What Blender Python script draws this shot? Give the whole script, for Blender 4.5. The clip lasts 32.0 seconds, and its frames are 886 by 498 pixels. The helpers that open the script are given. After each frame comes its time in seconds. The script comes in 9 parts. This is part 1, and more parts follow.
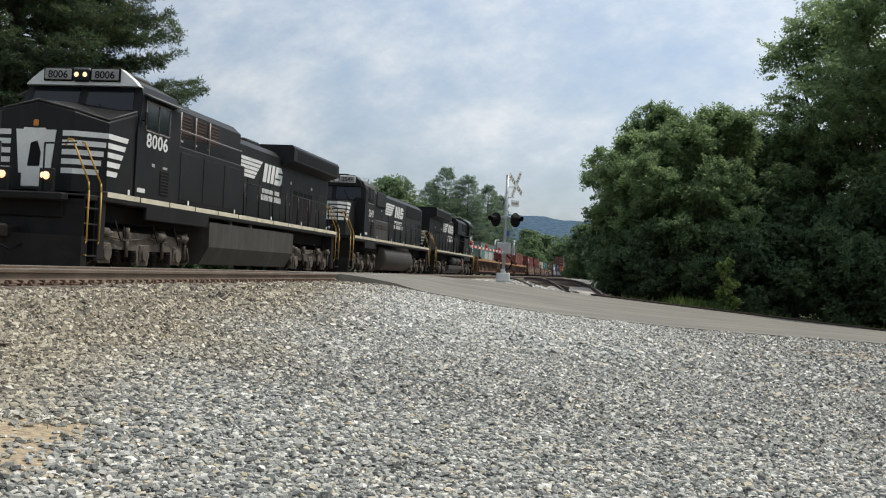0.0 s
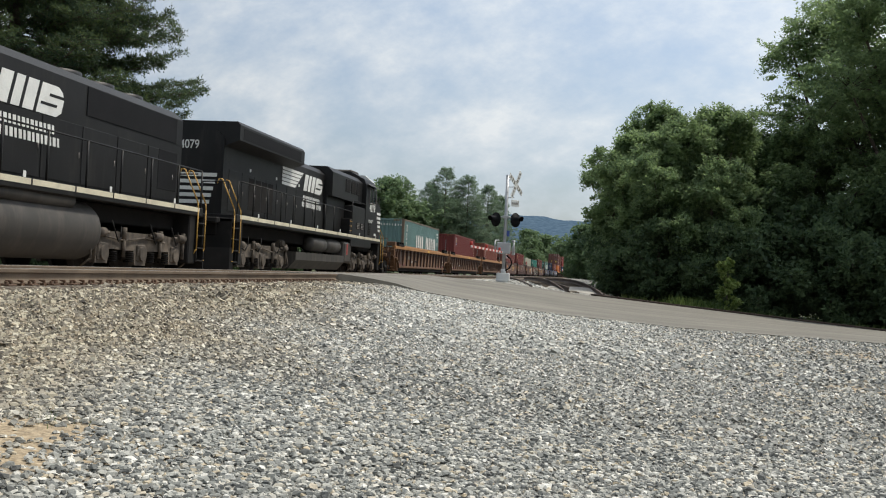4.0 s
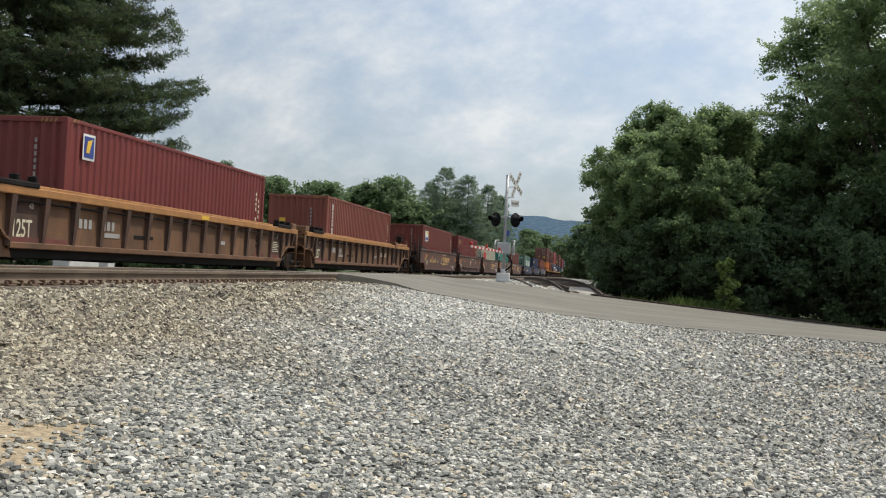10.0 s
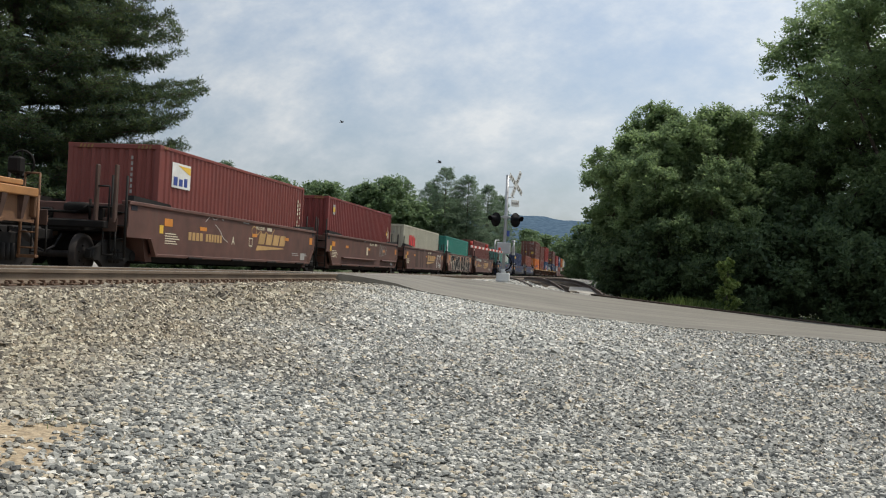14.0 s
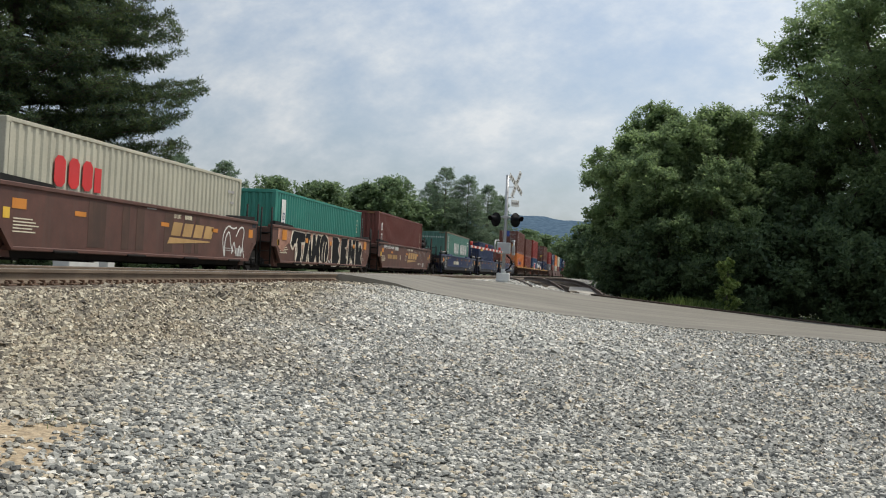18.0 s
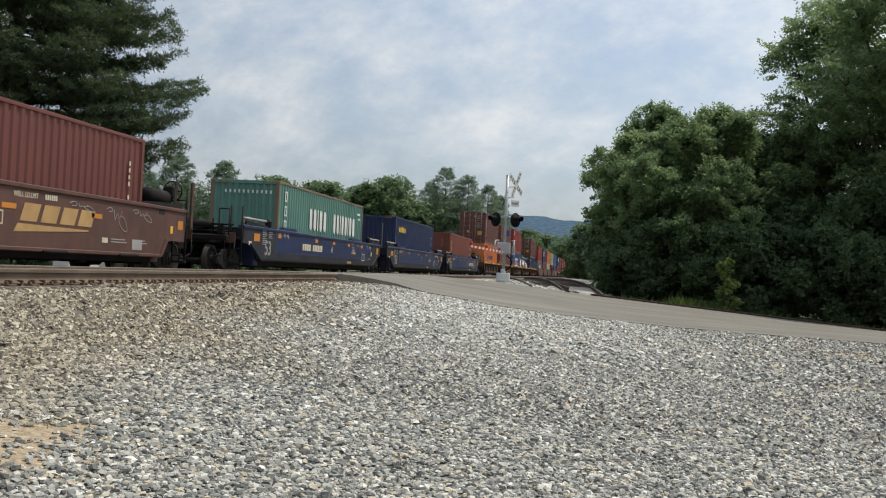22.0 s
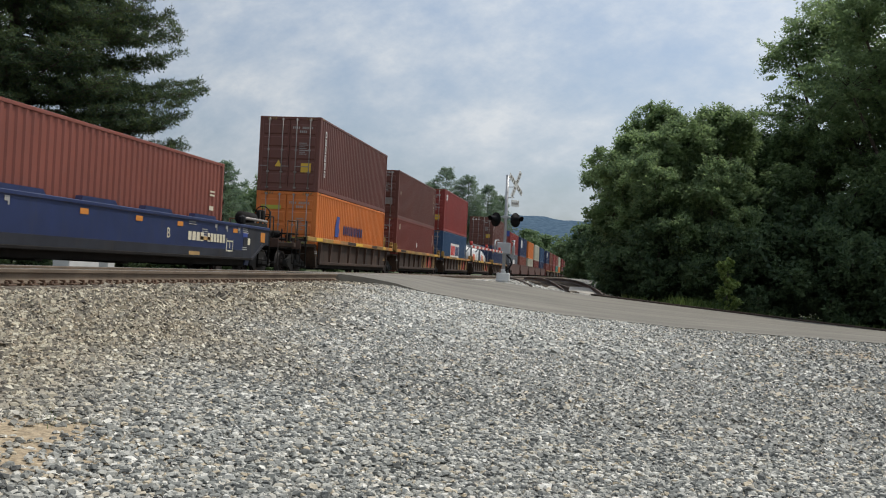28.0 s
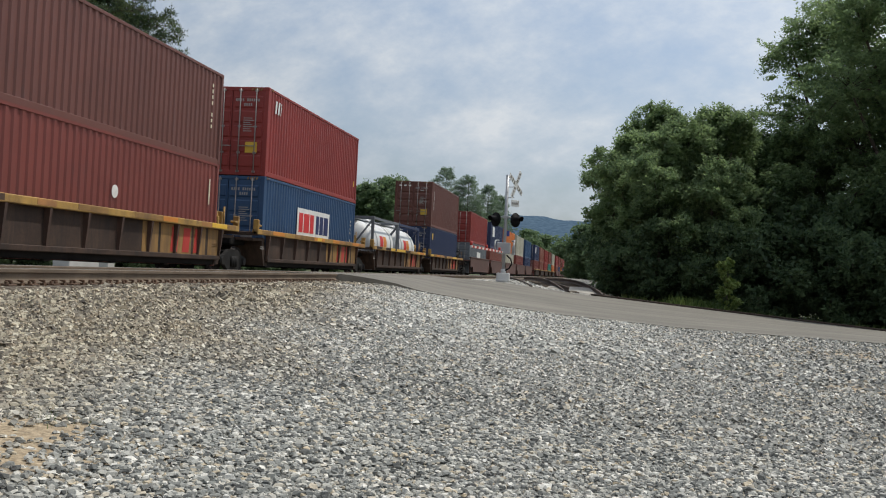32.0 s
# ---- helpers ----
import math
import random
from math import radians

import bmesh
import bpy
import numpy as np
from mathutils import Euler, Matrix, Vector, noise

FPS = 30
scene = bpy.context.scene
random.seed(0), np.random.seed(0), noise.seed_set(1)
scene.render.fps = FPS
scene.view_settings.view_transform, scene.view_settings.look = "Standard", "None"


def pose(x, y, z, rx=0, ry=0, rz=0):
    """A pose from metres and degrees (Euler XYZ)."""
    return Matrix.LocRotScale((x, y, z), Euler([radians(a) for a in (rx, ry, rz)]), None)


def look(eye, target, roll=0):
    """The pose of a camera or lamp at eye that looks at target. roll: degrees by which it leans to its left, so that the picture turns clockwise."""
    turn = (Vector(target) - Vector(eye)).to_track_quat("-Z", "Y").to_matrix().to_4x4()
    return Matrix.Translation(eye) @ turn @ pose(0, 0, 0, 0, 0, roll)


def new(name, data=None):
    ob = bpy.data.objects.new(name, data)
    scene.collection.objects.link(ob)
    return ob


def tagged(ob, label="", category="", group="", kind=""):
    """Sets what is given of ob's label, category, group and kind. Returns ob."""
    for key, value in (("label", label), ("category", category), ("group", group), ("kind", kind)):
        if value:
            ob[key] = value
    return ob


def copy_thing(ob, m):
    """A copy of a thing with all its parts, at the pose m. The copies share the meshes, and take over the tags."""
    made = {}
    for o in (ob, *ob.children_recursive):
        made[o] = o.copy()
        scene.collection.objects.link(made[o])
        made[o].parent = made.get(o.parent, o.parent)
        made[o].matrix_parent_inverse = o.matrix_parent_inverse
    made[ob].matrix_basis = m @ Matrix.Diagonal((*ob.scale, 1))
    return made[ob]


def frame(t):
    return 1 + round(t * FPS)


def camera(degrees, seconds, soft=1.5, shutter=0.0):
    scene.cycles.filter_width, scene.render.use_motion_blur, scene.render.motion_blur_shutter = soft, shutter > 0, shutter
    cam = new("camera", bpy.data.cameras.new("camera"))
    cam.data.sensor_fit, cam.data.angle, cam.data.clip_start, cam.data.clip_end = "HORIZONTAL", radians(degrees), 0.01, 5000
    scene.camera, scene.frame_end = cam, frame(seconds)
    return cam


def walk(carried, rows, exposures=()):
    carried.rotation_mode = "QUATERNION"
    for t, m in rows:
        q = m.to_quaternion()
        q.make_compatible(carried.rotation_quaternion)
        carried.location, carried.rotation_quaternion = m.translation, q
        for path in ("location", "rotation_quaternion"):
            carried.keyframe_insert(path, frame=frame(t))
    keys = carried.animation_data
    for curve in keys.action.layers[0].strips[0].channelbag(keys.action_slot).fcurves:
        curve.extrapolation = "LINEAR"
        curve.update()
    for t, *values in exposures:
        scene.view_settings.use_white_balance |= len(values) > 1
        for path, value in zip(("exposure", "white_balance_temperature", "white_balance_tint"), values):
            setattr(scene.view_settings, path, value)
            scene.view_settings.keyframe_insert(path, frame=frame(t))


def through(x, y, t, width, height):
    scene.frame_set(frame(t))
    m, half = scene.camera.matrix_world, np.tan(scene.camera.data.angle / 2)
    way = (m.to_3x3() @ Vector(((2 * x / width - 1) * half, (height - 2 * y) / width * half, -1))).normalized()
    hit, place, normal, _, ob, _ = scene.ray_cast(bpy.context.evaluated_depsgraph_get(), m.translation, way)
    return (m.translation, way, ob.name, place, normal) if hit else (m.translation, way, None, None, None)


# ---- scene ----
EYE = 1.15                      # the lens above the gravel lot
RAIL = EYE - 0.50               # top of rail, main track
RAIL_NEAR = EYE - 0.235         # top of rail, nearer track
X_MAIN = -12.02                 # centre lines of the two tracks
X_NEAR = -7.92

cam = camera(47.73, 32.0, soft=1.1)
YAW, PITCH, ROLL = 8.92, 1.216, 2.79
_aim = (-math.sin(radians(YAW)) * math.cos(radians(PITCH)), math.cos(radians(YAW)) * math.cos(radians(PITCH)), math.sin(radians(PITCH)))
CAM_POSE = look((0, 0, EYE), (_aim[0], _aim[1], EYE + _aim[2]), ROLL)
walk(cam, [(0.0, CAM_POSE), (32.0, CAM_POSE)], exposures=[(0.0, 0.05, 6420, 9.0), (8.0, 0.1, 6650, 9.0), (14.0, 0.0, 6560, 9.5), (24.0, 0.0, 6560, 9.5), (28.0, -0.13, 6420, 10.0), (32.0, -0.15, 6400, 10.0)])


def travel(t):
    """How far the train has come by t seconds, counted from the 16th second."""
    u = t - 16.0
    return 9.4353 * u + 0.006454 * u * u - 0.0003465 * u ** 3


# ---- light ----
SUN_EL, SUN_AZ = radians(62), radians(52)     # azimuth from the track's far direction, clockwise
world = bpy.data.worlds.new("sky")
scene.world = world
world.use_nodes = True


def build_sky():
    nt = world.node_tree
    N, L = nt.nodes, nt.links
    N.clear()
    out = N.new("ShaderNodeOutputWorld")
    bg = N.new("ShaderNodeBackground")
    sky = N.new("ShaderNodeTexSky")
    sky.sky_type = "NISHITA"
    sky.sun_disc = False
    sky.sun_elevation = SUN_EL
    sky.sun_rotation = SUN_AZ
    sky.air_density, sky.dust_density, sky.ozone_density = 1.0, 2.2, 1.0
    co = N.new("ShaderNodeTexCoord")
    # project the sky's direction on a flat cloud layer
    sep = N.new("ShaderNodeSeparateXYZ")
    L.new(co.outputs["Generated"], sep.inputs[0])
    up = N.new("ShaderNodeMath"); up.operation = "MAXIMUM"; up.inputs[1].default_value = 0.0
    L.new(sep.outputs["Z"], up.inputs[0])
    lift = N.new("ShaderNodeMath"); lift.operation = "ADD"; lift.inputs[1].default_value = 0.75
    L.new(up.outputs[0], lift.inputs[0])
    dx = N.new("ShaderNodeMath"); dx.operation = "DIVIDE"
    dy = N.new("ShaderNodeMath"); dy.operation = "DIVIDE"
    L.new(sep.outputs["X"], dx.inputs[0]); L.new(lift.outputs[0], dx.inputs[1])
    L.new(sep.outputs["Y"], dy.inputs[0]); L.new(lift.outputs[0], dy.inputs[1])
    flat = N.new("ShaderNodeCombineXYZ")
    L.new(dx.outputs[0], flat.inputs["X"]); L.new(dy.outputs[0], flat.inputs["Y"])
    drawn = N.new("ShaderNodeMapping"); drawn.inputs["Rotation"].default_value = (0, 0, radians(40)); drawn.inputs["Scale"].default_value = (0.8, 1.15, 1)     # drawn out by the wind
    L.new(flat.outputs[0], drawn.inputs["Vector"])
    n1 = N.new("ShaderNodeTexNoise"); n1.inputs["Scale"].default_value = 3.3; n1.inputs["Detail"].default_value = 8; n1.inputs["Roughness"].default_value = 0.6; n1.inputs["Distortion"].default_value = 0.3
    n2 = N.new("ShaderNodeTexNoise"); n2.inputs["Scale"].default_value = 15.0; n2.inputs["Detail"].default_value = 7; n2.inputs["Roughness"].default_value = 0.62
    L.new(drawn.outputs[0], n1.inputs["Vector"]); L.new(drawn.outputs[0], n2.inputs["Vector"])
    mix = N.new("ShaderNodeMix"); mix.data_type = "FLOAT"; mix.inputs["Factor"].default_value = 0.4
    L.new(n1.outputs["Fac"], mix.inputs["A"]); L.new(n2.outputs["Fac"], mix.inputs["B"])
    ramp = N.new("ShaderNodeValToRGB")
    ramp.color_ramp.elements[0].position, ramp.color_ramp.elements[0].color = 0.36, (0.3, 0.3, 0.3, 1)
    ramp.color_ramp.elements[1].position, ramp.color_ramp.elements[1].color = 0.6, (1, 1, 1, 1)
    L.new(mix.outputs["Result"], ramp.inputs["Fac"])
    cloud = N.new("ShaderNodeValToRGB")
    cloud.color_ramp.elements[0].position, cloud.color_ramp.elements[0].color = 0.38, (3.75, 4.5, 5.45, 1)
    cloud.color_ramp.elements[1].position, cloud.color_ramp.elements[1].color = 0.6, (6.1, 6.4, 6.65, 1)
    L.new(mix.outputs["Result"], cloud.inputs["Fac"])
    both = N.new("ShaderNodeMix"); both.data_type = "RGBA"
    L.new(ramp.outputs["Color"], both.inputs["Factor"])
    L.new(sky.outputs[0], both.inputs["A"]); L.new(cloud.outputs["Color"], both.inputs["B"])
    # thin cloud is brighter towards the sun
    aim = N.new("ShaderNodeVectorMath"); aim.operation = "DOT_PRODUCT"
    aim.inputs[1].default_value = (math.sin(SUN_AZ) * math.cos(SUN_EL), math.cos(SUN_AZ) * math.cos(SUN_EL), math.sin(SUN_EL))
    L.new(co.outputs["Generated"], aim.inputs[0])
    near_sun = N.new("ShaderNodeMapRange"); near_sun.inputs["From Min"].default_value = 0.2; near_sun.inputs["From Max"].default_value = 0.9
    near_sun.inputs["To Min"].default_value = 0.8; near_sun.inputs["To Max"].default_value = 1.38
    L.new(aim.outputs["Value"], near_sun.inputs["Value"])
    lit = N.new("ShaderNodeVectorMath"); lit.operation = "SCALE"
    L.new(both.outputs["Result"], lit.inputs[0]); L.new(near_sun.outputs["Result"], lit.inputs["Scale"])
    L.new(lit.outputs["Vector"], bg.inputs["Color"])
    bg.inputs["Strength"].default_value = 0.13
    L.new(bg.outputs[0], out.inputs["Surface"])


build_sky()
sun = new("sun", bpy.data.lights.new("sun", "SUN"))
sun.data.energy, sun.data.angle, sun.data.color = 3.1, radians(1.5), (1.0, 0.94, 0.84)
_sd = Vector((math.sin(SUN_AZ) * math.cos(SUN_EL), math.cos(SUN_AZ) * math.cos(SUN_EL), math.sin(SUN_EL)))
sun.matrix_world = look(Vector((30, 30, 60)), Vector((30, 30, 60)) - _sd)

# ---- materials ----


def mat(name, base, rough=0.6, metal=0.0, var=0.18, scale=2.0, fine=40.0, bump=0.0, grime=None, grime_amount=0.0, streak=0.0, spec=0.5, stretch=(1, 1, 1)):
    """A painted, mineral or metal surface: base colour with variation at two scales, grime patches or upright streaks, and fine relief."""
    m = bpy.data.materials.new(name)
    m.use_nodes = True
    nt = m.node_tree
    N, L = nt.nodes, nt.links
    bs = N["Principled BSDF"]
    co = N.new("ShaderNodeTexCoord")
    mp = N.new("ShaderNodeMapping"); mp.inputs["Scale"].default_value = stretch
    rnd = N.new("ShaderNodeObjectInfo")
    L.new(co.outputs["Object"], mp.inputs["Vector"])
    L.new(rnd.outputs["Random"], mp.inputs["Location"])
    big = N.new("ShaderNodeTexNoise"); big.inputs["Scale"].default_value = scale; big.inputs["Detail"].default_value = 5
    small = N.new("ShaderNodeTexNoise"); small.inputs["Scale"].default_value = fine; small.inputs["Detail"].default_value = 4
    L.new(mp.outputs[0], big.inputs["Vector"]); L.new(mp.outputs[0], small.inputs["Vector"])
    ad = N.new("ShaderNodeMix"); ad.data_type = "FLOAT"; ad.inputs["Factor"].default_value = 0.4
    L.new(big.outputs["Fac"], ad.inputs["A"]); L.new(small.outputs["Fac"], ad.inputs["B"])
    rp = N.new("ShaderNodeValToRGB")
    lo = [max(0, c * (1 - var * 1.3)) for c in base]; hi = [min(1, c * (1 + var)) for c in base]
    rp.color_ramp.elements[0].position, rp.color_ramp.elements[0].color = 0.33, (*lo, 1)
    rp.color_ramp.elements[1].position, rp.color_ramp.elements[1].color = 0.67, (*hi, 1)
    L.new(ad.outputs["Result"], rp.inputs["Fac"])
    col = rp.outputs["Color"]
    if grime:
        gm = N.new("ShaderNodeMapping"); gm.inputs["Scale"].default_value = (1.6, 1.6, 0.25) if streak else (1, 1, 1)
        L.new(co.outputs["Object"], gm.inputs["Vector"]); L.new(rnd.outputs["Random"], gm.inputs["Location"])
        gn = N.new("ShaderNodeTexNoise"); gn.inputs["Scale"].default_value = 2.2; gn.inputs["Detail"].default_value = 8; gn.inputs["Roughness"].default_value = 0.65
        L.new(gm.outputs[0], gn.inputs["Vector"])
        gr = N.new("ShaderNodeMapRange"); gr.inputs["From Min"].default_value = 0.62 - 0.3 * grime_amount; gr.inputs["From Max"].default_value = 0.82 - 0.25 * grime_amount
        gr.inputs["To Max"].default_value = min(1, 0.35 + grime_amount)
        L.new(gn.outputs["Fac"], gr.inputs["Value"])
        mx = N.new("ShaderNodeMix"); mx.data_type = "RGBA"
        mx.inputs["B"].default_value = (*grime, 1)
        L.new(gr.outputs["Result"], mx.inputs["Factor"]); L.new(col, mx.inputs["A"])
        col = mx.outputs["Result"]
    L.new(col, bs.inputs["Base Color"])
    rr = N.new("ShaderNodeMapRange"); rr.inputs["To Min"].default_value = max(0.03, rough - 0.12); rr.inputs["To Max"].default_value = min(1, rough + 0.12)
    L.new(small.outputs["Fac"], rr.inputs["Value"]); L.new(rr.outputs["Result"], bs.inputs["Roughness"])
    bs.inputs["Metallic"].default_value = metal
    bs.inputs["Specular IOR Level"].default_value = spec
    if bump:
        bp = N.new("ShaderNodeBump"); bp.inputs["Strength"].default_value = bump; bp.inputs["Distance"].default_value = 0.02
        L.new(ad.outputs["Result"], bp.inputs["Height"]); L.new(bp.outputs[0], bs.inputs["Normal"])
    return m


def glow(name, colour, strength):
    m = bpy.data.materials.new(name)
    m.use_nodes = True
    bs = m.node_tree.nodes["Principled BSDF"]
    bs.inputs["Base Color"].default_value = (*colour, 1)
    bs.inputs["Emission Color"].default_value = (*colour, 1)
    bs.inputs["Emission Strength"].default_value = strength
    return m


def leaf_mat(name, dark, light, through=0.35, spec=0.3):
    m = bpy.data.materials.new(name)
    m.use_nodes = True
    nt = m.node_tree
    N, L = nt.nodes, nt.links
    bs = N["Principled BSDF"]
    geo = N.new("ShaderNodeNewGeometry")
    co = N.new("ShaderNodeTexCoord")
    no = N.new("ShaderNodeTexNoise"); no.inputs["Scale"].default_value = 0.7
    L.new(co.outputs["Object"], no.inputs["Vector"])
    mx = N.new("ShaderNodeMix"); mx.data_type = "FLOAT"; mx.inputs["Factor"].default_value = 0.45
    L.new(geo.outputs["Random Per Island"], mx.inputs["B"]); L.new(no.outputs["Fac"], mx.inputs["A"])
    rp = N.new("ShaderNodeValToRGB")
    rp.color_ramp.elements[0].position, rp.color_ramp.elements[0].color = 0.25, (*dark, 1)
    rp.color_ramp.elements[1].position, rp.color_ramp.elements[1].color = 0.75, (*light, 1)
    L.new(mx.outputs["Result"], rp.inputs["Fac"]); L.new(rp.outputs["Color"], bs.inputs["Base Color"])
    bs.inputs["Roughness"].default_value = 0.6
    bs.inputs["Specular IOR Level"].default_value = spec
    tr = N.new("ShaderNodeBsdfTranslucent")
    L.new(rp.outputs["Color"], tr.inputs["Color"])
    ms = N.new("ShaderNodeMixShader"); ms.inputs[0].default_value = through
    L.new(bs.outputs[0], ms.inputs[1]); L.new(tr.outputs[0], ms.inputs[2])
    L.new(ms.outputs[0], N["Material Output"].inputs["Surface"])
    return m


M = {
    "black_paint": mat("black_paint", (0.0105, 0.01, 0.0098), 0.5, var=0.4, scale=1.0, grime=(0.034, 0.03, 0.026), grime_amount=0.3, streak=1, spec=0.26),
    "frame_black": mat("frame_black", (0.012, 0.011, 0.01), 0.75, var=0.4, grime=(0.03, 0.025, 0.021), grime_amount=0.3, spec=0.25),
    "pale_gravel": mat("pale_gravel", (0.3, 0.28, 0.245), 0.9, var=0.45, scale=1.5, fine=9, grime=(0.2, 0.17, 0.13), grime_amount=0.4, bump=0.8),
    "truck_grey": mat("truck_grey", (0.085, 0.068, 0.052), 0.85, var=0.5, scale=4, grime=(0.19, 0.15, 0.11), grime_amount=0.45, bump=0.3),
    "tank_grey": mat("tank_grey", (0.045, 0.04, 0.034), 0.65, var=0.35, grime=(0.095, 0.08, 0.064), grime_amount=0.4, streak=1),
    "white_paint": mat("white_paint", (0.72, 0.72, 0.68), 0.5, var=0.12, grime=(0.35, 0.32, 0.27), grime_amount=0.15),
    "sill_white": mat("sill_white", (0.64, 0.58, 0.43), 0.55, var=0.15, grime=(0.3, 0.25, 0.18), grime_amount=0.25),
    "handrail_yellow": mat("handrail_yellow", (0.45, 0.26, 0.05), 0.5, var=0.15, grime=(0.2, 0.13, 0.06), grime_amount=0.2),
    "glass": mat("glass", (0.008, 0.011, 0.018), 0.13, var=0.2, spec=0.5),
    "lamp_on": glow("lamp_on", (1.0, 0.66, 0.36), 1.2),
    "lens": mat("lens", (0.35, 0.35, 0.33), 0.15, spec=0.9),
    "wheel": mat("wheel", (0.02, 0.016, 0.014), 0.75, 0.1, var=0.5, scale=5, grime=(0.04, 0.026, 0.018), grime_amount=0.3, spec=0.3),
    "rail_side": mat("rail_side", (0.145, 0.108, 0.074), 0.85, var=0.3, grime=(0.1, 0.06, 0.036), grime_amount=0.35, bump=0.2),
    "rail_top": mat("rail_top", (0.46, 0.44, 0.41), 0.38, 0.7, var=0.15),
    "rust": mat("rust", (0.125, 0.07, 0.04), 0.85, var=0.35, bump=0.3),
    "tie": mat("tie", (0.12, 0.095, 0.07), 0.9, var=0.35, bump=0.5, stretch=(0.4, 3, 3)),
    "car_stake": mat("car_stake", (0.07, 0.036, 0.024), 0.8, var=0.35, grime=(0.04, 0.026, 0.02), grime_amount=0.4, streak=1),
    "car_brown": mat("car_brown", (0.158, 0.078, 0.036), 0.75, var=0.4, scale=1.0, grime=(0.07, 0.042, 0.028), grime_amount=0.45, streak=1, bump=0.15),
    "car_sill": mat("car_sill", (0.36, 0.17, 0.055), 0.65, var=0.25, grime=(0.2, 0.1, 0.05), grime_amount=0.3),
    "car_freight_brown": mat("car_freight_brown", (0.098, 0.043, 0.031), 0.7, var=0.3, grime=(0.09, 0.056, 0.042), grime_amount=0.35, streak=1),
    "car_blue": mat("car_blue", (0.018, 0.03, 0.092), 0.42, var=0.2, grime=(0.04, 0.042, 0.055), grime_amount=0.3, streak=1),
    "car_dust": mat("car_dust", (0.024, 0.026, 0.034), 0.75, var=0.45, scale=1.2, grime=(0.042, 0.036, 0.032), grime_amount=0.25, streak=1, spec=0.3),
    "car_tan": mat("car_tan", (0.06, 0.037, 0.026), 0.8, var=0.5, scale=0.9, grime=(0.022, 0.018, 0.016), grime_amount=0.5, streak=1, spec=0.3),
    "faded_red": mat("faded_red", (0.15, 0.04, 0.032), 0.75, var=0.35, grime=(0.1, 0.05, 0.035), grime_amount=0.4),
    "hazard": mat("hazard", (0.27, 0.16, 0.05), 0.7, var=0.3, grime=(0.13, 0.06, 0.04), grime_amount=0.4),
    "pink_brown": mat("pink_brown", (0.42, 0.22, 0.15), 0.7, var=0.35, scale=0.7, grime=(0.14, 0.06, 0.045), grime_amount=0.5),
    "car_yellow": mat("car_yellow", (0.38, 0.225, 0.055), 0.65, var=0.25, grime=(0.12, 0.075, 0.04), grime_amount=0.5),
    "panel_ochre": mat("panel_ochre", (0.27, 0.15, 0.045), 0.7, var=0.3, grime=(0.12, 0.07, 0.035), grime_amount=0.5, streak=1),
    "under": mat("under", (0.011, 0.0095, 0.0085), 0.85, var=0.4, grime=(0.026, 0.02, 0.016), grime_amount=0.3, spec=0.2),
    "orange_mark": mat("orange_mark", (0.56, 0.21, 0.03), 0.6, var=0.1),
    "red_mark": mat("red_mark", (0.45, 0.04, 0.03), 0.6, var=0.1),
    "yellow_mark": mat("yellow_mark", (0.72, 0.45, 0.05), 0.6, var=0.1),
    "blue_mark": mat("blue_mark", (0.03, 0.06, 0.25), 0.6, var=0.1),
    "tan_mark": mat("tan_mark", (0.42, 0.26, 0.1), 0.7, var=0.2),
    "spray_cream": mat("spray_cream", (0.68, 0.6, 0.48), 0.7, var=0.3, scale=1.6, grime=(0.25, 0.15, 0.1), grime_amount=0.3),
    "grey_mark": mat("grey_mark", (0.32, 0.31, 0.29), 0.7, var=0.2),
    "black_mark": mat("black_mark", (0.009, 0.009, 0.01), 0.7, var=0.2, spec=0.15),
    "galv": mat("galv", (0.42, 0.43, 0.44), 0.5, 0.6, var=0.15),
    "sign_white": mat("sign_white", (0.7, 0.7, 0.66), 0.5, var=0.1),
    "box_white": mat("box_white", (0.62, 0.63, 0.62), 0.6, var=0.1),
    "bark": mat("bark", (0.085, 0.065, 0.05), 0.95, var=0.4, scale=4, bump=0.8, stretch=(3, 3, 0.5)),
    "leaf": leaf_mat("leaf", (0.068, 0.112, 0.064), (0.14, 0.2, 0.09), 0.55),
    # roadside wood: colour raised above real leaves to stand for veiling glare
    "leaf_veiled": leaf_mat("leaf_veiled", (0.135, 0.2, 0.105), (0.26, 0.35, 0.15), 0.62),
    # distant leaves: lightened in their colour in place of haze
    "leaf_hazed": leaf_mat("leaf_hazed", (0.12, 0.18, 0.1), (0.2, 0.28, 0.13), 0.5),
    # sapling leaves: sunlight on them is put into the brighter colour
    "leaf_sunlit": leaf_mat("leaf_sunlit", (0.16, 0.24, 0.07), (0.34, 0.42, 0.14), 0.5),
    "needle": leaf_mat("needle", (0.05, 0.082, 0.06), (0.12, 0.16, 0.06), 0.45, 0.15),
    # paler, bluer copy of needle: haze over the farther pines is in the colour
    "needle_hazed": leaf_mat("needle_hazed", (0.125, 0.19, 0.14), (0.23, 0.3, 0.18), 0.6, 0.2),
    "grass": leaf_mat("grass", (0.05, 0.09, 0.02), (0.16, 0.22, 0.06)),
}


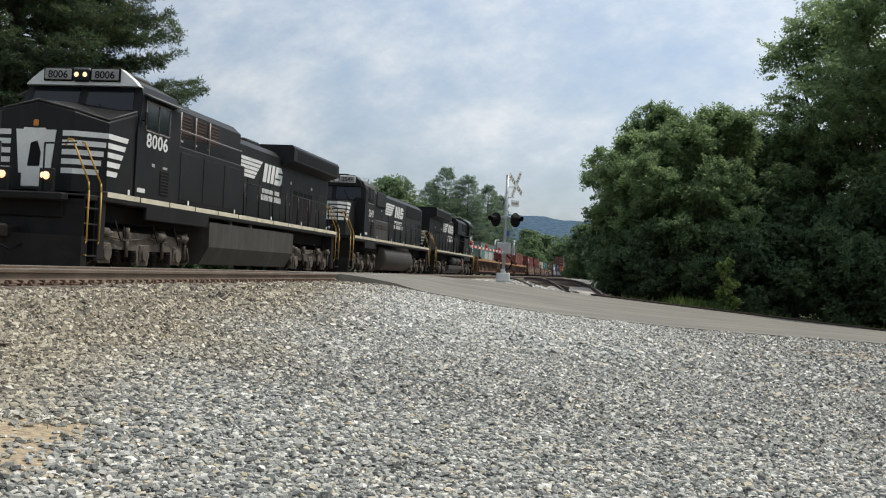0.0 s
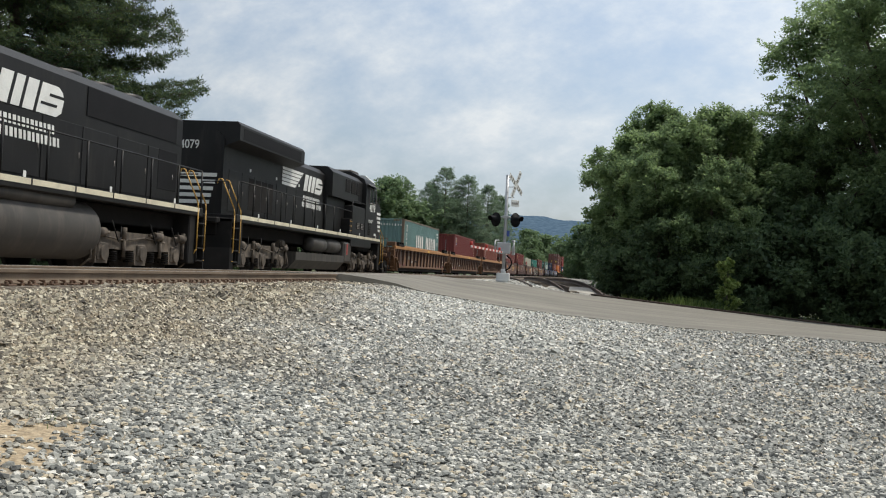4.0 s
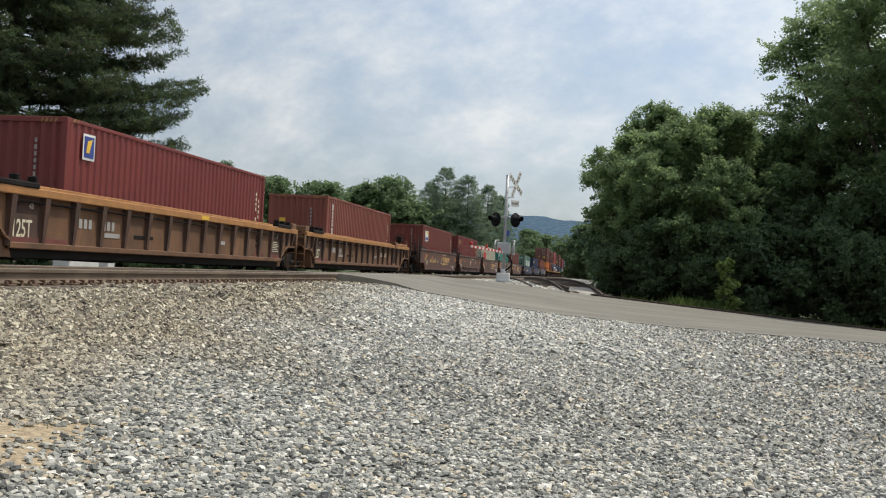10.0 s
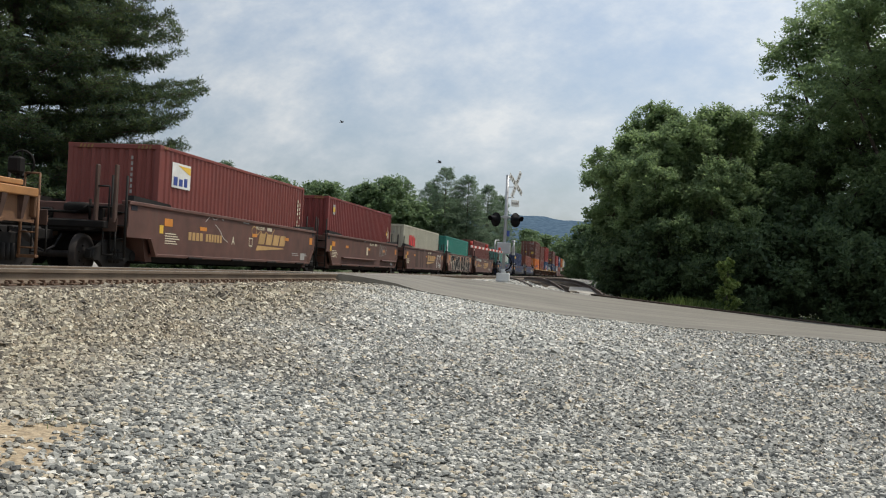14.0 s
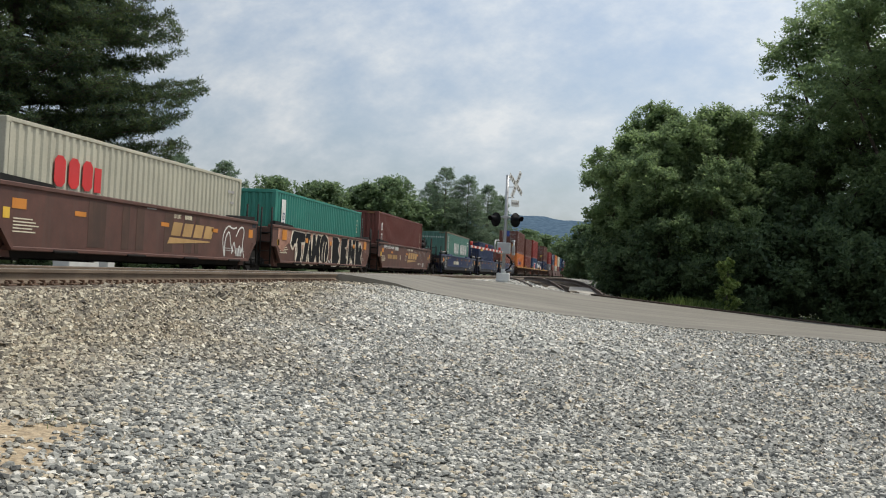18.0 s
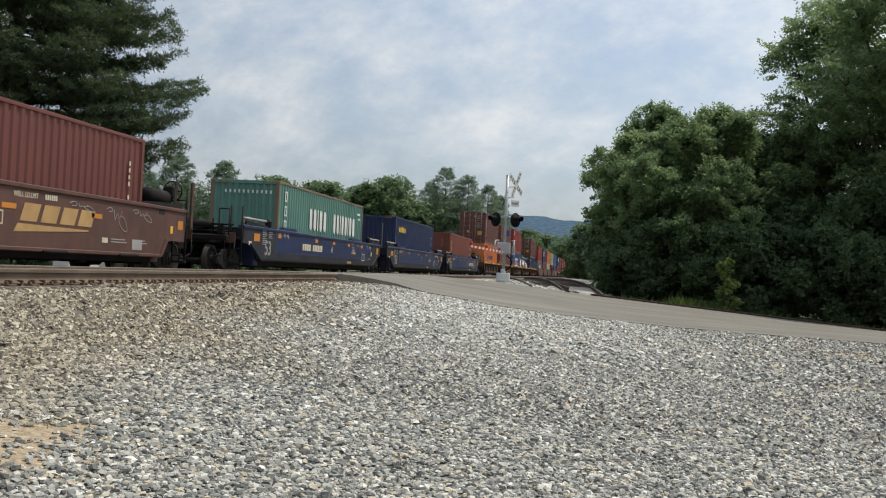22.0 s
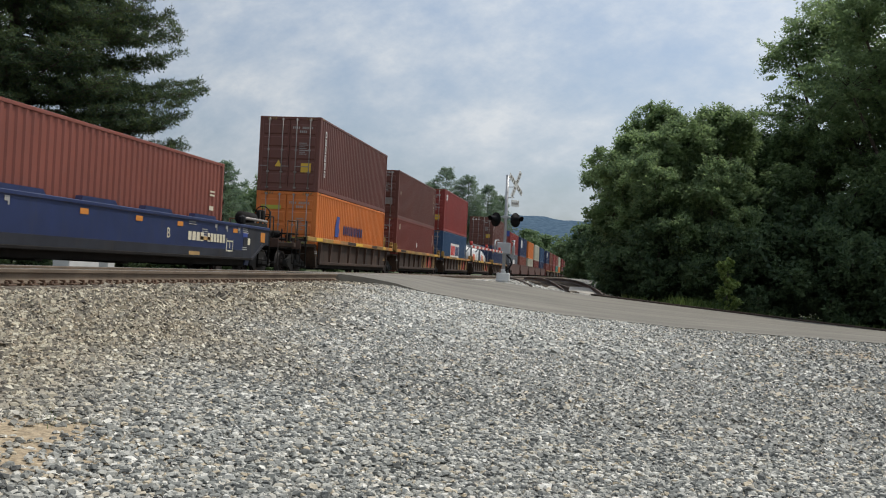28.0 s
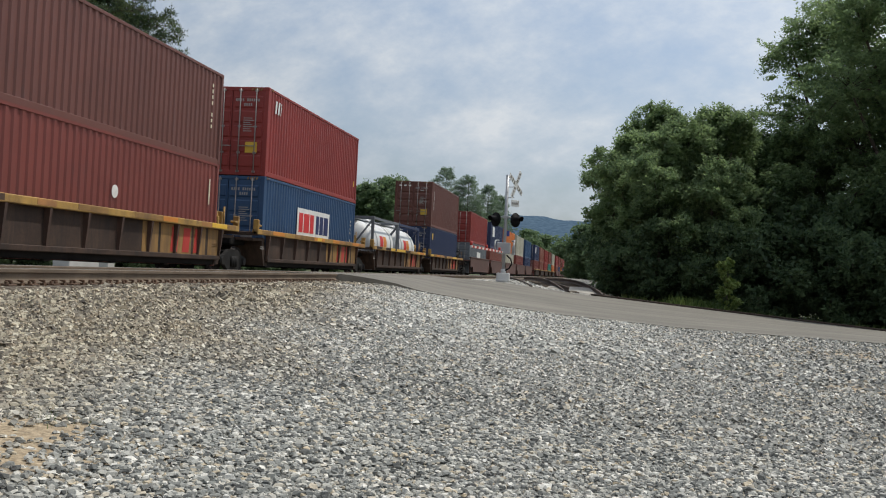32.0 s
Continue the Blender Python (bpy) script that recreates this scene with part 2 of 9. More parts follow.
def gravel_mat(name):
    """Crushed stone: every stone its own grey, with some tan ones; tan ballast near the track, grey gravel on the lot."""
    m = bpy.data.materials.new(name)
    m.use_nodes = True
    nt = m.node_tree
    N, L = nt.nodes, nt.links
    bs = N["Principled BSDF"]
    geo = N.new("ShaderNodeNewGeometry")
    grey = N.new("ShaderNodeValToRGB")
    e = grey.color_ramp.elements
    e[0].position, e[0].color = 0.0, (0.066, 0.068, 0.064, 1)
    e[1].position, e[1].color = 1.0, (0.68, 0.66, 0.6, 1)
    for p, c in ((0.25, (0.2, 0.204, 0.187, 1)), (0.55, (0.34, 0.338, 0.305, 1)), (0.75, (0.435, 0.418, 0.363, 1)), (0.83, (0.46, 0.38, 0.26, 1)), (0.9, (0.585, 0.565, 0.5, 1))):
        x = e.new(p); x.color = c
    brown = N.new("ShaderNodeValToRGB")
    e = brown.color_ramp.elements
    e[0].position, e[0].color = 0.0, (0.085, 0.073, 0.06, 1)
    e[1].position, e[1].color = 1.0, (0.6, 0.55, 0.43, 1)
    for p, c in ((0.2, (0.18, 0.156, 0.115, 1)), (0.38, (0.262, 0.234, 0.18, 1)), (0.52, (0.318, 0.265, 0.18, 1)), (0.64, (0.275, 0.222, 0.154, 1)), (0.72, (0.365, 0.328, 0.248, 1)), (0.88, (0.455, 0.4, 0.285, 1))):
        x = e.new(p); x.color = c
    L.new(geo.outputs["Random Per Island"], grey.inputs["Fac"]); L.new(geo.outputs["Random Per Island"], brown.inputs["Fac"])
    sep = N.new("ShaderNodeSeparateXYZ")
    L.new(geo.outputs["Position"], sep.inputs[0])
    no = N.new("ShaderNodeTexNoise"); no.inputs["Scale"].default_value = 0.55; no.inputs["Detail"].default_value = 4
    L.new(geo.outputs["Position"], no.inputs["Vector"])
    # tan towards the track, with a ragged border that runs away from it beside the lot
    a = N.new("ShaderNodeMath"); a.operation = "MULTIPLY_ADD"; a.inputs[1].default_value = 3.2; a.inputs[2].default_value = -1.6
    L.new(no.outputs["Fac"], a.inputs[0])
    b = N.new("ShaderNodeMath"); b.operation = "ADD"
    oblique = N.new("ShaderNodeMath"); oblique.operation = "MULTIPLY_ADD"; oblique.inputs[1].default_value = 0.14
    L.new(sep.outputs["Y"], oblique.inputs[0]); L.new(sep.outputs["X"], oblique.inputs[2])
    L.new(oblique.outputs[0], b.inputs[0]); L.new(a.outputs[0], b.inputs[1])
    mr = N.new("ShaderNodeMapRange"); mr.inputs["From Min"].default_value = -1.3; mr.inputs["From Max"].default_value = -3.0
    L.new(b.outputs[0], mr.inputs["Value"])
    mx = N.new("ShaderNodeMix"); mx.data_type = "RGBA"
    L.new(mr.outputs["Result"], mx.inputs["Factor"])
    # cleaner, paler stone was spread towards the crossing
    fy = N.new("ShaderNodeMapRange"); fy.inputs["From Min"].default_value = 9.0; fy.inputs["From Max"].default_value = 19.0
    fx = N.new("ShaderNodeMapRange"); fx.inputs["From Min"].default_value = 3.0; fx.inputs["From Max"].default_value = -1.0
    L.new(sep.outputs["Y"], fy.inputs["Value"]); L.new(sep.outputs["X"], fx.inputs["Value"])
    fresh = N.new("ShaderNodeMath"); fresh.operation = "MULTIPLY"
    L.new(fy.outputs["Result"], fresh.inputs[0]); L.new(fx.outputs["Result"], fresh.inputs[1])
    pale = N.new("ShaderNodeMix"); pale.data_type = "RGBA"; pale.blend_type = "SCREEN"; pale.inputs["B"].default_value = (0.2, 0.2, 0.18, 1)
    L.new(fresh.outputs[0], pale.inputs["Factor"]); L.new(grey.outputs["Color"], pale.inputs["A"])
    L.new(pale.outputs["Result"], mx.inputs["A"]); L.new(brown.outputs["Color"], mx.inputs["B"])
    L.new(mx.outputs["Result"], bs.inputs["Base Color"])
    bs.inputs["Roughness"].default_value = 0.8
    sp = N.new("ShaderNodeTexNoise"); sp.inputs["Scale"].default_value = 60; sp.inputs["Detail"].default_value = 3
    L.new(geo.outputs["Position"], sp.inputs["Vector"])
    bp = N.new("ShaderNodeBump"); bp.inputs["Strength"].default_value = 0.4; bp.inputs["Distance"].default_value = 0.01
    L.new(sp.outputs["Fac"], bp.inputs["Height"]); L.new(bp.outputs[0], bs.inputs["Normal"])
    return m


def ground_mat():
    """The sheet below: stone dust on the lot, ballast by the tracks, grass and earth beyond."""
    m = bpy.data.materials.new("ground")
    m.use_nodes = True
    nt = m.node_tree
    N, L = nt.nodes, nt.links
    bs = N["Principled BSDF"]
    geo = N.new("ShaderNodeNewGeometry")
    sep = N.new("ShaderNodeSeparateXYZ")
    L.new(geo.outputs["Position"], sep.inputs[0])
    vo = N.new("ShaderNodeTexVoronoi"); vo.inputs["Scale"].default_value = 17
    L.new(geo.outputs["Position"], vo.inputs["Vector"])
    sv = N.new("ShaderNodeSeparateXYZ"); L.new(vo.outputs["Color"], sv.inputs[0])
    # both ramps darker than the loose stones: shade of the gaps is in the colour
    grey = N.new("ShaderNodeValToRGB")
    e = grey.color_ramp.elements
    e[0].color, e[1].color = (0.06, 0.058, 0.052, 1), (0.25, 0.24, 0.21, 1)
    L.new(sv.outputs["X"], grey.inputs["Fac"])
    brown = N.new("ShaderNodeValToRGB")
    e = brown.color_ramp.elements
    e[0].color, e[1].color = (0.075, 0.06, 0.046, 1), (0.3, 0.25, 0.195, 1)
    L.new(sv.outputs["X"], brown.inputs["Fac"])
    no = N.new("ShaderNodeTexNoise"); no.inputs["Scale"].default_value = 0.55; no.inputs["Detail"].default_value = 4
    L.new(geo.outputs["Position"], no.inputs["Vector"])
    a = N.new("ShaderNodeMath"); a.operation = "MULTIPLY_ADD"; a.inputs[1].default_value = 3.2; a.inputs[2].default_value = -1.6
    L.new(no.outputs["Fac"], a.inputs[0])
    b = N.new("ShaderNodeMath"); b.operation = "ADD"
    oblique = N.new("ShaderNodeMath"); oblique.operation = "MULTIPLY_ADD"; oblique.inputs[1].default_value = 0.14
    L.new(sep.outputs["Y"], oblique.inputs[0]); L.new(sep.outputs["X"], oblique.inputs[2])
    L.new(oblique.outputs[0], b.inputs[0]); L.new(a.outputs[0], b.inputs[1])
    mr = N.new("ShaderNodeMapRange"); mr.inputs["From Min"].default_value = -1.3; mr.inputs["From Max"].default_value = -3.0
    L.new(b.outputs[0], mr.inputs["Value"])
    mx = N.new("ShaderNodeMix"); mx.data_type = "RGBA"
    L.new(mr.outputs["Result"], mx.inputs["Factor"]); L.new(grey.outputs["Color"], mx.inputs["A"]); L.new(brown.outputs["Color"], mx.inputs["B"])
    # grass and earth past the road's far side and past the tracks
    gn = N.new("ShaderNodeTexNoise"); gn.inputs["Scale"].default_value = 0.9; gn.inputs["Detail"].default_value = 8
    L.new(geo.outputs["Position"], gn.inputs["Vector"])
    gr = N.new("ShaderNodeValToRGB")
    e = gr.color_ramp.elements
    e[0].position, e[0].color = 0.35, (0.05, 0.075, 0.022, 1)
    e[1].position, e[1].color = 0.68, (0.095, 0.1, 0.048, 1)
    L.new(gn.outputs["Fac"], gr.inputs["Fac"])
    f1 = N.new("ShaderNodeMapRange"); f1.inputs["From Min"].default_value = -14.8; f1.inputs["From Max"].default_value = -16.5
    L.new(sep.outputs["X"], f1.inputs["Value"])
    # far side: beyond y 43, to the right of the tracks
    f2 = N.new("ShaderNodeMapRange"); f2.inputs["From Min"].default_value = 43.0; f2.inputs["From Max"].default_value = 45.0
    L.new(sep.outputs["Y"], f2.inputs["Value"])
    f3 = N.new("ShaderNodeMapRange"); f3.inputs["From Min"].default_value = 0.0; f3.inputs["From Max"].default_value = 1.6
    L.new(sep.outputs["X"], f3.inputs["Value"])
    f23 = N.new("ShaderNodeMath"); f23.operation = "MULTIPLY"
    L.new(f2.outputs["Result"], f23.inputs[0]); L.new(f3.outputs["Result"], f23.inputs[1])
    fm = N.new("ShaderNodeMath"); fm.operation = "MAXIMUM"
    L.new(f1.outputs["Result"], fm.inputs[0]); L.new(f23.outputs[0], fm.inputs[1])
    # sandy soil where the stone is thin
    spots = None
    for at, r0, r1 in (((-2.6, 4.45, 0.2), 0.85, 0.4), ((5.2, 20.6, -0.1), 2.4, 0.8), ((0.2, 17.9, 0.0), 1.1, 0.2), ((1.9, 19.2, 0.0), 1.2, 0.3), ((3.5, 13.5, -0.1), 0.9, 0.3)):
        sand = N.new("ShaderNodeVectorMath"); sand.operation = "DISTANCE"; sand.inputs[1].default_value = at
        L.new(geo.outputs["Position"], sand.inputs[0])
        sr = N.new("ShaderNodeMapRange"); sr.inputs["From Min"].default_value = r0; sr.inputs["From Max"].default_value = r1
        L.new(sand.outputs["Value"], sr.inputs["Value"])
        if spots is None:
            spots = sr.outputs["Result"]
        else:
            mxm = N.new("ShaderNodeMath"); mxm.operation = "MAXIMUM"
            L.new(spots, mxm.inputs[0]); L.new(sr.outputs["Result"], mxm.inputs[1]); spots = mxm.outputs[0]
    soil = N.new("ShaderNodeTexNoise"); soil.inputs["Scale"].default_value = 34; soil.inputs["Detail"].default_value = 5; soil.inputs["Roughness"].default_value = 0.7
    L.new(geo.outputs["Position"], soil.inputs["Vector"])
    sm = N.new("ShaderNodeMix"); sm.data_type = "RGBA"
    sc = N.new("ShaderNodeValToRGB"); sc.color_ramp.elements[0].color, sc.color_ramp.elements[1].color = (0.22, 0.165, 0.1, 1), (0.46, 0.365, 0.24, 1)
    sc.color_ramp.elements[0].position, sc.color_ramp.elements[1].position = 0.36, 0.66
    L.new(soil.outputs["Fac"], sc.inputs["Fac"]); L.new(spots, sm.inputs["Factor"]); L.new(mx.outputs["Result"], sm.inputs["A"]); L.new(sc.outputs["Color"], sm.inputs["B"])
    fin = N.new("ShaderNodeMix"); fin.data_type = "RGBA"
    L.new(fm.outputs[0], fin.inputs["Factor"]); L.new(sm.outputs["Result"], fin.inputs["A"]); L.new(gr.outputs["Color"], fin.inputs["B"])
    L.new(fin.outputs["Result"], bs.inputs["Base Color"])
    bs.inputs["Roughness"].default_value = 0.9
    bp = N.new("ShaderNodeBump"); bp.inputs["Strength"].default_value = 0.8; bp.inputs["Distance"].default_value = 0.03
    L.new(vo.outputs["Distance"], bp.inputs["Height"]); L.new(bp.outputs[0], bs.inputs["Normal"])
    return m


def asphalt_mat():
    m = bpy.data.materials.new("asphalt")
    m.use_nodes = True
    nt = m.node_tree
    N, L = nt.nodes, nt.links
    bs = N["Principled BSDF"]
    geo = N.new("ShaderNodeNewGeometry")
    mp = N.new("ShaderNodeMapping"); mp.inputs["Scale"].default_value = (0.25, 1.2, 1)
    L.new(geo.outputs["Position"], mp.inputs["Vector"])
    n1 = N.new("ShaderNodeTexNoise"); n1.inputs["Scale"].default_value = 0.9; n1.inputs["Detail"].default_value = 7
    L.new(mp.outputs[0], n1.inputs["Vector"])
    n2 = N.new("ShaderNodeTexNoise"); n2.inputs["Scale"].default_value = 45; n2.inputs["Detail"].default_value = 3
    L.new(geo.outputs["Position"], n2.inputs["Vector"])
    mx = N.new("ShaderNodeMix"); mx.data_type = "FLOAT"; mx.inputs["Factor"].default_value = 0.35
    L.new(n1.outputs["Fac"], mx.inputs["A"]); L.new(n2.outputs["Fac"], mx.inputs["B"])
    rp = N.new("ShaderNodeValToRGB")
    rp.color_ramp.elements[0].position, rp.color_ramp.elements[0].color = 0.3, (0.098, 0.09, 0.073, 1)
    rp.color_ramp.elements[1].position, rp.color_ramp.elements[1].color = 0.7, (0.215, 0.198, 0.162, 1)
    L.new(mx.outputs["Result"], rp.inputs["Fac"]); L.new(rp.outputs["Color"], bs.inputs["Base Color"])
    bs.inputs["Roughness"].default_value = 0.85
    bp = N.new("ShaderNodeBump"); bp.inputs["Strength"].default_value = 0.35; bp.inputs["Distance"].default_value = 0.01
    L.new(n2.outputs["Fac"], bp.inputs["Height"]); L.new(bp.outputs[0], bs.inputs["Normal"])
    return m


def hill_mat():
    m = bpy.data.materials.new("hazed_hill")
    m.use_nodes = True
    nt = m.node_tree
    N, L = nt.nodes, nt.links
    bs = N["Principled BSDF"]
    geo = N.new("ShaderNodeNewGeometry")
    n1 = N.new("ShaderNodeTexNoise"); n1.inputs["Scale"].default_value = 0.11; n1.inputs["Detail"].default_value = 8
    L.new(geo.outputs["Position"], n1.inputs["Vector"])
    # blue of the distant air is painted into the woods' colour
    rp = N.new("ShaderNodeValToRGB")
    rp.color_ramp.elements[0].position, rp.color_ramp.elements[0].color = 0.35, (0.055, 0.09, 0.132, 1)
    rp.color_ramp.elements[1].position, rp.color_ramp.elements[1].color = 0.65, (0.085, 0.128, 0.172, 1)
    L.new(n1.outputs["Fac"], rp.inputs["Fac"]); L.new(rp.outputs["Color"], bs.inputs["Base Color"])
    bs.inputs["Roughness"].default_value = 1.0
    bs.inputs["Specular IOR Level"].default_value = 0.0
    return m


M["gravel"] = gravel_mat("gravel")
M["ground"] = ground_mat()
M["asphalt"] = asphalt_mat()
M["hill"] = hill_mat()


# ---- building blocks ----
class Geo:
    """Gathers verts and faces; every method adds one closed piece."""

    def __init__(self):
        self.v, self.f, self.s = [], [], []

    def add(self, verts, faces, smooth=False):
        k = len(self.v)
        self.v.extend(verts)
        for f in faces:
            self.f.append(tuple(i + k for i in f))
            self.s.append(smooth)
        return self

    def box(self, x0, x1, y0, y1, z0, z1):
        return self.add([(x0, y0, z0), (x1, y0, z0), (x1, y1, z0), (x0, y1, z0), (x0, y0, z1), (x1, y0, z1), (x1, y1, z1), (x0, y1, z1)],
                        [(0, 3, 2, 1), (4, 5, 6, 7), (0, 1, 5, 4), (1, 2, 6, 5), (2, 3, 7, 6), (3, 0, 4, 7)])

    def cbox(self, x0, x1, y0, y1, z0, z1, c=0.01):
        """A box with chamfered edges."""
        c = min(c, abs(x1 - x0) * 0.45, abs(y1 - y0) * 0.45, abs(z1 - z0) * 0.45)
        X, Y, Z = (x0, x1), (y0, y1), (z0, z1)
        vs, idx = [], {}
        for i in (0, 1):
            for j in (0, 1):
                for k in (0, 1):
                    sx, sy, sz = (c if i == 0 else -c), (c if j == 0 else -c), (c if k == 0 else -c)
                    idx[i, j, k, 0] = len(vs); vs.append((X[i], Y[j] + sy, Z[k] + sz))
                    idx[i, j, k, 1] = len(vs); vs.append((X[i] + sx, Y[j], Z[k] + sz))
                    idx[i, j, k, 2] = len(vs); vs.append((X[i] + sx, Y[j] + sy, Z[k]))
        fs = []
        for i in (0, 1):
            q = [idx[i, 0, 0, 0], idx[i, 1, 0, 0], idx[i, 1, 1, 0], idx[i, 0, 1, 0]]
            fs.append(tuple(q if i else q[::-1]))
            q = [idx[0, i, 0, 1], idx[0, i, 1, 1], idx[1, i, 1, 1], idx[1, i, 0, 1]]
            fs.append(tuple(q if i else q[::-1]))
            q = [idx[0, 0, i, 2], idx[1, 0, i, 2], idx[1, 1, i, 2], idx[0, 1, i, 2]]
            fs.append(tuple(q if i else q[::-1]))
        for i in (0, 1):
            for j in (0, 1):
                q = (idx[i, j, 0, 0], idx[i, j, 1, 0], idx[i, j, 1, 1], idx[i, j, 0, 1]); fs.append(q if (i + j) % 2 else q[::-1])
                q = (idx[i, 0, j, 0], idx[i, 0, j, 2], idx[i, 1, j, 2], idx[i, 1, j, 0]); fs.append(q if (i + j) % 2 == 0 else q[::-1])
                q = (idx[0, i, j, 1], idx[0, i, j, 2], idx[1, i, j, 2], idx[1, i, j, 1]); fs.append(q if (i + j) % 2 else q[::-1])
        for i in (0, 1):
            for j in (0, 1):
                for k in (0, 1):
                    q = (idx[i, j, k, 0], idx[i, j, k, 1], idx[i, j, k, 2]); fs.append(q if (i + j + k) % 2 else q[::-1])
        return self.add(vs, fs)

    def prism(self, poly, axis, a, b):
        """A polygon pushed along an axis from a to b: for x poly is (y, z), for y (x, z), for z (x, y)."""
        def at(p, h):
            return (h, p[0], p[1]) if axis == "x" else (p[0], h, p[1]) if axis == "y" else (p[0], p[1], h)
        n = len(poly)
        vs = [at(p, a) for p in poly] + [at(p, b) for p in poly]
        fs = [tuple(range(n))[::-1], tuple(range(n, 2 * n))] + [(i, (i + 1) % n, n + (i + 1) % n, n + i) for i in range(n)]
        return self.add(vs, fs)

    def cyl(self, p, q, r, seg=12, r2=None, smooth=True):
        p, q = Vector(p), Vector(q)
        r2 = r if r2 is None else r2
        d = (q - p).normalized()
        a = d.orthogonal().normalized(); b = d.cross(a)
        vs = []
        for c, rad in ((p, r), (q, r2)):
            for i in range(seg):
                w = 2 * math.pi * i / seg
                vs.append(tuple(c + (a * math.cos(w) + b * math.sin(w)) * rad))
        k = len(self.v)
        self.v.extend(vs)
        for i in range(seg):
            j = (i + 1) % seg
            self.f.append((k + i, k + j, k + seg + j, k + seg + i)); self.s.append(smooth)
        self.f.append(tuple(range(k, k + seg))[::-1]); self.s.append(False)
        self.f.append(tuple(range(k + seg, k + 2 * seg))); self.s.append(False)
        return self

    def pipe(self, pts, r, seg=6):
        for a, b in zip(pts, pts[1:]):
            if (Vector(a) - Vector(b)).length > 1e-5:
                self.cyl(a, b, r, seg)
        return self

    def lathe(self, profile, axis="z", centre=(0, 0, 0), seg=20):
        """A turned shape; profile rows (radius, height along the axis)."""
        vs, n = [], len(profile)
        for i in range(seg):
            w = 2 * math.pi * i / seg
            for r, h in profile:
                c, s = r * math.cos(w), r * math.sin(w)
                p = (c, s, h) if axis == "z" else (h, c, s) if axis == "x" else (s, h, c)
                vs.append((p[0] + centre[0], p[1] + centre[1], p[2] + centre[2]))
        fs = [(i * n + j, ((i + 1) % seg) * n + j, ((i + 1) % seg) * n + j + 1, i * n + j + 1) for i in range(seg) for j in range(n - 1)]
        return self.add(vs, fs, True)

    def mesh(self, name, material):
        me = bpy.data.meshes.new(name)
        me.from_pydata(self.v, [], self.f)
        me.polygons.foreach_set("use_smooth", self.s)
        me.materials.append(material)
        me.update()
        return me


def part(name, geo, material, parent, label=""):
    """Links a Geo, or a mesh, as one object under a thing or a part."""
    me = geo if isinstance(geo, bpy.types.Mesh) else geo.mesh(name, M[material] if isinstance(material, str) else material)
    ob = new(name, me)
    ob.parent = parent
    if label:
        ob["label"] = label
    return ob


def thing(name, label, category, group="", kind="", m=None):
    ob = new(name)
    ob.empty_display_size = 0.3
    tagged(ob, label, category, group, kind)
    if m is not None:
        ob.matrix_world = m
    return ob


def lettering(text, height, material, name="lettering", bold=0.0, width=1.0, spaced=1.0):
    """Flat letters in the built-in font as a mesh, upright in the x-z plane, facing -y, their lower left corner at the origin."""
    cu = bpy.data.curves.new("letters", "FONT")
    cu.space_character = spaced
    cu.body, cu.size, cu.offset, cu.extrude = text, height / 0.72, bold, 0.002
    ob = bpy.data.objects.new("letters", cu)
    scene.collection.objects.link(ob)
    me = bpy.data.meshes.new_from_object(ob.evaluated_get(bpy.context.evaluated_depsgraph_get()))
    bpy.data.objects.remove(ob)
    me.transform(Matrix.Rotation(radians(90), 4, "X") @ Matrix.Diagonal((width, 1, 1, 1)))
    me.materials.clear()
    me.materials.append(M[material])
    me.name = name
    return me


SIDE = Matrix.Rotation(radians(90), 4, "Z")       # turns what faces -y so that it faces +x


# ---- ground ----
ZN = [(-60, -0.75), (-16, -0.75), (-14.4, -0.72), (-13.9, -0.70), (-10.2, -0.70), (-9.7, -0.45), (-6.7, -0.45), (-5.5, -0.545), (-4.6, -0.675), (-2.6, -0.92), (-0.9, -1.07), (2.1, -1.24), (7.9, -1.37), (20, -1.6), (60, -2.0)]
ZF = [(-60, -0.75), (-16, -0.75), (-14.4, -0.72), (-13.9, -0.70), (-10.2, -0.70), (-9.7, -0.45), (-6.7, -0.45), (-3.9, -0.44), (-0.5, -0.76), (3.2, -1.03), (7.9, -1.36), (11.8, -1.63), (25, -2.0), (60, -2.0)]


def lerp_table(tab, x):
    if x <= tab[0][0]:
        return tab[0][1]
    for (a, u), (b, v) in zip(tab, tab[1:]):
        if x <= b:
            return u + (v - u) * (x - a) / (b - a)
    return tab[-1][1]


def ground_z(x, y):
    k = min(1, max(0, (y - 27) / 14))
    return EYE + lerp_table(ZN, x) * (1 - k) + lerp_table(ZF, x) * k


ROAD_N = [(-40, -0.62), (-14, -0.52), (-11, -0.50), (-8.9, -0.25), (-7.0, -0.24), (-6.4, -0.29), (-5.6, -0.40), (-4.8, -0.60), (-2.6, -0.88), (-0.9, -1.03), (2.1, -1.20), (7.9, -1.33), (20, -1.56), (60, -1.95)]
ROAD_F = [(-40, -0.62), (-14, -0.52), (-11, -0.50), (-8.9, -0.25), (-7.0, -0.24), (-3.9, -0.38), (-0.5, -0.71), (3.2, -0.98), (7.9, -1.31), (11.8, -1.58), (25, -1.95), (60, -1.95)]


def road_z(x, y):
    k = min(1, max(0, (y - 27) / 14))
    return EYE + lerp_table(ROAD_N, x) * (1 - k) + lerp_table(ROAD_F, x) * k


def smooth_steps(a, b, first, growth, limit):
    out, step = [a], first
    while out[-1] < b:
        out.append(min(b, out[-1] + step)); step = min(limit, step * growth)
    return out


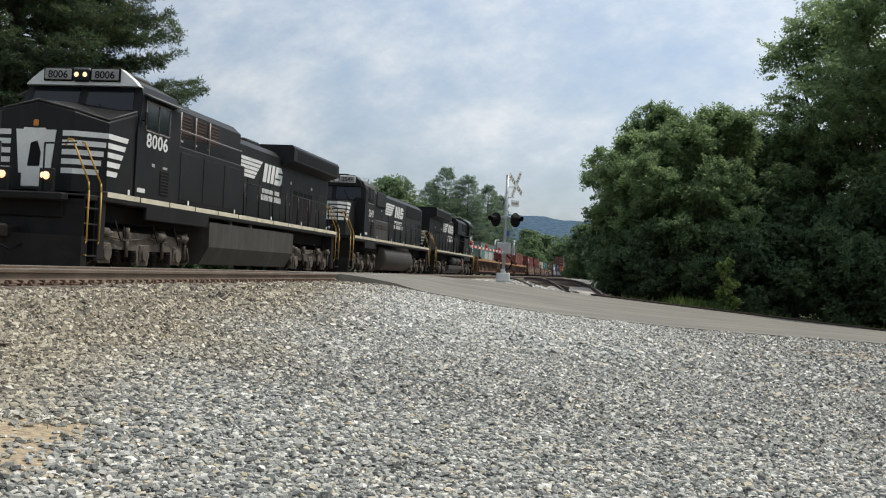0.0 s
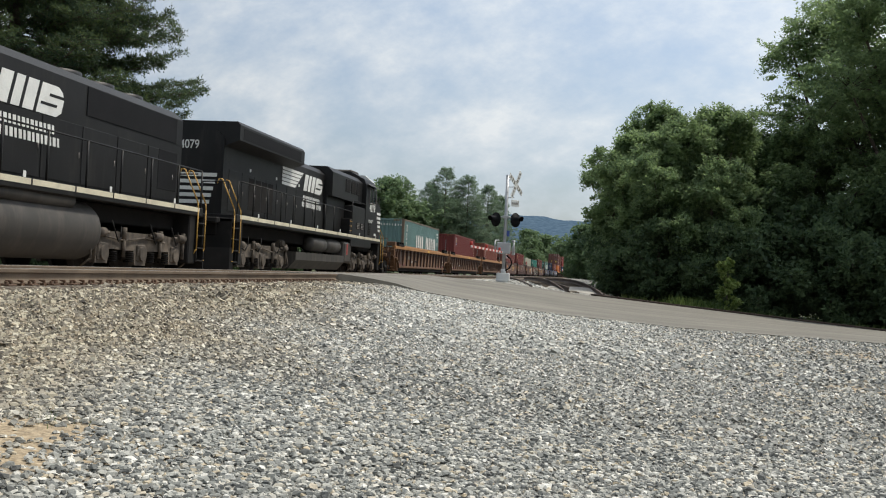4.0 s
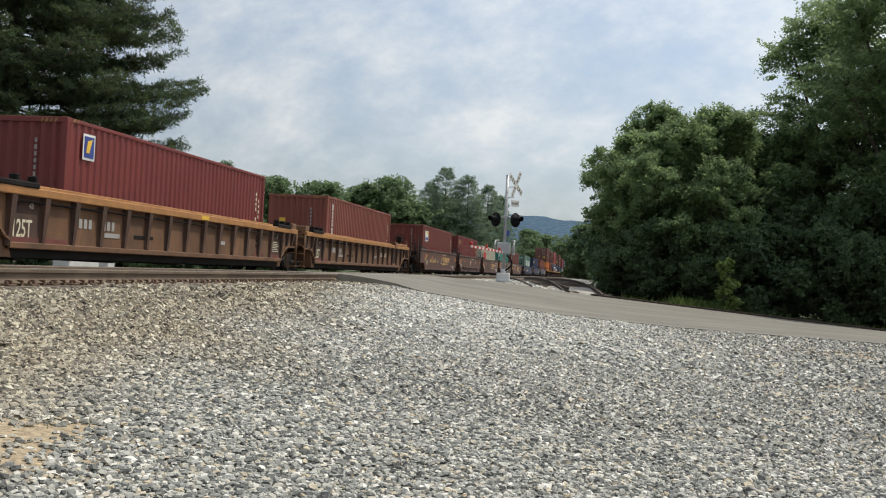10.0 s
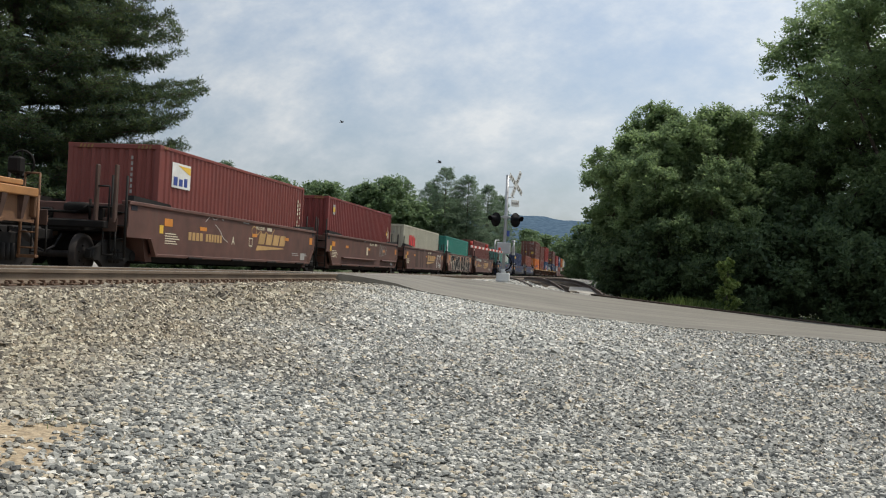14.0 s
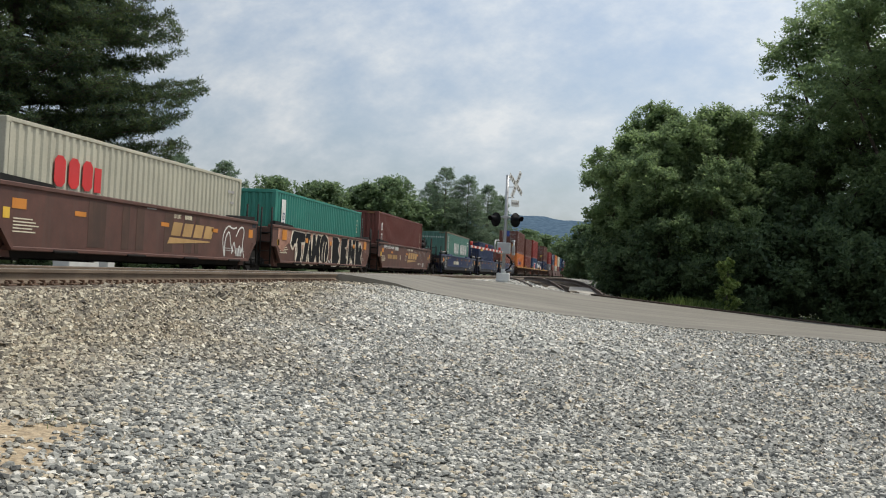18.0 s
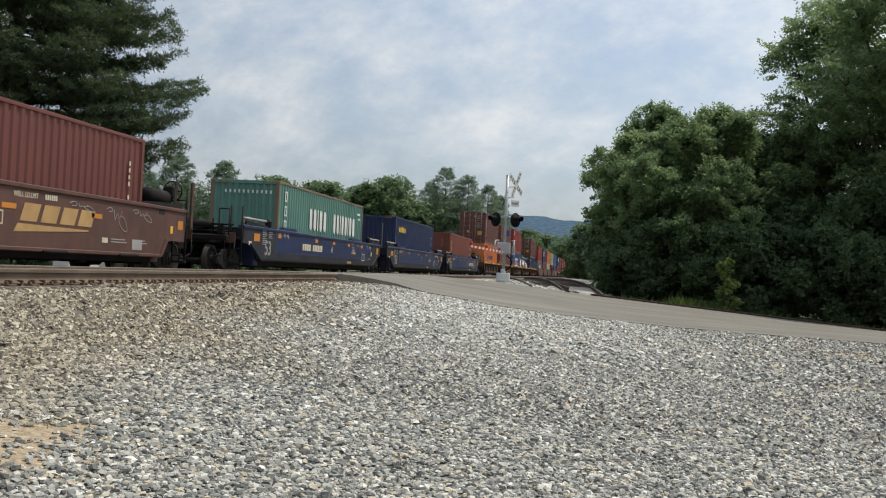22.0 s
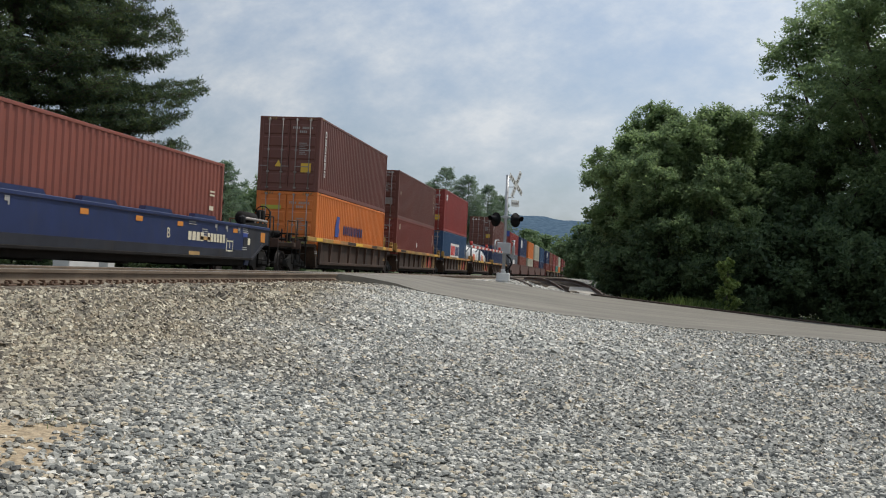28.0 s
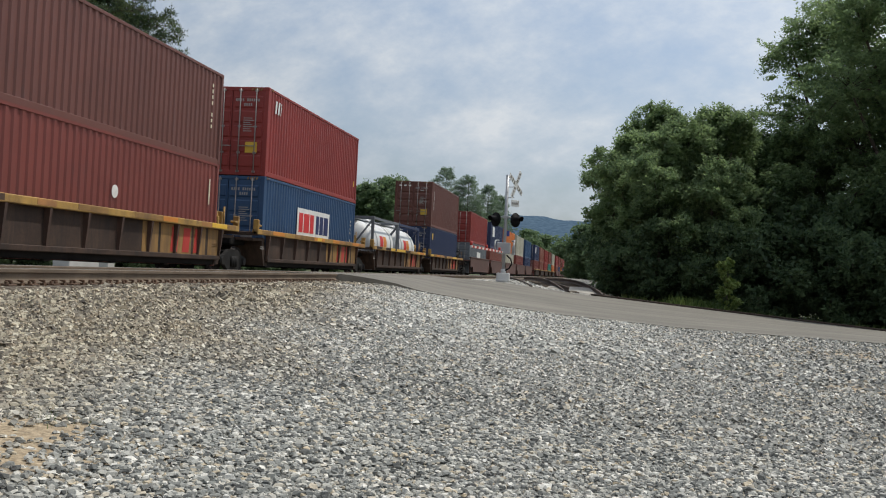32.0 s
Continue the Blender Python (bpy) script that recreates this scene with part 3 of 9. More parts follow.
def build_ground():
    xs = sorted({-x - 15 for x in smooth_steps(0, 2500, 1.0, 1.5, 400)} | {-15 + 0.5 * i for i in range(80)} | {25 + x for x in smooth_steps(0, 2500, 1.0, 1.5, 400)})
    ys = sorted({-10 - y for y in smooth_steps(0, 1500, 1.0, 1.5, 400)} | {-10 + 0.5 * i for i in range(120)} | {50 + y for y in smooth_steps(0, 4000, 1.0, 1.4, 400)})
    vs = [(x, y, ground_z(x, y) + (0.03 * noise.noise(Vector((x * 0.6, y * 0.6, 0))) if -6 < x < 25 and y < 60 else 0)) for y in ys for x in xs]
    n = len(xs)
    fs = [(j * n + i, j * n + i + 1, (j + 1) * n + i + 1, (j + 1) * n + i) for j in range(len(ys) - 1) for i in range(n - 1)]
    g = Geo(); g.add(vs, fs, True)
    tagged(new("ground", g.mesh("ground", M["ground"])), "grey gravel lot running into tan track ballast and grass", "ground", kind="structure")


build_ground()


def near_edge(x):
    return 27.0 + 0.25 * noise.noise(Vector((x * 0.35, 3.1, 0))) + 0.12 * noise.noise(Vector((x * 1.7, 8.1, 0)))


def far_edge(x):
    return 41.0 + 0.2 * noise.noise(Vector((x * 0.3, 13.1, 0)))


def build_road():
    xs = [-40 + 2 * i for i in range(13)] + [-14 + 0.25 * i for i in range(160)] + [26 + 2 * i for i in range(18)]
    k = 10
    g = Geo(); vs, fs = [], []
    for x in xs:
        a, b = near_edge(x), far_edge(x)
        for j in range(k + 1):
            y = a + (b - a) * j / k
            vs.append((x, y, road_z(x, y)))
        vs.append((x, a - 0.05, ground_z(x, a) - 0.25)); vs.append((x, b + 0.05, ground_z(x, b) - 0.25))
    n = k + 3
    for i in range(len(xs) - 1):
        p, q = i * n, (i + 1) * n
        for j in range(k):
            fs.append((p + j, q + j, q + j + 1, p + j + 1))
        fs.append((p + k + 1, q + k + 1, q, p)); fs.append((p + k, q + k, q + k + 2, p + k + 2))
    g.add(vs, fs)
    tagged(new("road", g.mesh("road", M["asphalt"])), "worn grey asphalt road over the level crossing", "road", kind="structure")


build_road()


def rail_profile():
    """Half a rail's cross-section mirrored: foot, web and head, in metres, top at z = 0."""
    half = [(0.076, -0.186), (0.076, -0.174), (0.02, -0.155), (0.009, -0.13), (0.009, -0.062), (0.036, -0.048), (0.037, -0.012), (0.03, -0.002), (0.0, 0.0)]
    return half + [(-x, z) for x, z in half[-2::-1]]


def build_track(name, x_mid, top, y0, y1, label, gap=None):
    tr = thing(name, label, "railway track", kind="structure", m=pose(x_mid, 0, 0))
    for sx in (-0.7545, 0.7545):
        g = Geo()
        g.prism([(sx + x, top + z) for x, z in rail_profile()], "y", y0, y1)
        part("rail", g, "rail_side", tr, "weathered brown steel rail with a worn bright head")
        h = Geo(); h.box(sx - 0.028, sx + 0.028, y0, y1, top - 0.004, top + 0.002)
        part("rail_head", h, "rail_top", tr)
    return tr


main_track = build_track("main_track", X_MAIN, RAIL, -60, 420, "main railway track under the train")
near_track = build_track("near_track", X_NEAR, RAIL_NEAR, -60, 420, "nearer railway track on wooden ties in tan ballast")


# ---- trees ----
def leaf_cloud(rs, centres, radii, per, size, flat=0.6, radial=False):
    """Leaves scattered in loose, flattened sprays: arrays of verts and quads, made with numpy."""
    c = np.repeat(np.array(centres), per, 0)
    r = np.repeat(np.array(radii), per)
    n = len(c)
    d = rs.normal(size=(n, 3)) * 0.55
    d *= np.minimum(1, 1.25 / np.maximum(1e-6, np.linalg.norm(d, axis=1)))[:, None]
    tilt = np.repeat(rs.normal(size=(len(centres), 2)) * 0.35, per, 0)
    p = c + d * r[:, None] * np.array([1, 1, flat])
    p[:, 2] += (d[:, 0] * tilt[:, 0] + d[:, 1] * tilt[:, 1]) * r
    a = rs.normal(size=(n, 3)) * np.array([1, 1, 0.7])
    if radial:
        a = d * 2.2 + a * 0.45 + np.array([0, 0, 0.25])
    a /= np.linalg.norm(a, axis=1)[:, None]
    b = np.cross(a, rs.normal(size=(n, 3)) * 0.6 + np.array([0, 0, 1.0])); b /= np.linalg.norm(b, axis=1)[:, None]
    s = size * rs.uniform(0.6, 1.35, n)[:, None]
    if not radial:
        w = rs.uniform(-0.25, 0.35, n)[:, None]
        v = np.stack([p - a * s, p + a * s * w + b * s * 0.85, p + a * s * 0.9 - b * s * 0.3], 1).reshape(-1, 3)
        return v, np.arange(3 * n).reshape(-1, 3)
    v = np.stack([p - a * s, p + b * s * 0.5, p + a * s, p - b * s * 0.5], 1).reshape(-1, 3)
    f = np.arange(4 * n).reshape(-1, 4)
    return v, f


def mesh_np(name, v, f, material, smooth=False):
    me = bpy.data.meshes.new(name)
    k = f.shape[1]
    me.vertices.add(len(v)); me.vertices.foreach_set("co", np.ascontiguousarray(v, dtype=np.float32).ravel())
    me.loops.add(f.size); me.loops.foreach_set("vertex_index", np.ascontiguousarray(f, dtype=np.int32).ravel())
    me.polygons.add(len(f)); me.polygons.foreach_set("loop_start", np.arange(0, f.size, k, dtype=np.int32))
    me.polygons.foreach_set("use_smooth", [smooth] * len(f))
    me.update(calc_edges=True)
    me.materials.append(M[material])
    return me


def broadleaf(seed, height, width, leaves, clumps, leaf, material="leaf", low=0.15, trunk_r=0.2, label="", m=None, lobes=7, name="tree", category="tree", flat=0.6):
    """A broad tree: a trunk that forks into limbs, each limb with its lobe of the crown, and leaves in sprays round the twigs."""
    rs = np.random.RandomState(seed)
    t = thing(name, label, category, m=m)
    g = Geo()
    lean = rs.uniform(-0.04, 0.04, 2) * height
    pts = [Vector((0, 0, -0.3))] + [Vector((lean[0] * k + rs.uniform(-.1, .1), lean[1] * k + rs.uniform(-.1, .1), height * 0.85 * k)) for k in (0.25, 0.5, 0.75, 1)]
    for i, (a, b) in enumerate(zip(pts, pts[1:])):
        g.cyl(a, b, trunk_r * (1 - i * 0.22), 8, trunk_r * (1 - (i + 1) * 0.22))
    # lobes of the crown
    lob = []
    for i in range(lobes):
        u = (i + 0.5) / lobes
        h = height * (low + (0.9 - low) * u)
        prof = math.sin(math.pi * (0.18 + 0.74 * (1 - u) ** 0.8)) ** 0.7
        ang = i * 2.4 + rs.uniform(-.5, .5)
        rr = width / 2 * prof * rs.uniform(0.3, 0.72)
        lob.append((Vector((math.cos(ang) * rr + lean[0] * u, math.sin(ang) * rr + lean[1] * u, h)), width * rs.uniform(0.2, 0.3) * (0.65 + 0.35 * prof)))
    lob.append((Vector((lean[0], lean[1], height * 0.9)), width * 0.17))
    cen, rad = [], []
    for i in range(clumps):
        c0, r0 = lob[i % len(lob)]
        d = Vector(rs.normal(size=3)).normalized()
        c = c0 + Vector((d.x, d.y, d.z * 0.85)) * r0 * rs.uniform(0.4, 1.12)
        c.z = min(max(c.z, 0.12), height * 1.0)
        cen.append(tuple(c)); rad.append(width * rs.uniform(0.04, 0.08))
        if i % 9 == 0:
            g.cyl(c0, c, trunk_r * 0.1, 4, trunk_r * 0.03)
    for c0, r0 in lob:
        k = min(0.95, max(0.1, c0.z / height * 0.7))
        base = Vector((lean[0] * k, lean[1] * k, height * 0.85 * k))
        mid = (base + c0) / 2 + Vector((0, 0, -0.03 * height))
        g.cyl(base, mid, trunk_r * 0.36, 6, trunk_r * 0.24); g.cyl(mid, c0, trunk_r * 0.24, 6, trunk_r * 0.1)
    part("trunk", g, "bark", t)
    v, f = leaf_cloud(rs, cen, rad, max(1, leaves // clumps), leaf, flat)
    tagged(part("crown", mesh_np("crown", v, f, material), None, t), kind="stuff")
    return t


def pine(seed, height, profile, boughs, tuft, per, material="needle", trunk_r=0.3, label="", m=None, limbs=(), sub=7, fill=1.0):
    """A white pine: straight trunk, long boughs in loose layers that turn up at the tips, side twigs with soft tufts of needles.
    profile: rows (share of the height, reach in metres); limbs: single boughs (share of height, reach, azimuth in degrees); tuft: a tuft's radius."""
    rs = np.random.RandomState(seed)
    t = thing("pine_tree", label, "tree", m=m)
    g = Geo()
    for i in range(6):
        a, b = i / 6, (i + 1) / 6
        g.cyl((0, 0, height * a - 0.3), (0, 0, height * b - 0.3), trunk_r * (1 - a * 0.92), 9, trunk_r * (1 - b * 0.92))
    low = profile[0][0]
    rows = list(limbs)
    for i in range(boughs):
        u = low + (0.985 - low) * (i + 0.5) / boughs
        rows.append((u, lerp_table(profile, u) * rs.uniform(0.62, 1.0), i * 137.5 + rs.uniform(-25, 25)))
    cen, rad = [], []
    for u, L, az in rows:
        d = Vector((math.cos(radians(az)), math.sin(radians(az)), 0))
        side = Vector((-d.y, d.x, 0))
        rise, sag = rs.uniform(0.05, 0.16), rs.uniform(0.04, 0.1)
        base = Vector((0, 0, u * height))
        along = lambda q: base + d * L * q + Vector((0, 0, L * (rise * q * q - sag * 4 * q * (1 - q) * 0.5)))
        last = base
        for k in range(1, 6):
            p = along(k / 5)
            g.cyl(last, p, max(0.012, trunk_r * 0.2 * (1.1 - u) * (1 - 0.17 * k)), 4)
            last = p
        n = max(3, int(sub * L / 5 + 2))
        for k in range(n):
            q = 0.22 + 0.78 * (k + rs.uniform(0, 0.8)) / n
            p = along(min(q, 1))
            for w in (-1, 1):
                reach = L * 0.34 * (1.05 - q) ** 0.6 * rs.uniform(0.6, 1.15) + tuft * 0.6
                tip = p + side * w * reach + d * reach * rs.uniform(0.5, 0.9) + Vector((0, 0, reach * rs.uniform(0.0, 0.3)))
                g.cyl(p, tip, max(0.008, trunk_r * 0.03), 3)
                steps = max(2, int(reach / (tuft * 0.8)))
                for j in range(steps):
                    c = p.lerp(tip, (j + 0.7) / steps)
                    cen.append((c.x + rs.normal(0, tuft * 0.25), c.y + rs.normal(0, tuft * 0.25), c.z + rs.normal(0, tuft * 0.2))); rad.append(tuft * rs.uniform(0.7, 1.25))
        cen.append(tuple(along(1.02))); rad.append(tuft)
    part("trunk", g, "bark", t)
    c, r = np.array(cen), np.array(rad)
    n = len(c)
    # needles fan upward and outward from each tuft's middle
    c, r = np.repeat(c, per, 0), np.repeat(r, per)
    a = rs.normal(size=(n * per, 3)) * np.array([1, 1, 0.75]) + np.array([0, 0, 0.25])
    a /= np.linalg.norm(a, axis=1)[:, None]
    b = np.cross(a, rs.normal(size=(n * per, 3)) * 0.5 + np.array([0, 0, 1.0])); b /= np.linalg.norm(b, axis=1)[:, None]
    p = c + a * (r * rs.uniform(0.1, 0.75, n * per))[:, None]
    a = a * 0.8 + rs.normal(size=(n * per, 3)) * 0.3
    ln, wd = (r * rs.uniform(0.35, 0.6, n * per))[:, None], (r * 0.17 * fill)[:, None]
    v = np.stack([p - b * wd, p + b * wd, p + a * ln], 1).reshape(-1, 3)
    tagged(part("crown", mesh_np("crown", v, np.arange(len(v)).reshape(-1, 3), material), None, t), kind="stuff")
    return t


def gz(x, y):
    return pose(x, y, ground_z(x, y))


def plant(ob, x, y, k, s):
    copy_thing(ob, gz(x, y) @ pose(0, 0, 0, 0, 0, k * 75)).scale = (s, s, s * (1 + 0.06 * ((k * 7) % 5 - 2)))


# the tall pine behind the tracks
pine(11, 28, ((0.05, 5.8), (0.16, 6.3), (0.26, 6.5), (0.36, 5.9), (0.55, 5.2), (0.85, 2.8), (1.0, 0.6)), 340, 0.26, 36, "needle", 0.42, "tall dark green pine beside the tracks", gz(-24.0, 37.5),
     ((0.15, 6.2, 34), (0.165, 6.7, 22), (0.19, 6.8, 38), (0.21, 6.9, 28), (0.225, 6.8, 15), (0.265, 7.7, 33), (0.28, 7.4, 40), (0.25, 7.0, 20), (0.31, 6.4, 30), (0.35, 6.3, 34), (0.365, 6.2, 25), (0.43, 6.5, 32), (0.45, 6.3, 42), (0.4, 6.0, 20), (0.38, 6.2, 40), (0.47, 6.2, 25), (0.33, 6.5, 10), (0.2, 6.4, 5)), 8, 0.62)
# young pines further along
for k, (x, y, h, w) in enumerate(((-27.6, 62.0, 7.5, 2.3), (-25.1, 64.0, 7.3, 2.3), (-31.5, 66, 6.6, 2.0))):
    pine(20 + k, h, ((0.05, w * 1.35), (0.4, w * 1.2), (0.7, w * 0.8), (0.9, w * 0.4), (1.0, 0.2)), 70, 0.27, 20, "needle_hazed", 0.14, "young pine behind the train", gz(x, y), (), 4, 0.9)
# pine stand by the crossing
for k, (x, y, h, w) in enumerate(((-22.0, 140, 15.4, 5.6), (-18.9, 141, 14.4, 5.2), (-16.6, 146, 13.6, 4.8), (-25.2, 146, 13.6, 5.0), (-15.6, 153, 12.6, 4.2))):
    pine(40 + k, h, ((0.06, w), (0.4, w * 0.95), (0.7, w * 0.66), (0.88, w * 0.36), (1.0, 0.4)), 112, 0.36, 15, "needle_hazed", 0.25, "mature pine in a stand beyond the crossing", gz(x, y), (), 5, 0.9)
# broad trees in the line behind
FAR = broadleaf(60, 11.5, 11, 14000, 700, 0.28, "leaf_hazed", 0.06, 0.25, "leafy green tree in the line behind the tracks", gz(-31, 132))
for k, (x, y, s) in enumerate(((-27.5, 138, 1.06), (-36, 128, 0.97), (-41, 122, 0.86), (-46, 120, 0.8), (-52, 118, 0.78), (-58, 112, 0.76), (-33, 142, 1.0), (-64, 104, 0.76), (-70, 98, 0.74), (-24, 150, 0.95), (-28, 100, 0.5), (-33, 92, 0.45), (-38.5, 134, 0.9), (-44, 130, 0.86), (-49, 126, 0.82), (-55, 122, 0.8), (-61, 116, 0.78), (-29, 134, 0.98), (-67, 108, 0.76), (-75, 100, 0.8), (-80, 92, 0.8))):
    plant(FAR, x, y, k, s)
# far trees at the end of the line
FAR2 = broadleaf(61, 12, 12, 10000, 500, 0.36, "leaf_hazed", 0.03, 0.25, "leafy tree at the far end of the tracks", gz(-4, 230))
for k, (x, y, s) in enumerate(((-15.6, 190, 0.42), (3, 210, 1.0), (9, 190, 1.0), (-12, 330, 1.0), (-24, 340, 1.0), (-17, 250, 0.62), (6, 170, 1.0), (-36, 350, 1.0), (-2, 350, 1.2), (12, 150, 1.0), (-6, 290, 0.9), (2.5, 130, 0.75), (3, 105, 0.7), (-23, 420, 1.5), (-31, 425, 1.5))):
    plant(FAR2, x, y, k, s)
# the wood right of the road
R1 = broadleaf(70, 8.8, 5.2, 74000, 900, 0.085, "leaf_veiled", 0.1, 0.18, "broad leafy tree at the edge of the wood", gz(2.9, 48.5), 11)
R2 = broadleaf(71, 9.9, 5.4, 74000, 900, 0.085, "leaf_veiled", 0.1, 0.18, "broad leafy tree at the edge of the wood", gz(5.6, 50), 11)
R3 = broadleaf(72, 8.5, 5.0, 62000, 800, 0.085, "leaf_veiled", 0.05, 0.12, "smaller leafy tree at the edge of the wood", gz(1.7, 51), 9)
broadleaf(76, 6.7, 4.2, 56000, 700, 0.08, "leaf_veiled", 0.05, 0.12, "young leafy tree in front of the wood", gz(4.9, 46), 9)
R4 = broadleaf(73, 18.5, 9.0, 120000, 1150, 0.092, "leaf_veiled", 0.05, 0.34, "tall dark tree towering over the road", gz(13.35, 48), 20, flat=0.3)
broadleaf(74, 17.5, 8.4, 100000, 1000, 0.095, "leaf_veiled", 0.05, 0.32, "tall dark tree behind the road", gz(11.9, 54), 20, flat=0.3)
R6 = broadleaf(75, 3.6, 4.2, 12000, 420, 0.1, "leaf", 0.0, 0.08, "dense dark undergrowth bush beside the road", gz(2.6, 45.6), 7, "bush", "bush")
for k, (x, y, s) in enumerate(((0.9, 47.0, 0.72), (1.8, 48.6, 1.0), (5.2, 44.8, 0.9), (7.4, 45.2, 1.15), (9.6, 44.4, 1.05), (11.8, 44.0, 1.15), (14.2, 43.6, 1.2), (1.2, 56, 1.0), (4.0, 49, 1.4), (7.5, 49, 1.5), (1.6, 66, 1.0), (16.5, 43.4, 1.2), (12.5, 46, 1.5))):
    plant(R6, x, y, k, s)
plant(R4, 17.5, 50, 1, 0.98)
# dark brush behind the main track
BRUSH = broadleaf(79, 1.35, 2.6, 3600, 120, 0.1, "leaf", 0.0, 0.03, "low dark green brush behind the tracks", gz(-19.6, 10), 7, "bush", "bush")
for k in range(1, 30):
    plant(BRUSH, -19.6 - 1.1 * ((k * 5) % 3), 10.0 + 1.9 * k, k, 0.9 + 0.1 * ((k * 7) % 4))
plant(R1, 8.4, 53.5, 3, 1.12)
plant(R2, 9.6, 51.5, 5, 1.1)
for k, (x, y, s) in enumerate(((3.0, 58, 0.9), (2.2, 70, 0.9), (2.0, 88, 1.1))):
    plant(R3, x, y, k + 2, s * 1.3)
broadleaf(77, 2.2, 1.4, 3500, 60, 0.085, "leaf_sunlit", 0.1, 0.03, "sunlit green sapling at the roadside", gz(5.15, 42.2), 5, "bush", "bush")
broadleaf(78, 1.2, 1.6, 2600, 50, 0.07, "leaf", 0.0, 0.03, "low green shrub at the roadside", gz(6.4, 42.5), 5, "bush", "bush")


def build_hill():
    g = Geo(); vs, fs = [], []
    xs = [-1600 + 20 * i for i in range(200)]
    for x in xs:
        h = 128 - 0.00009 * (x + 120) ** 2 - 0.055 * max(0, x + 120) + 9 * noise.noise(Vector((x * 0.006, 0, 0))) + 3 * noise.noise(Vector((x * 0.04, 1, 0)))
        h = max(25, h)
        for j, (dy, k) in enumerate(((0, 0), (150, 0.35), (320, 0.75), (450, 1.0), (700, 0.7))):
            vs.append((x, 1700 + dy, h * k + (8 * noise.noise(Vector((x * 0.02, dy * 0.02, 3))) if j else -5)))
    for i in range(len(xs) - 1):
        for j in range(4):
            fs.append((i * 5 + j, (i + 1) * 5 + j, (i + 1) * 5 + j + 1, i * 5 + j + 1))
    g.add(vs, fs, True)
    tagged(new("backdrop", g.mesh("backdrop", M["hill"])), "wooded ridge in the far distance, blue of haze in its colour", "hill", kind="structure")


build_hill()


# ---- shipping containers ----
def corrugated(n, length, depth, lo, hi, axis="y", at=0.0, sign=1):
    """A sheet with trapezoid folds that run upright; along y (or x) at x (or y) = at."""
    vs, fs = [], []
    p = length / n
    prof = []
    for i in range(n):
        a = -length / 2 + i * p
        prof += [(a + p * 0.06, 0), (a + p * 0.40, 0), (a + p * 0.56, -depth), (a + p * 0.90, -depth)]
    prof = [(-length / 2, 0)] + prof + [(length / 2, 0)]
    for q, d in prof:
        o = at + sign * d
        for z in (lo, hi):
            vs.append((o, q, z) if axis == "y" else (q, o, z))
    for i in range(len(prof) - 1):
        f = (2 * i, 2 * i + 2, 2 * i + 3, 2 * i + 1)
        fs.append(f if (sign > 0) == (axis == "y") else f[::-1])
    return vs, fs


CUBE = {}
COLOURS = {
    "teal": (0.155, 0.265, 0.25), "shipping_green": (0.102, 0.230, 0.183), "dark_red": (0.173, 0.029, 0.024), "brown_red": (0.216, 0.061, 0.040), "oxide": (0.187, 0.043, 0.032),
    "white_grey": (0.46, 0.44, 0.34), "green": (0.030, 0.212, 0.162), "tex_brown": (0.151, 0.043, 0.032), "navy": (0.019, 0.032, 0.088), "brown": (0.138, 0.048, 0.035), "orange": (0.612, 0.170, 0.030),
    "red": (0.259, 0.032, 0.025), "blue": (0.024, 0.068, 0.152), "salmon": (0.245, 0.083, 0.054), "steel_grey": (0.144, 0.158, 0.173), "edge_rust": (0.17, 0.125, 0.085),
}
PAINT = {k: mat("container_" + k, c, 0.55, var=0.12, scale=0.8, fine=25, grime=tuple(0.55 * q + 0.03 for q in c), grime_amount=0.16, streak=1) for k, c in COLOURS.items()}
W2, LEN = 1.219, 12.192


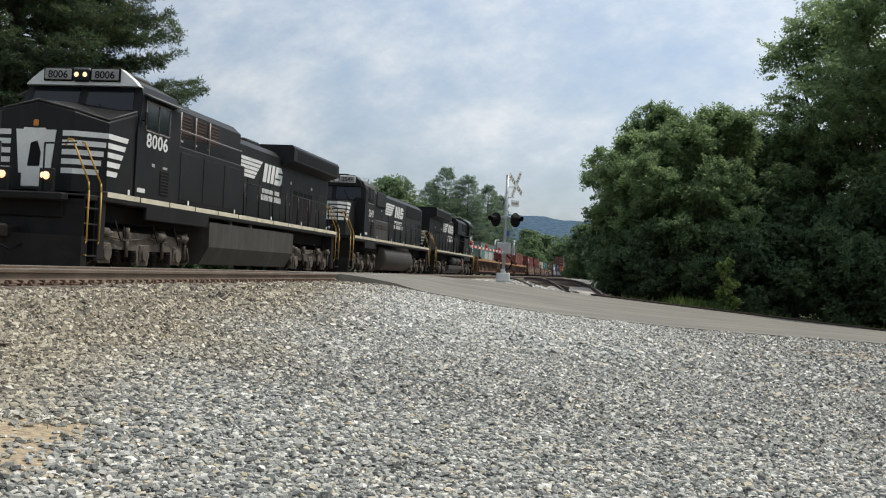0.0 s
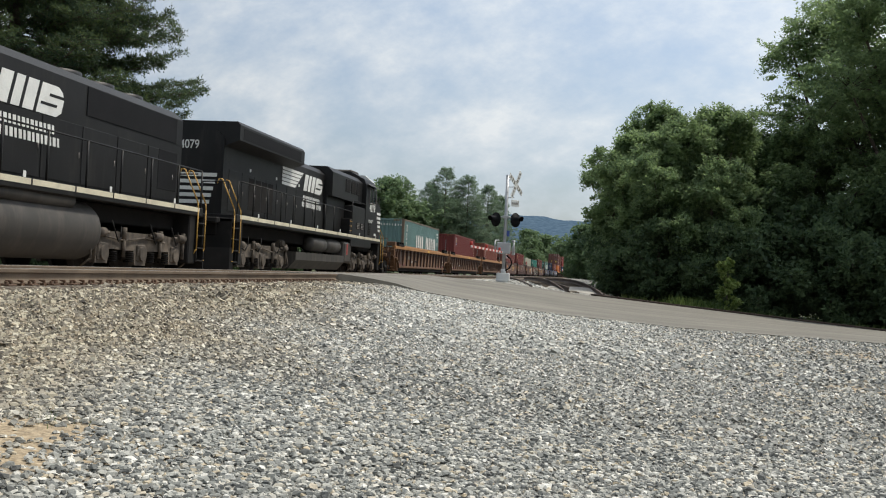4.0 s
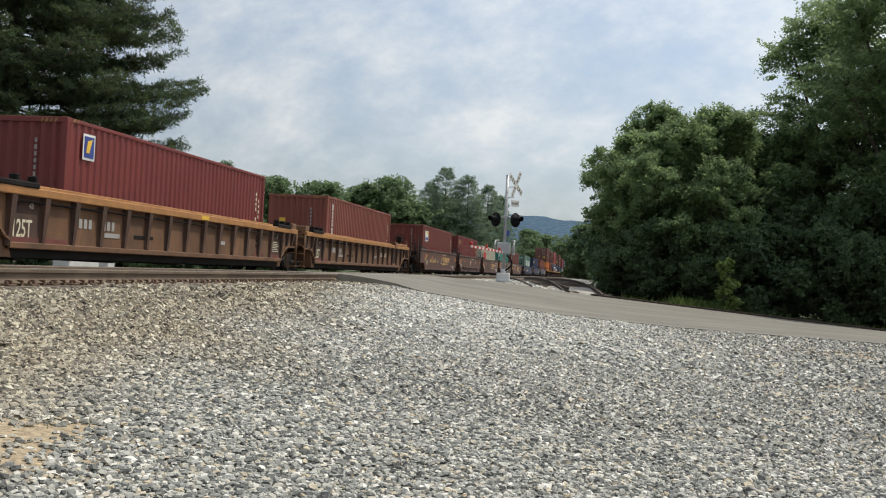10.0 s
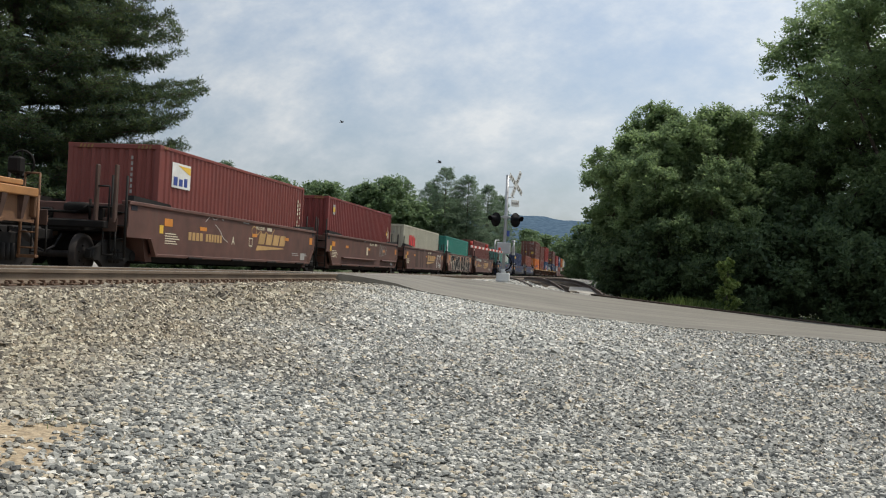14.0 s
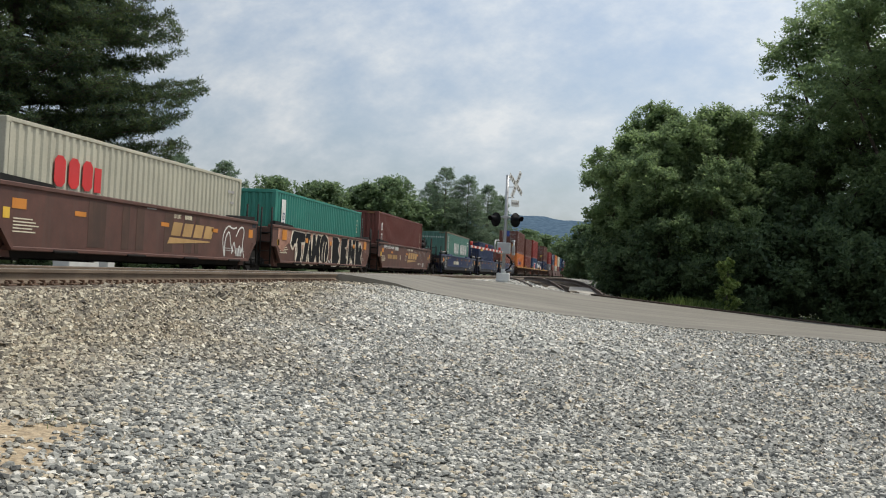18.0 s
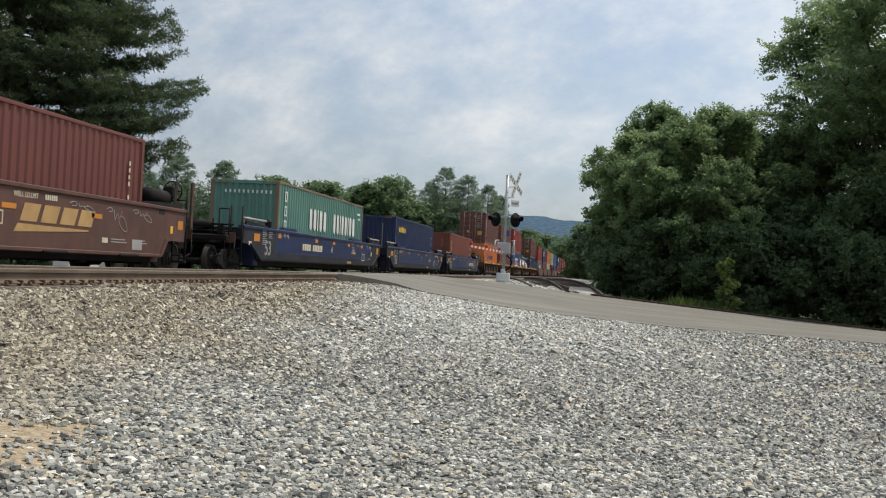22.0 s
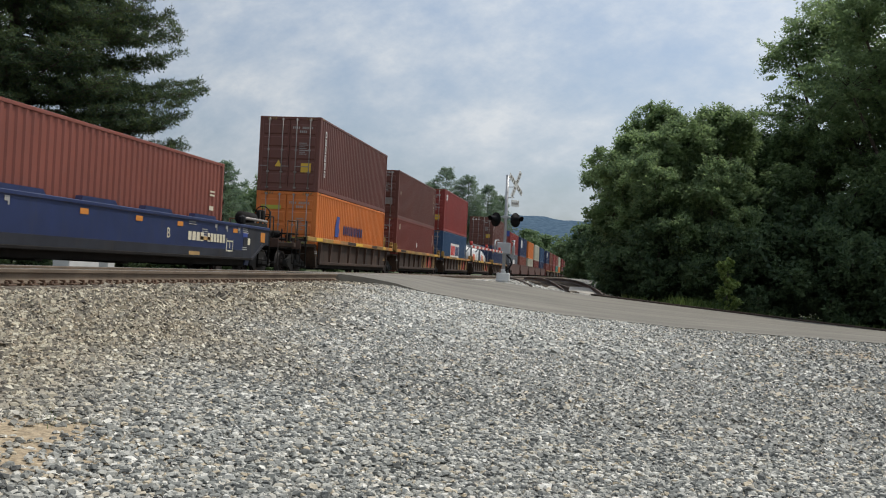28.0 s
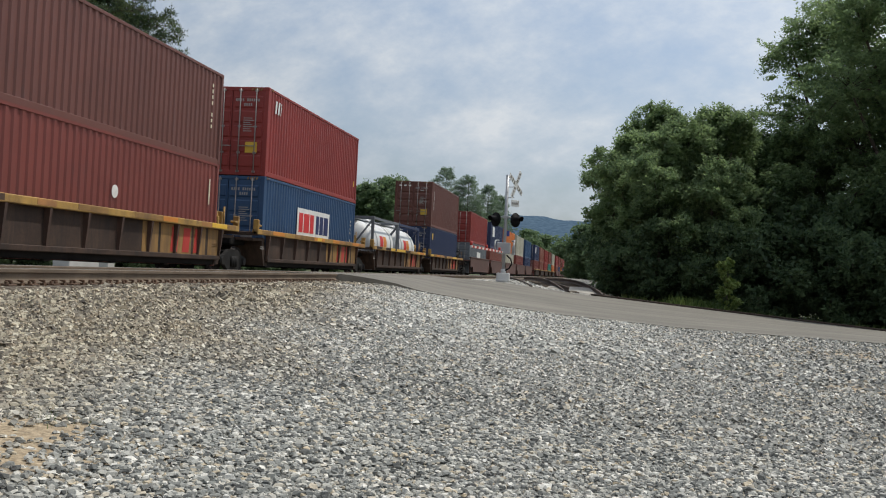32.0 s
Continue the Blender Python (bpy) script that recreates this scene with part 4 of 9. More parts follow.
def container_meshes(colour, high):
    key = (colour, high)
    if key in CUBE:
        return CUBE[key]
    H = 2.896 if high else 2.591
    P = PAINT[colour]
    edge = PAINT["edge_rust"] if colour in ("teal", "shipping_green") else P
    h = LEN / 2
    out = {}
    for side in (1, -1):
        v, f = corrugated(43, LEN - 0.3, 0.036, 0.15, H - 0.06, "y", side * (W2 - 0.012), side)
        g = Geo(); g.add(v, f); out["side_wall", side] = g.mesh("side_wall", P)
    v, f = corrugated(9, 2 * W2 - 0.24, 0.045, 0.15, H - 0.09, "x", -(h - 0.02), -1)
    g = Geo(); g.add(v, f); out["end_wall"] = g.mesh("end_wall", P)
    # doors with three pressed panels each
    for s in (-1, 1):
        g = Geo()
        a, b = (0.01, W2 - 0.13) if s > 0 else (-(W2 - 0.13), -0.01)
        g.cbox(a, b, -(h - 0.05), -(h - 0.01), 0.16, H - 0.12, 0.01)
        for i in range(5):
            z0 = 0.28 + i * (H - 0.5) / 5
            g.prism([(-(h - 0.012), z0), (-(h + 0.016), z0 + 0.05), (-(h + 0.016), z0 + (H - 0.5) / 5 - 0.12), (-(h - 0.012), z0 + (H - 0.5) / 5 - 0.07)], "x", a + 0.07, b - 0.07)
        out["door", s] = g.mesh("door", P)
        for k, x in enumerate((0.28, 0.82)):
            g = Geo()
            g.cyl((s * x, -(h + 0.045), 0.1), (s * x, -(h + 0.045), H - 0.06), 0.019, 8)
            for z in (0.14, 0.75, 1.6, H - 0.12):
                g.box(s * x - 0.05, s * x + 0.05, -(h + 0.05), -(h - 0.01), z - 0.03, z + 0.03)
            g.box(s * x - 0.02, s * x + 0.3 * (1 if k == 0 else -1), -(h + 0.07), -(h + 0.05), 0.95, 0.98)
            out["lock_rod", s, k] = g.mesh("lock_rod", M["galv_dull"])
    g = Geo()
    vs, fs = [], []
    n = 36
    for i in range(n * 2 + 1):
        y = -h + 0.1 + (LEN - 0.2) * i / (2 * n)
        z = H - 0.012 - (0.02 if i % 2 else 0)
        vs += [(-W2 + 0.05, y, z), (W2 - 0.05, y, z)]
    fs = [(2 * i, 2 * i + 1, 2 * i + 3, 2 * i + 2) for i in range(2 * n)]
    g.add(vs, fs); out["roof"] = g.mesh("roof", P)
    for e in (-1, 1):
        for s in (-1, 1):
            g = Geo(); g.cbox(min(s * W2, s * (W2 - 0.14)), max(s * W2, s * (W2 - 0.14)), min(e * h, e * (h - 0.13)), max(e * h, e * (h - 0.13)), 0.1, H - 0.1, 0.012)
            out["corner_post", e, s] = g.mesh("corner_post", edge)
            for lo in (0, 1):
                g = Geo()
                z0 = 0.0 if lo == 0 else H - 0.118
                g.cbox(min(s * (W2 + .004), s * (W2 - 0.16)), max(s * (W2 + .004), s * (W2 - 0.16)), min(e * (h + .004), e * (h - 0.178)), max(e * (h + .004), e * (h - 0.178)), z0, z0 + 0.118, 0.012)
                out["corner_casting", e, s, lo] = g.mesh("corner_casting", edge)
    for s in (-1, 1):
        for lo in (0, 1):
            z0, z1 = (0.02, 0.17) if lo == 0 else (H - 0.085, H - 0.005)
            g = Geo(); g.cbox(min(s * W2, s * (W2 - 0.06)), max(s * W2, s * (W2 - 0.06)), -h + 0.17, h - 0.17, z0, z1, 0.008)
            out["side_rail", s, lo] = g.mesh("side_rail", edge if lo else P)
    for e in (-1, 1):
        for lo in (0, 1):
            z0, z1 = (0.02, 0.17) if lo == 0 else (H - 0.12, H - 0.005)
            g = Geo(); g.cbox(-W2 + 0.15, W2 - 0.15, min(e * h, e * (h - 0.08)), max(e * h, e * (h - 0.08)), z0, z1, 0.008)
            out["end_rail", e, lo] = g.mesh("end_rail", P)
    g = Geo(); g.box(-W2 + 0.06, W2 - 0.06, -h + 0.06, h - 0.06, 0.06, 0.16)
    out["floor"] = g.mesh("floor", M["under"])
    CUBE[key] = out
    return out


M["roof_grey"] = mat("roof_grey", (0.1, 0.095, 0.09), 0.6, var=0.25)
M["galv_dull"] = mat("galv_dull", (0.3, 0.27, 0.25), 0.55, 0.4, var=0.2)
RIDERS = []                    # everything that goes with the train: (object, place along the train, height)


def container(s0, z0, colour, high, label, doors=False):
    """A 40 ft box, its middle at s0 along the train, its floor z0 over the rail; the end that leads has doors or a plain wall."""
    H = 2.896 if high else 2.591
    c = thing("shipping_container", label, "container", "containers on the train")
    ms = container_meshes(colour, high)
    for key, me in ms.items():
        k = key[0] if isinstance(key, tuple) else key
        if k in ("door", "lock_rod"):
            o = part(k, me, None, c)
            if not doors:
                o.matrix_basis = Matrix.Rotation(math.pi, 4, "Z")
        elif k == "end_wall":
            o = part(k, me, None, c)
            if doors:
                o.matrix_basis = Matrix.Rotation(math.pi, 4, "Z")
        else:
            part(k, me, None, c)
    if high and s0 < 240:
        for k in range(4):
            for sx in (-1, 1):
                g = Geo(); a = sx * (W2 - 0.3 - 0.1 * k); g.prism([(a, H - 0.115), (a + 0.05, H - 0.115), (a + 0.08, H - 0.03), (a + 0.03, H - 0.03)], "y", -(LEN / 2 + 0.006), -(LEN / 2 + 0.001)); part("hazard_mark", g, "hazard", c)
        for y in (-LEN / 2 + 0.22, -LEN / 2 + 0.36):
            g = Geo(); g.prism([(y, H - 0.08), (y + 0.06, H - 0.08), (y + 0.09, H - 0.01), (y + 0.03, H - 0.01)], "x", W2 + 0.001, W2 + 0.006); part("hazard_mark", g, "hazard", c)
    RIDERS.append((c, s0, RAIL + z0))
    return c


FLOOR = 0.355


# ---- track details ----
def slab(name, parent, x0, x1, y0, y1, z0, z1, material, c=0.012, label=""):
    g = Geo(); g.cbox(x0, x1, y0, y1, z0, z1, c)
    return part(name, g, material, parent, label)


def sleepers():
    """Ties of the nearer track, with spikes and box anchors at the near rail."""
    tg = Geo(); tg.cbox(-1.3, 1.3, -0.115, 0.115, -0.17, 0.0, 0.015)
    tie = tg.mesh("tie", M["tie"])
    ag = Geo(); ag.cbox(-0.1, 0.1, -0.014, 0.014, -0.01, 0.035, 0.006); ag.box(0.05, 0.1, -0.035, 0.035, -0.05, -0.004)
    anchor = ag.mesh("rail_anchor", M["rust"])
    pg = Geo(); pg.cbox(-0.19, 0.19, -0.09, 0.09, 0.0, 0.02, 0.004)
    for sx in (-0.13, 0.13):
        for sy in (-0.05, 0.05):
            pg.cbox(sx - 0.016, sx + 0.016, sy - 0.016, sy + 0.016, 0.0, 0.055, 0.004)
    plate = pg.mesh("tie_plate", M["rust"])
    top = RAIL_NEAR - 0.186 - 0.02
    for i in range(46):
        y = 5.15 + 0.5 * i
        if y > 26.6:
            break
        o = part("tie", tie, None, near_track); o.location = (0, y, top)
        for sx in (0.7545,):
            p = part("tie_plate", plate, None, near_track); p.location = (sx, y, top)
        for d in (-0.135, 0.12 + 0.02 * (i % 3)):
            a = part("rail_anchor", anchor, None, near_track); a.location = (0.7545, y + d, top + 0.03)


sleepers()


M["spur_rail"] = mat("spur_rail", (0.07, 0.048, 0.036), 0.85, var=0.35, bump=0.2)


def swept_rail(path, name, parent):
    """A rail that follows a level path of (x, y, z of its top)."""
    prof = rail_profile()
    vs, fs = [], []
    n = len(prof)
    for i, p in enumerate(path):
        a, b = Vector(path[max(0, i - 1)]), Vector(path[min(len(path) - 1, i + 1)])
        d = (b - a); d.z = 0; d.normalize()
        side = Vector((d.y, -d.x, 0))
        for x, z in prof:
            q = Vector(p) + side * x
            vs.append((q.x, q.y, p[2] + z))
    for i in range(len(path) - 1):
        for j in range(n):
            k = (j + 1) % n
            fs.append((i * n + j, i * n + k, (i + 1) * n + k, (i + 1) * n + j))
    fs.append(tuple(range(n))); fs.append(tuple(range((len(path) - 1) * n, len(path) * n))[::-1])
    g = Geo(); g.add(vs, fs)
    return part(name, g, "spur_rail", parent)


def build_spur(name, pts, label):
    """A disused spur that bends off beyond the crossing: two rails and its ties."""
    tr = thing(name, label, "railway track", kind="structure")
    line = []
    for i in range(len(pts) - 1):
        p0, p1, p2, p3 = (Vector(pts[max(0, i - 1)]), Vector(pts[i]), Vector(pts[i + 1]), Vector(pts[min(len(pts) - 1, i + 2)]))
        for k in range(6):
            u = k / 6
            line.append(0.5 * ((2 * p1) + (p2 - p0) * u + (2 * p0 - 5 * p1 + 4 * p2 - p3) * u * u + (3 * p1 - p0 - 3 * p2 + p3) * u ** 3))
    line.append(Vector(pts[-1]))
    rails = {-1: [], 1: []}
    acc = 0.0
    tg = Geo(); tg.cbox(-1.25, 1.25, -0.11, 0.11, -0.1, 0.0, 0.015)
    tie = tg.mesh("tie", M["tie"])
    for i, p in enumerate(line):
        a, b = line[max(0, i - 1)], line[min(len(line) - 1, i + 1)]
        d = (b - a); d.z = 0; d.normalize()
        side = Vector((d.y, -d.x, 0))
        for s in (-1, 1):
            q = p + side * 0.7545 * s
            rails[s].append(tuple(q))
        if i:
            acc += (p - line[i - 1]).length
            if acc > 0.62:
                acc = 0
                t = part("tie", tie, None, tr)
                t.matrix_basis = Matrix.Translation((p.x, p.y, p.z - 0.19)) @ Matrix.Rotation(math.atan2(side.y, side.x), 4, "Z")
    for s in (-1, 1):
        swept_rail(rails[s], "rail", tr)


build_spur("spur_track", [(-1.95, 41.1, EYE - 0.44), (-2.3, 44, EYE - 0.39), (-2.9, 49, EYE - 0.33), (-3.8, 56, EYE - 0.26), (-4.9, 65, EYE - 0.25), (-6.2, 78, EYE - 0.25), (-7.3, 95, EYE - 0.25)], "rusty spur track with old ties beyond the crossing")
build_spur("second_spur", [(-0.55, 41.5, EYE - 0.66), (-0.85, 43.5, EYE - 0.48), (-1.45, 47, EYE - 0.26), (-2.1, 51, EYE - 0.15), (-3.0, 57, EYE - 0.13), (-4.4, 70, EYE - 0.2)], "rusty second spur track curving over a gravel mound")


def build_edge_rail():
    """An old rail laid along the road's far side."""
    t = thing("edge_rail", "dark rusty old rail along the road's far edge", "rail")
    pts = [(x, far_edge(x) + 0.12, road_z(x, 41) + 0.075) for x in [-0.3 + 0.6 * i for i in range(47)]]
    swept_rail([(x, y, z) for x, y, z in pts], "rail", t)["label"] = "rusty dark steel rail"
    t.location = (0, 0, 0)


build_edge_rail()


def build_mound():
    g = Geo(); vs, fs = [], []
    nx, ny = 17, 25
    for j in range(ny):
        for i in range(nx):
            u, v = i / (nx - 1) * 2 - 1, j / (ny - 1) * 2 - 1
            x = -0.75 + 1.5 * u - 1.2 * (v + 1); y = 53 + 11.4 * v
            k = min(1, 1.5 * max(0, 1 - u * u)) * min(1, 2.2 * max(0, 1 - abs(v) ** 1.5))
            vs.append((x, y, ground_z(x, y) - 0.05 + k * max(0.1, EYE - 0.42 - ground_z(x, y)) + 0.03 * noise.noise(Vector((x * 2, y * 2, 0)))))
    fs = [(j * nx + i, j * nx + i + 1, (j + 1) * nx + i + 1, (j + 1) * nx + i) for j in range(ny - 1) for i in range(nx - 1)]
    g.add(vs, fs, True)
    tagged(new("gravel_mound", g.mesh("gravel_mound", M["pale_gravel"])), "low mound of pale gravel under the spur", "gravel mound", kind="structure")


build_mound()


# ---- level crossing signal ----
def build_signal():
    x0, y0 = -4.02, 42.4
    z0 = EYE - 0.33
    s = thing("crossing_signal", "galvanised crossing signal mast with crossbuck and flashing lights", "crossing signal", m=pose(x0, y0, z0))
    g = Geo(); g.cyl((0, 0, 0), (0, 0, 4.46), 0.068, 16); g.lathe([(0.075, 4.46), (0.07, 4.5), (0.0, 4.54)], "z", seg=16)
    part("mast", g, "galv", s)
    g = Geo(); g.cbox(-0.27, 0.27, -0.22, 0.22, -0.05, 0.34, 0.02); g.cbox(-0.3, 0.3, -0.25, 0.25, 0.0, 0.05, 0.01); g.cyl((0, 0, 0.3), (0, 0, 0.5), 0.11, 12)
    part("base", g, "box_white", s, "pale grey cast metal base box")
    for k in range(4):
        b = Geo(); b.cyl(((-1) ** k * 0.24, (0.19 if k < 2 else -0.19), 0.04), ((-1) ** k * 0.24, (0.19 if k < 2 else -0.19), 0.11), 0.025, 6)
        part("bolt", b, "galv", s)
    # crossbuck on stand-off brackets, turned to the road
    face = Matrix.Translation((0.38, -0.12, 4.1)) @ Matrix.Rotation(radians(66), 4, "Z")
    for ang, dz in ((-58, 0.0), (32, 0.0)):
        g = Geo(); g.cbox(-0.68, 0.68, -0.004 + (0.006 if ang > 0 else -0.006), 0.004 + (0.006 if ang > 0 else -0.006), -0.114, 0.114, 0.003)
        o = part("crossbuck_blade", g, "sign_white", s, "white crossbuck blade with worn black lettering")
        o.matrix_basis = face @ Matrix.Rotation(radians(ang), 4, "Y")
        for i in range(7):
            if i == 3:
                continue
            q = Geo(); q.box(-0.05, 0.05, -0.0015, 0.0015, -0.06, 0.06)
            w = part("marking", q, "grey_mark", o); w.matrix_basis = Matrix.Translation((-0.54 + 0.18 * i, -0.016, 0))
    for z in (3.55, 4.0, 4.3):
        g = Geo(); g.cyl((0, 0, z), (0.33, -0.1, z), 0.018, 6)
        part("bracket", g, "galv", s)
    g = Geo(); g.cbox(-0.24, 0.24, -0.005, 0.005, -0.14, 0.14, 0.003)
    o = part("track_count_sign", g, "sign_white", s, "small white sign below the crossbuck"); o.matrix_basis = Matrix.Translation((0.38, -0.14, 3.3)) @ Matrix.Rotation(radians(50), 4, "Z")
    for i in range(4):
        q = Geo(); q.box(-0.045, 0.045, -0.0015, 0.0015, -0.05, 0.05)
        w = part("marking", q, "grey_mark", o); w.matrix_basis = Matrix.Translation((-0.16 + 0.1 * i, -0.009, 0))
    # two pairs of lamps, back to back, on a cross arm
    g = Geo(); g.cyl((-0.42, 0.0, 2.72), (0.42, 0.0, 2.72), 0.03, 8); g.cbox(-0.12, 0.12, -0.09, 0.09, 2.66, 2.78, 0.01)
    part("cross_arm", g, "galv", s)
    for sx, turn in ((-0.42, -42), (0.42, 52)):
        lamp = part("flasher", Geo().lathe([(0.0, 0.05), (0.1, 0.05), (0.12, 0.02), (0.305, 0.015), (0.305, -0.005), (0.13, -0.01), (0.1, -0.1), (0.0, -0.12)], "y", seg=24), "black_mark", s, "round black flasher with a hood")
        lamp.matrix_basis = Matrix.Translation((sx, -0.05, 2.6)) @ Matrix.Rotation(radians(turn), 4, "Z")
        h = Geo()
        vs, fs = [], []
        for i in range(13):
            w = math.pi * (i / 12) * 1.2 - 0.1 * math.pi
            for r, y in ((0.155, 0.0), (0.15, -0.3 - 0.08 * math.sin(w))):
                vs.append((r * math.cos(w), y, r * math.sin(w)))
        for i in range(12):
            fs.append((2 * i, 2 * i + 1, 2 * i + 3, 2 * i + 2))
        h.add(vs, fs, True); part("hood", h, "black_mark", lamp)
        l = Geo(); l.lathe([(0.0, -0.03), (0.06, -0.025), (0.1, -0.012)], "y", seg=16)
        part("lens", l, "red_mark", lamp, "dark red lens")
    slab("plate", s, 0.08, 0.2, -0.1, -0.09, 1.9, 2.14, "blue_mark", 0.003, "small blue plate")
    # gate mechanism
    slab("gate_mechanism", s, -0.28, 0.28, -0.5, -0.08, 1.15, 1.62, "galv", 0.03, "grey gate motor case")
    for sx in (-0.4, 0.4):
        g = Geo(); g.pipe([(sx, -0.1, 1.2), (sx, -0.1, 1.66), (sx, 0.25, 1.72), (sx * 0.7, 0.4, 1.72)], 0.035, 8)
        part("gate_support", g, "galv", s)
    slab("counterweight", s, 0.3, 0.42, 0.1, 0.5, 1.12, 1.5, "galv", 0.02)
    g = Geo(); g.pipe([(0.12, -0.1, 1.1), (0.3, -0.15, 0.95), (0.36, -0.15, 0.75), (0.25, -0.1, 0.55), (0.08, -0.05, 0.45)], 0.03, 8)
    part("cable", g, "black_mark", s, "black cable loop")
    # the lowered arm, striped
    arm = part("gate_arm", Geo().cbox(-0.02, 0.02, -7.9, -0.2, 1.17, 1.25, 0.006), "sign_white", s, "lowered red and white striped gate arm")
    arm.matrix_basis = Matrix.Rotation(radians(-3.0), 4, "Z")
    for i in range(9):
        y = -0.75 - i * 0.82
        slab("stripe", arm, -0.024, 0.024, y - 0.4, y, 1.166, 1.254, "red_mark", 0.003, "red stripe")
        if i in (0, 4, 8):
            g = Geo(); g.cyl((0, y - 0.6, 1.25), (0, y - 0.6, 1.38), 0.05, 10)
            part("arm_lamp", g, "red_mark", arm)


build_signal()


def build_utility_boxes():
    """White cabinets across the tracks, seen below the cars."""
    for x, y, w, h, zt in ((-17.6, 31.8, 2.0, 0.58, 0.0), (-17.6, 33.7, 0.5, 0.6, 0.0)):
        b = thing("utility_box", "low white utility cabinet beyond the tracks", "utility box", m=pose(x, y, ground_z(x, y)))
        slab("cabinet", b, -0.3, 0.3, -w / 2, w / 2, 0.0, h, "box_white", 0.02)
        slab("lid", b, -0.33, 0.33, -w / 2 - 0.03, w / 2 + 0.03, h, h + 0.05, "box_white", 0.015)


build_utility_boxes()


# ---- running gear ----
WHEELS = []                    # wheelsets that roll: (object, radius, sense, pose in the truck)


def wheelset(parent, y, r, sense, rolls):
    g = Geo()
    for s in (-1, 1):
        prof = [(0.0, -0.035), (0.1, -0.05), (0.14, -0.02), (r - 0.09, -0.012), (r - 0.07, -0.05), (r - 0.005, -0.05), (r, 0.05), (r + 0.028, 0.062), (r + 0.02, 0.085), (r - 0.07, 0.085), (r - 0.09, 0.03), (0.14, 0.03), (0.0, 0.03)]
        g.lathe([(a, s * (0.79 - b)) for a, b in (prof if s > 0 else prof[::-1])], "x", (0, 0, 0), 26)
    g.cyl((-1.0, 0, 0), (1.0, 0, 0), 0.08, 10)
    for k in range(6):
        w = k * math.pi / 3
        g.cyl((0.8, 0.2 * math.cos(w), 0.2 * math.sin(w)), (0.845, 0.2 * math.cos(w), 0.2 * math.sin(w)), 0.03, 6)
    key = ("wheelset", r)
    if key not in CUBE:
        CUBE[key] = g.mesh("wheelset", M["wheel"])
    o = part("wheelset", CUBE[key], None, parent)
    o.location = (0, y, r)
    if rolls:
        WHEELS.append((o, r, sense, (0, y, r)))
    return o


def freight_truck(parent, y, rolls=True):
    """A two-axle truck: cast side frames with a spring nest, bolster, two wheelsets."""
    k = "freight_truck"
    if k not in CUBE:
        f = Geo()
        f.prism([(-1.05, 0.58), (-1.05, 0.4), (-0.7, 0.36), (-0.42, 0.2), (0.42, 0.2), (0.7, 0.36), (1.05, 0.4), (1.05, 0.58), (0.62, 0.68), (0.35, 0.82), (-0.35, 0.82), (-0.62, 0.68)], "x", -0.06, 0.06)
        f.cyl((-0.09, -0.89, 0.47), (0.1, -0.89, 0.47), 0.12, 12); f.cyl((-0.09, 0.89, 0.47), (0.1, 0.89, 0.47), 0.12, 12)
        for q in (-0.16, 0.0, 0.16):
            f.cyl((0.07, q, 0.3), (0.07, q, 0.62), 0.065, 8)
        CUBE[k] = f.mesh("side_frame", M["frame_black"])
        b = Geo(); b.cbox(-1.05, 1.05, -0.2, 0.2, 0.55, 0.8, 0.03); b.cyl((0, 0, 0.75), (0, 0, 0.98), 0.3, 14); b.cyl((-0.9, -0.6, 0.35), (-0.9, 0.6, 0.35), 0.04, 6)
        CUBE[k, "b"] = b.mesh("bolster", M["under"])
    b = part("truck", CUBE[k, "b"], None, parent)
    b.location = (0, y, 0)
    for s in (-1, 1):
        f = part("side_frame", CUBE[k], None, b); f.location = (s * 1.0, 0, 0)
        if s < 0:
            f.rotation_euler = (0, 0, math.pi)
    for d in (-0.89, 0.89):
        wheelset(b, d, 0.457, 1, rolls)
    return b


def coupler(parent, y, d):
    g = Geo(); g.cbox(-0.11, 0.11, min(y, y + d * 0.7), max(y, y + d * 0.7), 0.76, 0.98, 0.02); g.cbox(-0.2, 0.2, min(y + d * 0.55, y + d * 0.9), max(y + d * 0.55, y + d * 0.9), 0.72, 1.02, 0.05)
    part("coupler", g, "under", parent)
    h = Geo(); h.pipe([(0.3, y, 0.9), (0.32, y + d * 0.3, 0.62), (0.26, y + d * 0.6, 0.5), (0.16, y + d * 0.9, 0.62)], 0.025, 6)
    part("air_hose", h, "black_mark", parent)


# ---- well cars ----
def panel_marks(car, rows, x):
    """Reflectors, data blocks and stencils on the near side: (y0, y1, z0, z1, colour)."""
    for y0, y1, z0, z1, c in rows:
        slab("marking", car, x, x + 0.006, y0, y1, z0, z1, c, 0.002)


def write_side(parent, text, y, z, height, x, material, bold=0.0, width=1.0, name="lettering", label=""):
    me = lettering(text, height, material, name, bold, width)
    o = part(name, me, None, parent, label)
    o.matrix_basis = Matrix.Translation((x, y, z)) @ SIDE
    return o


STAKE = {}


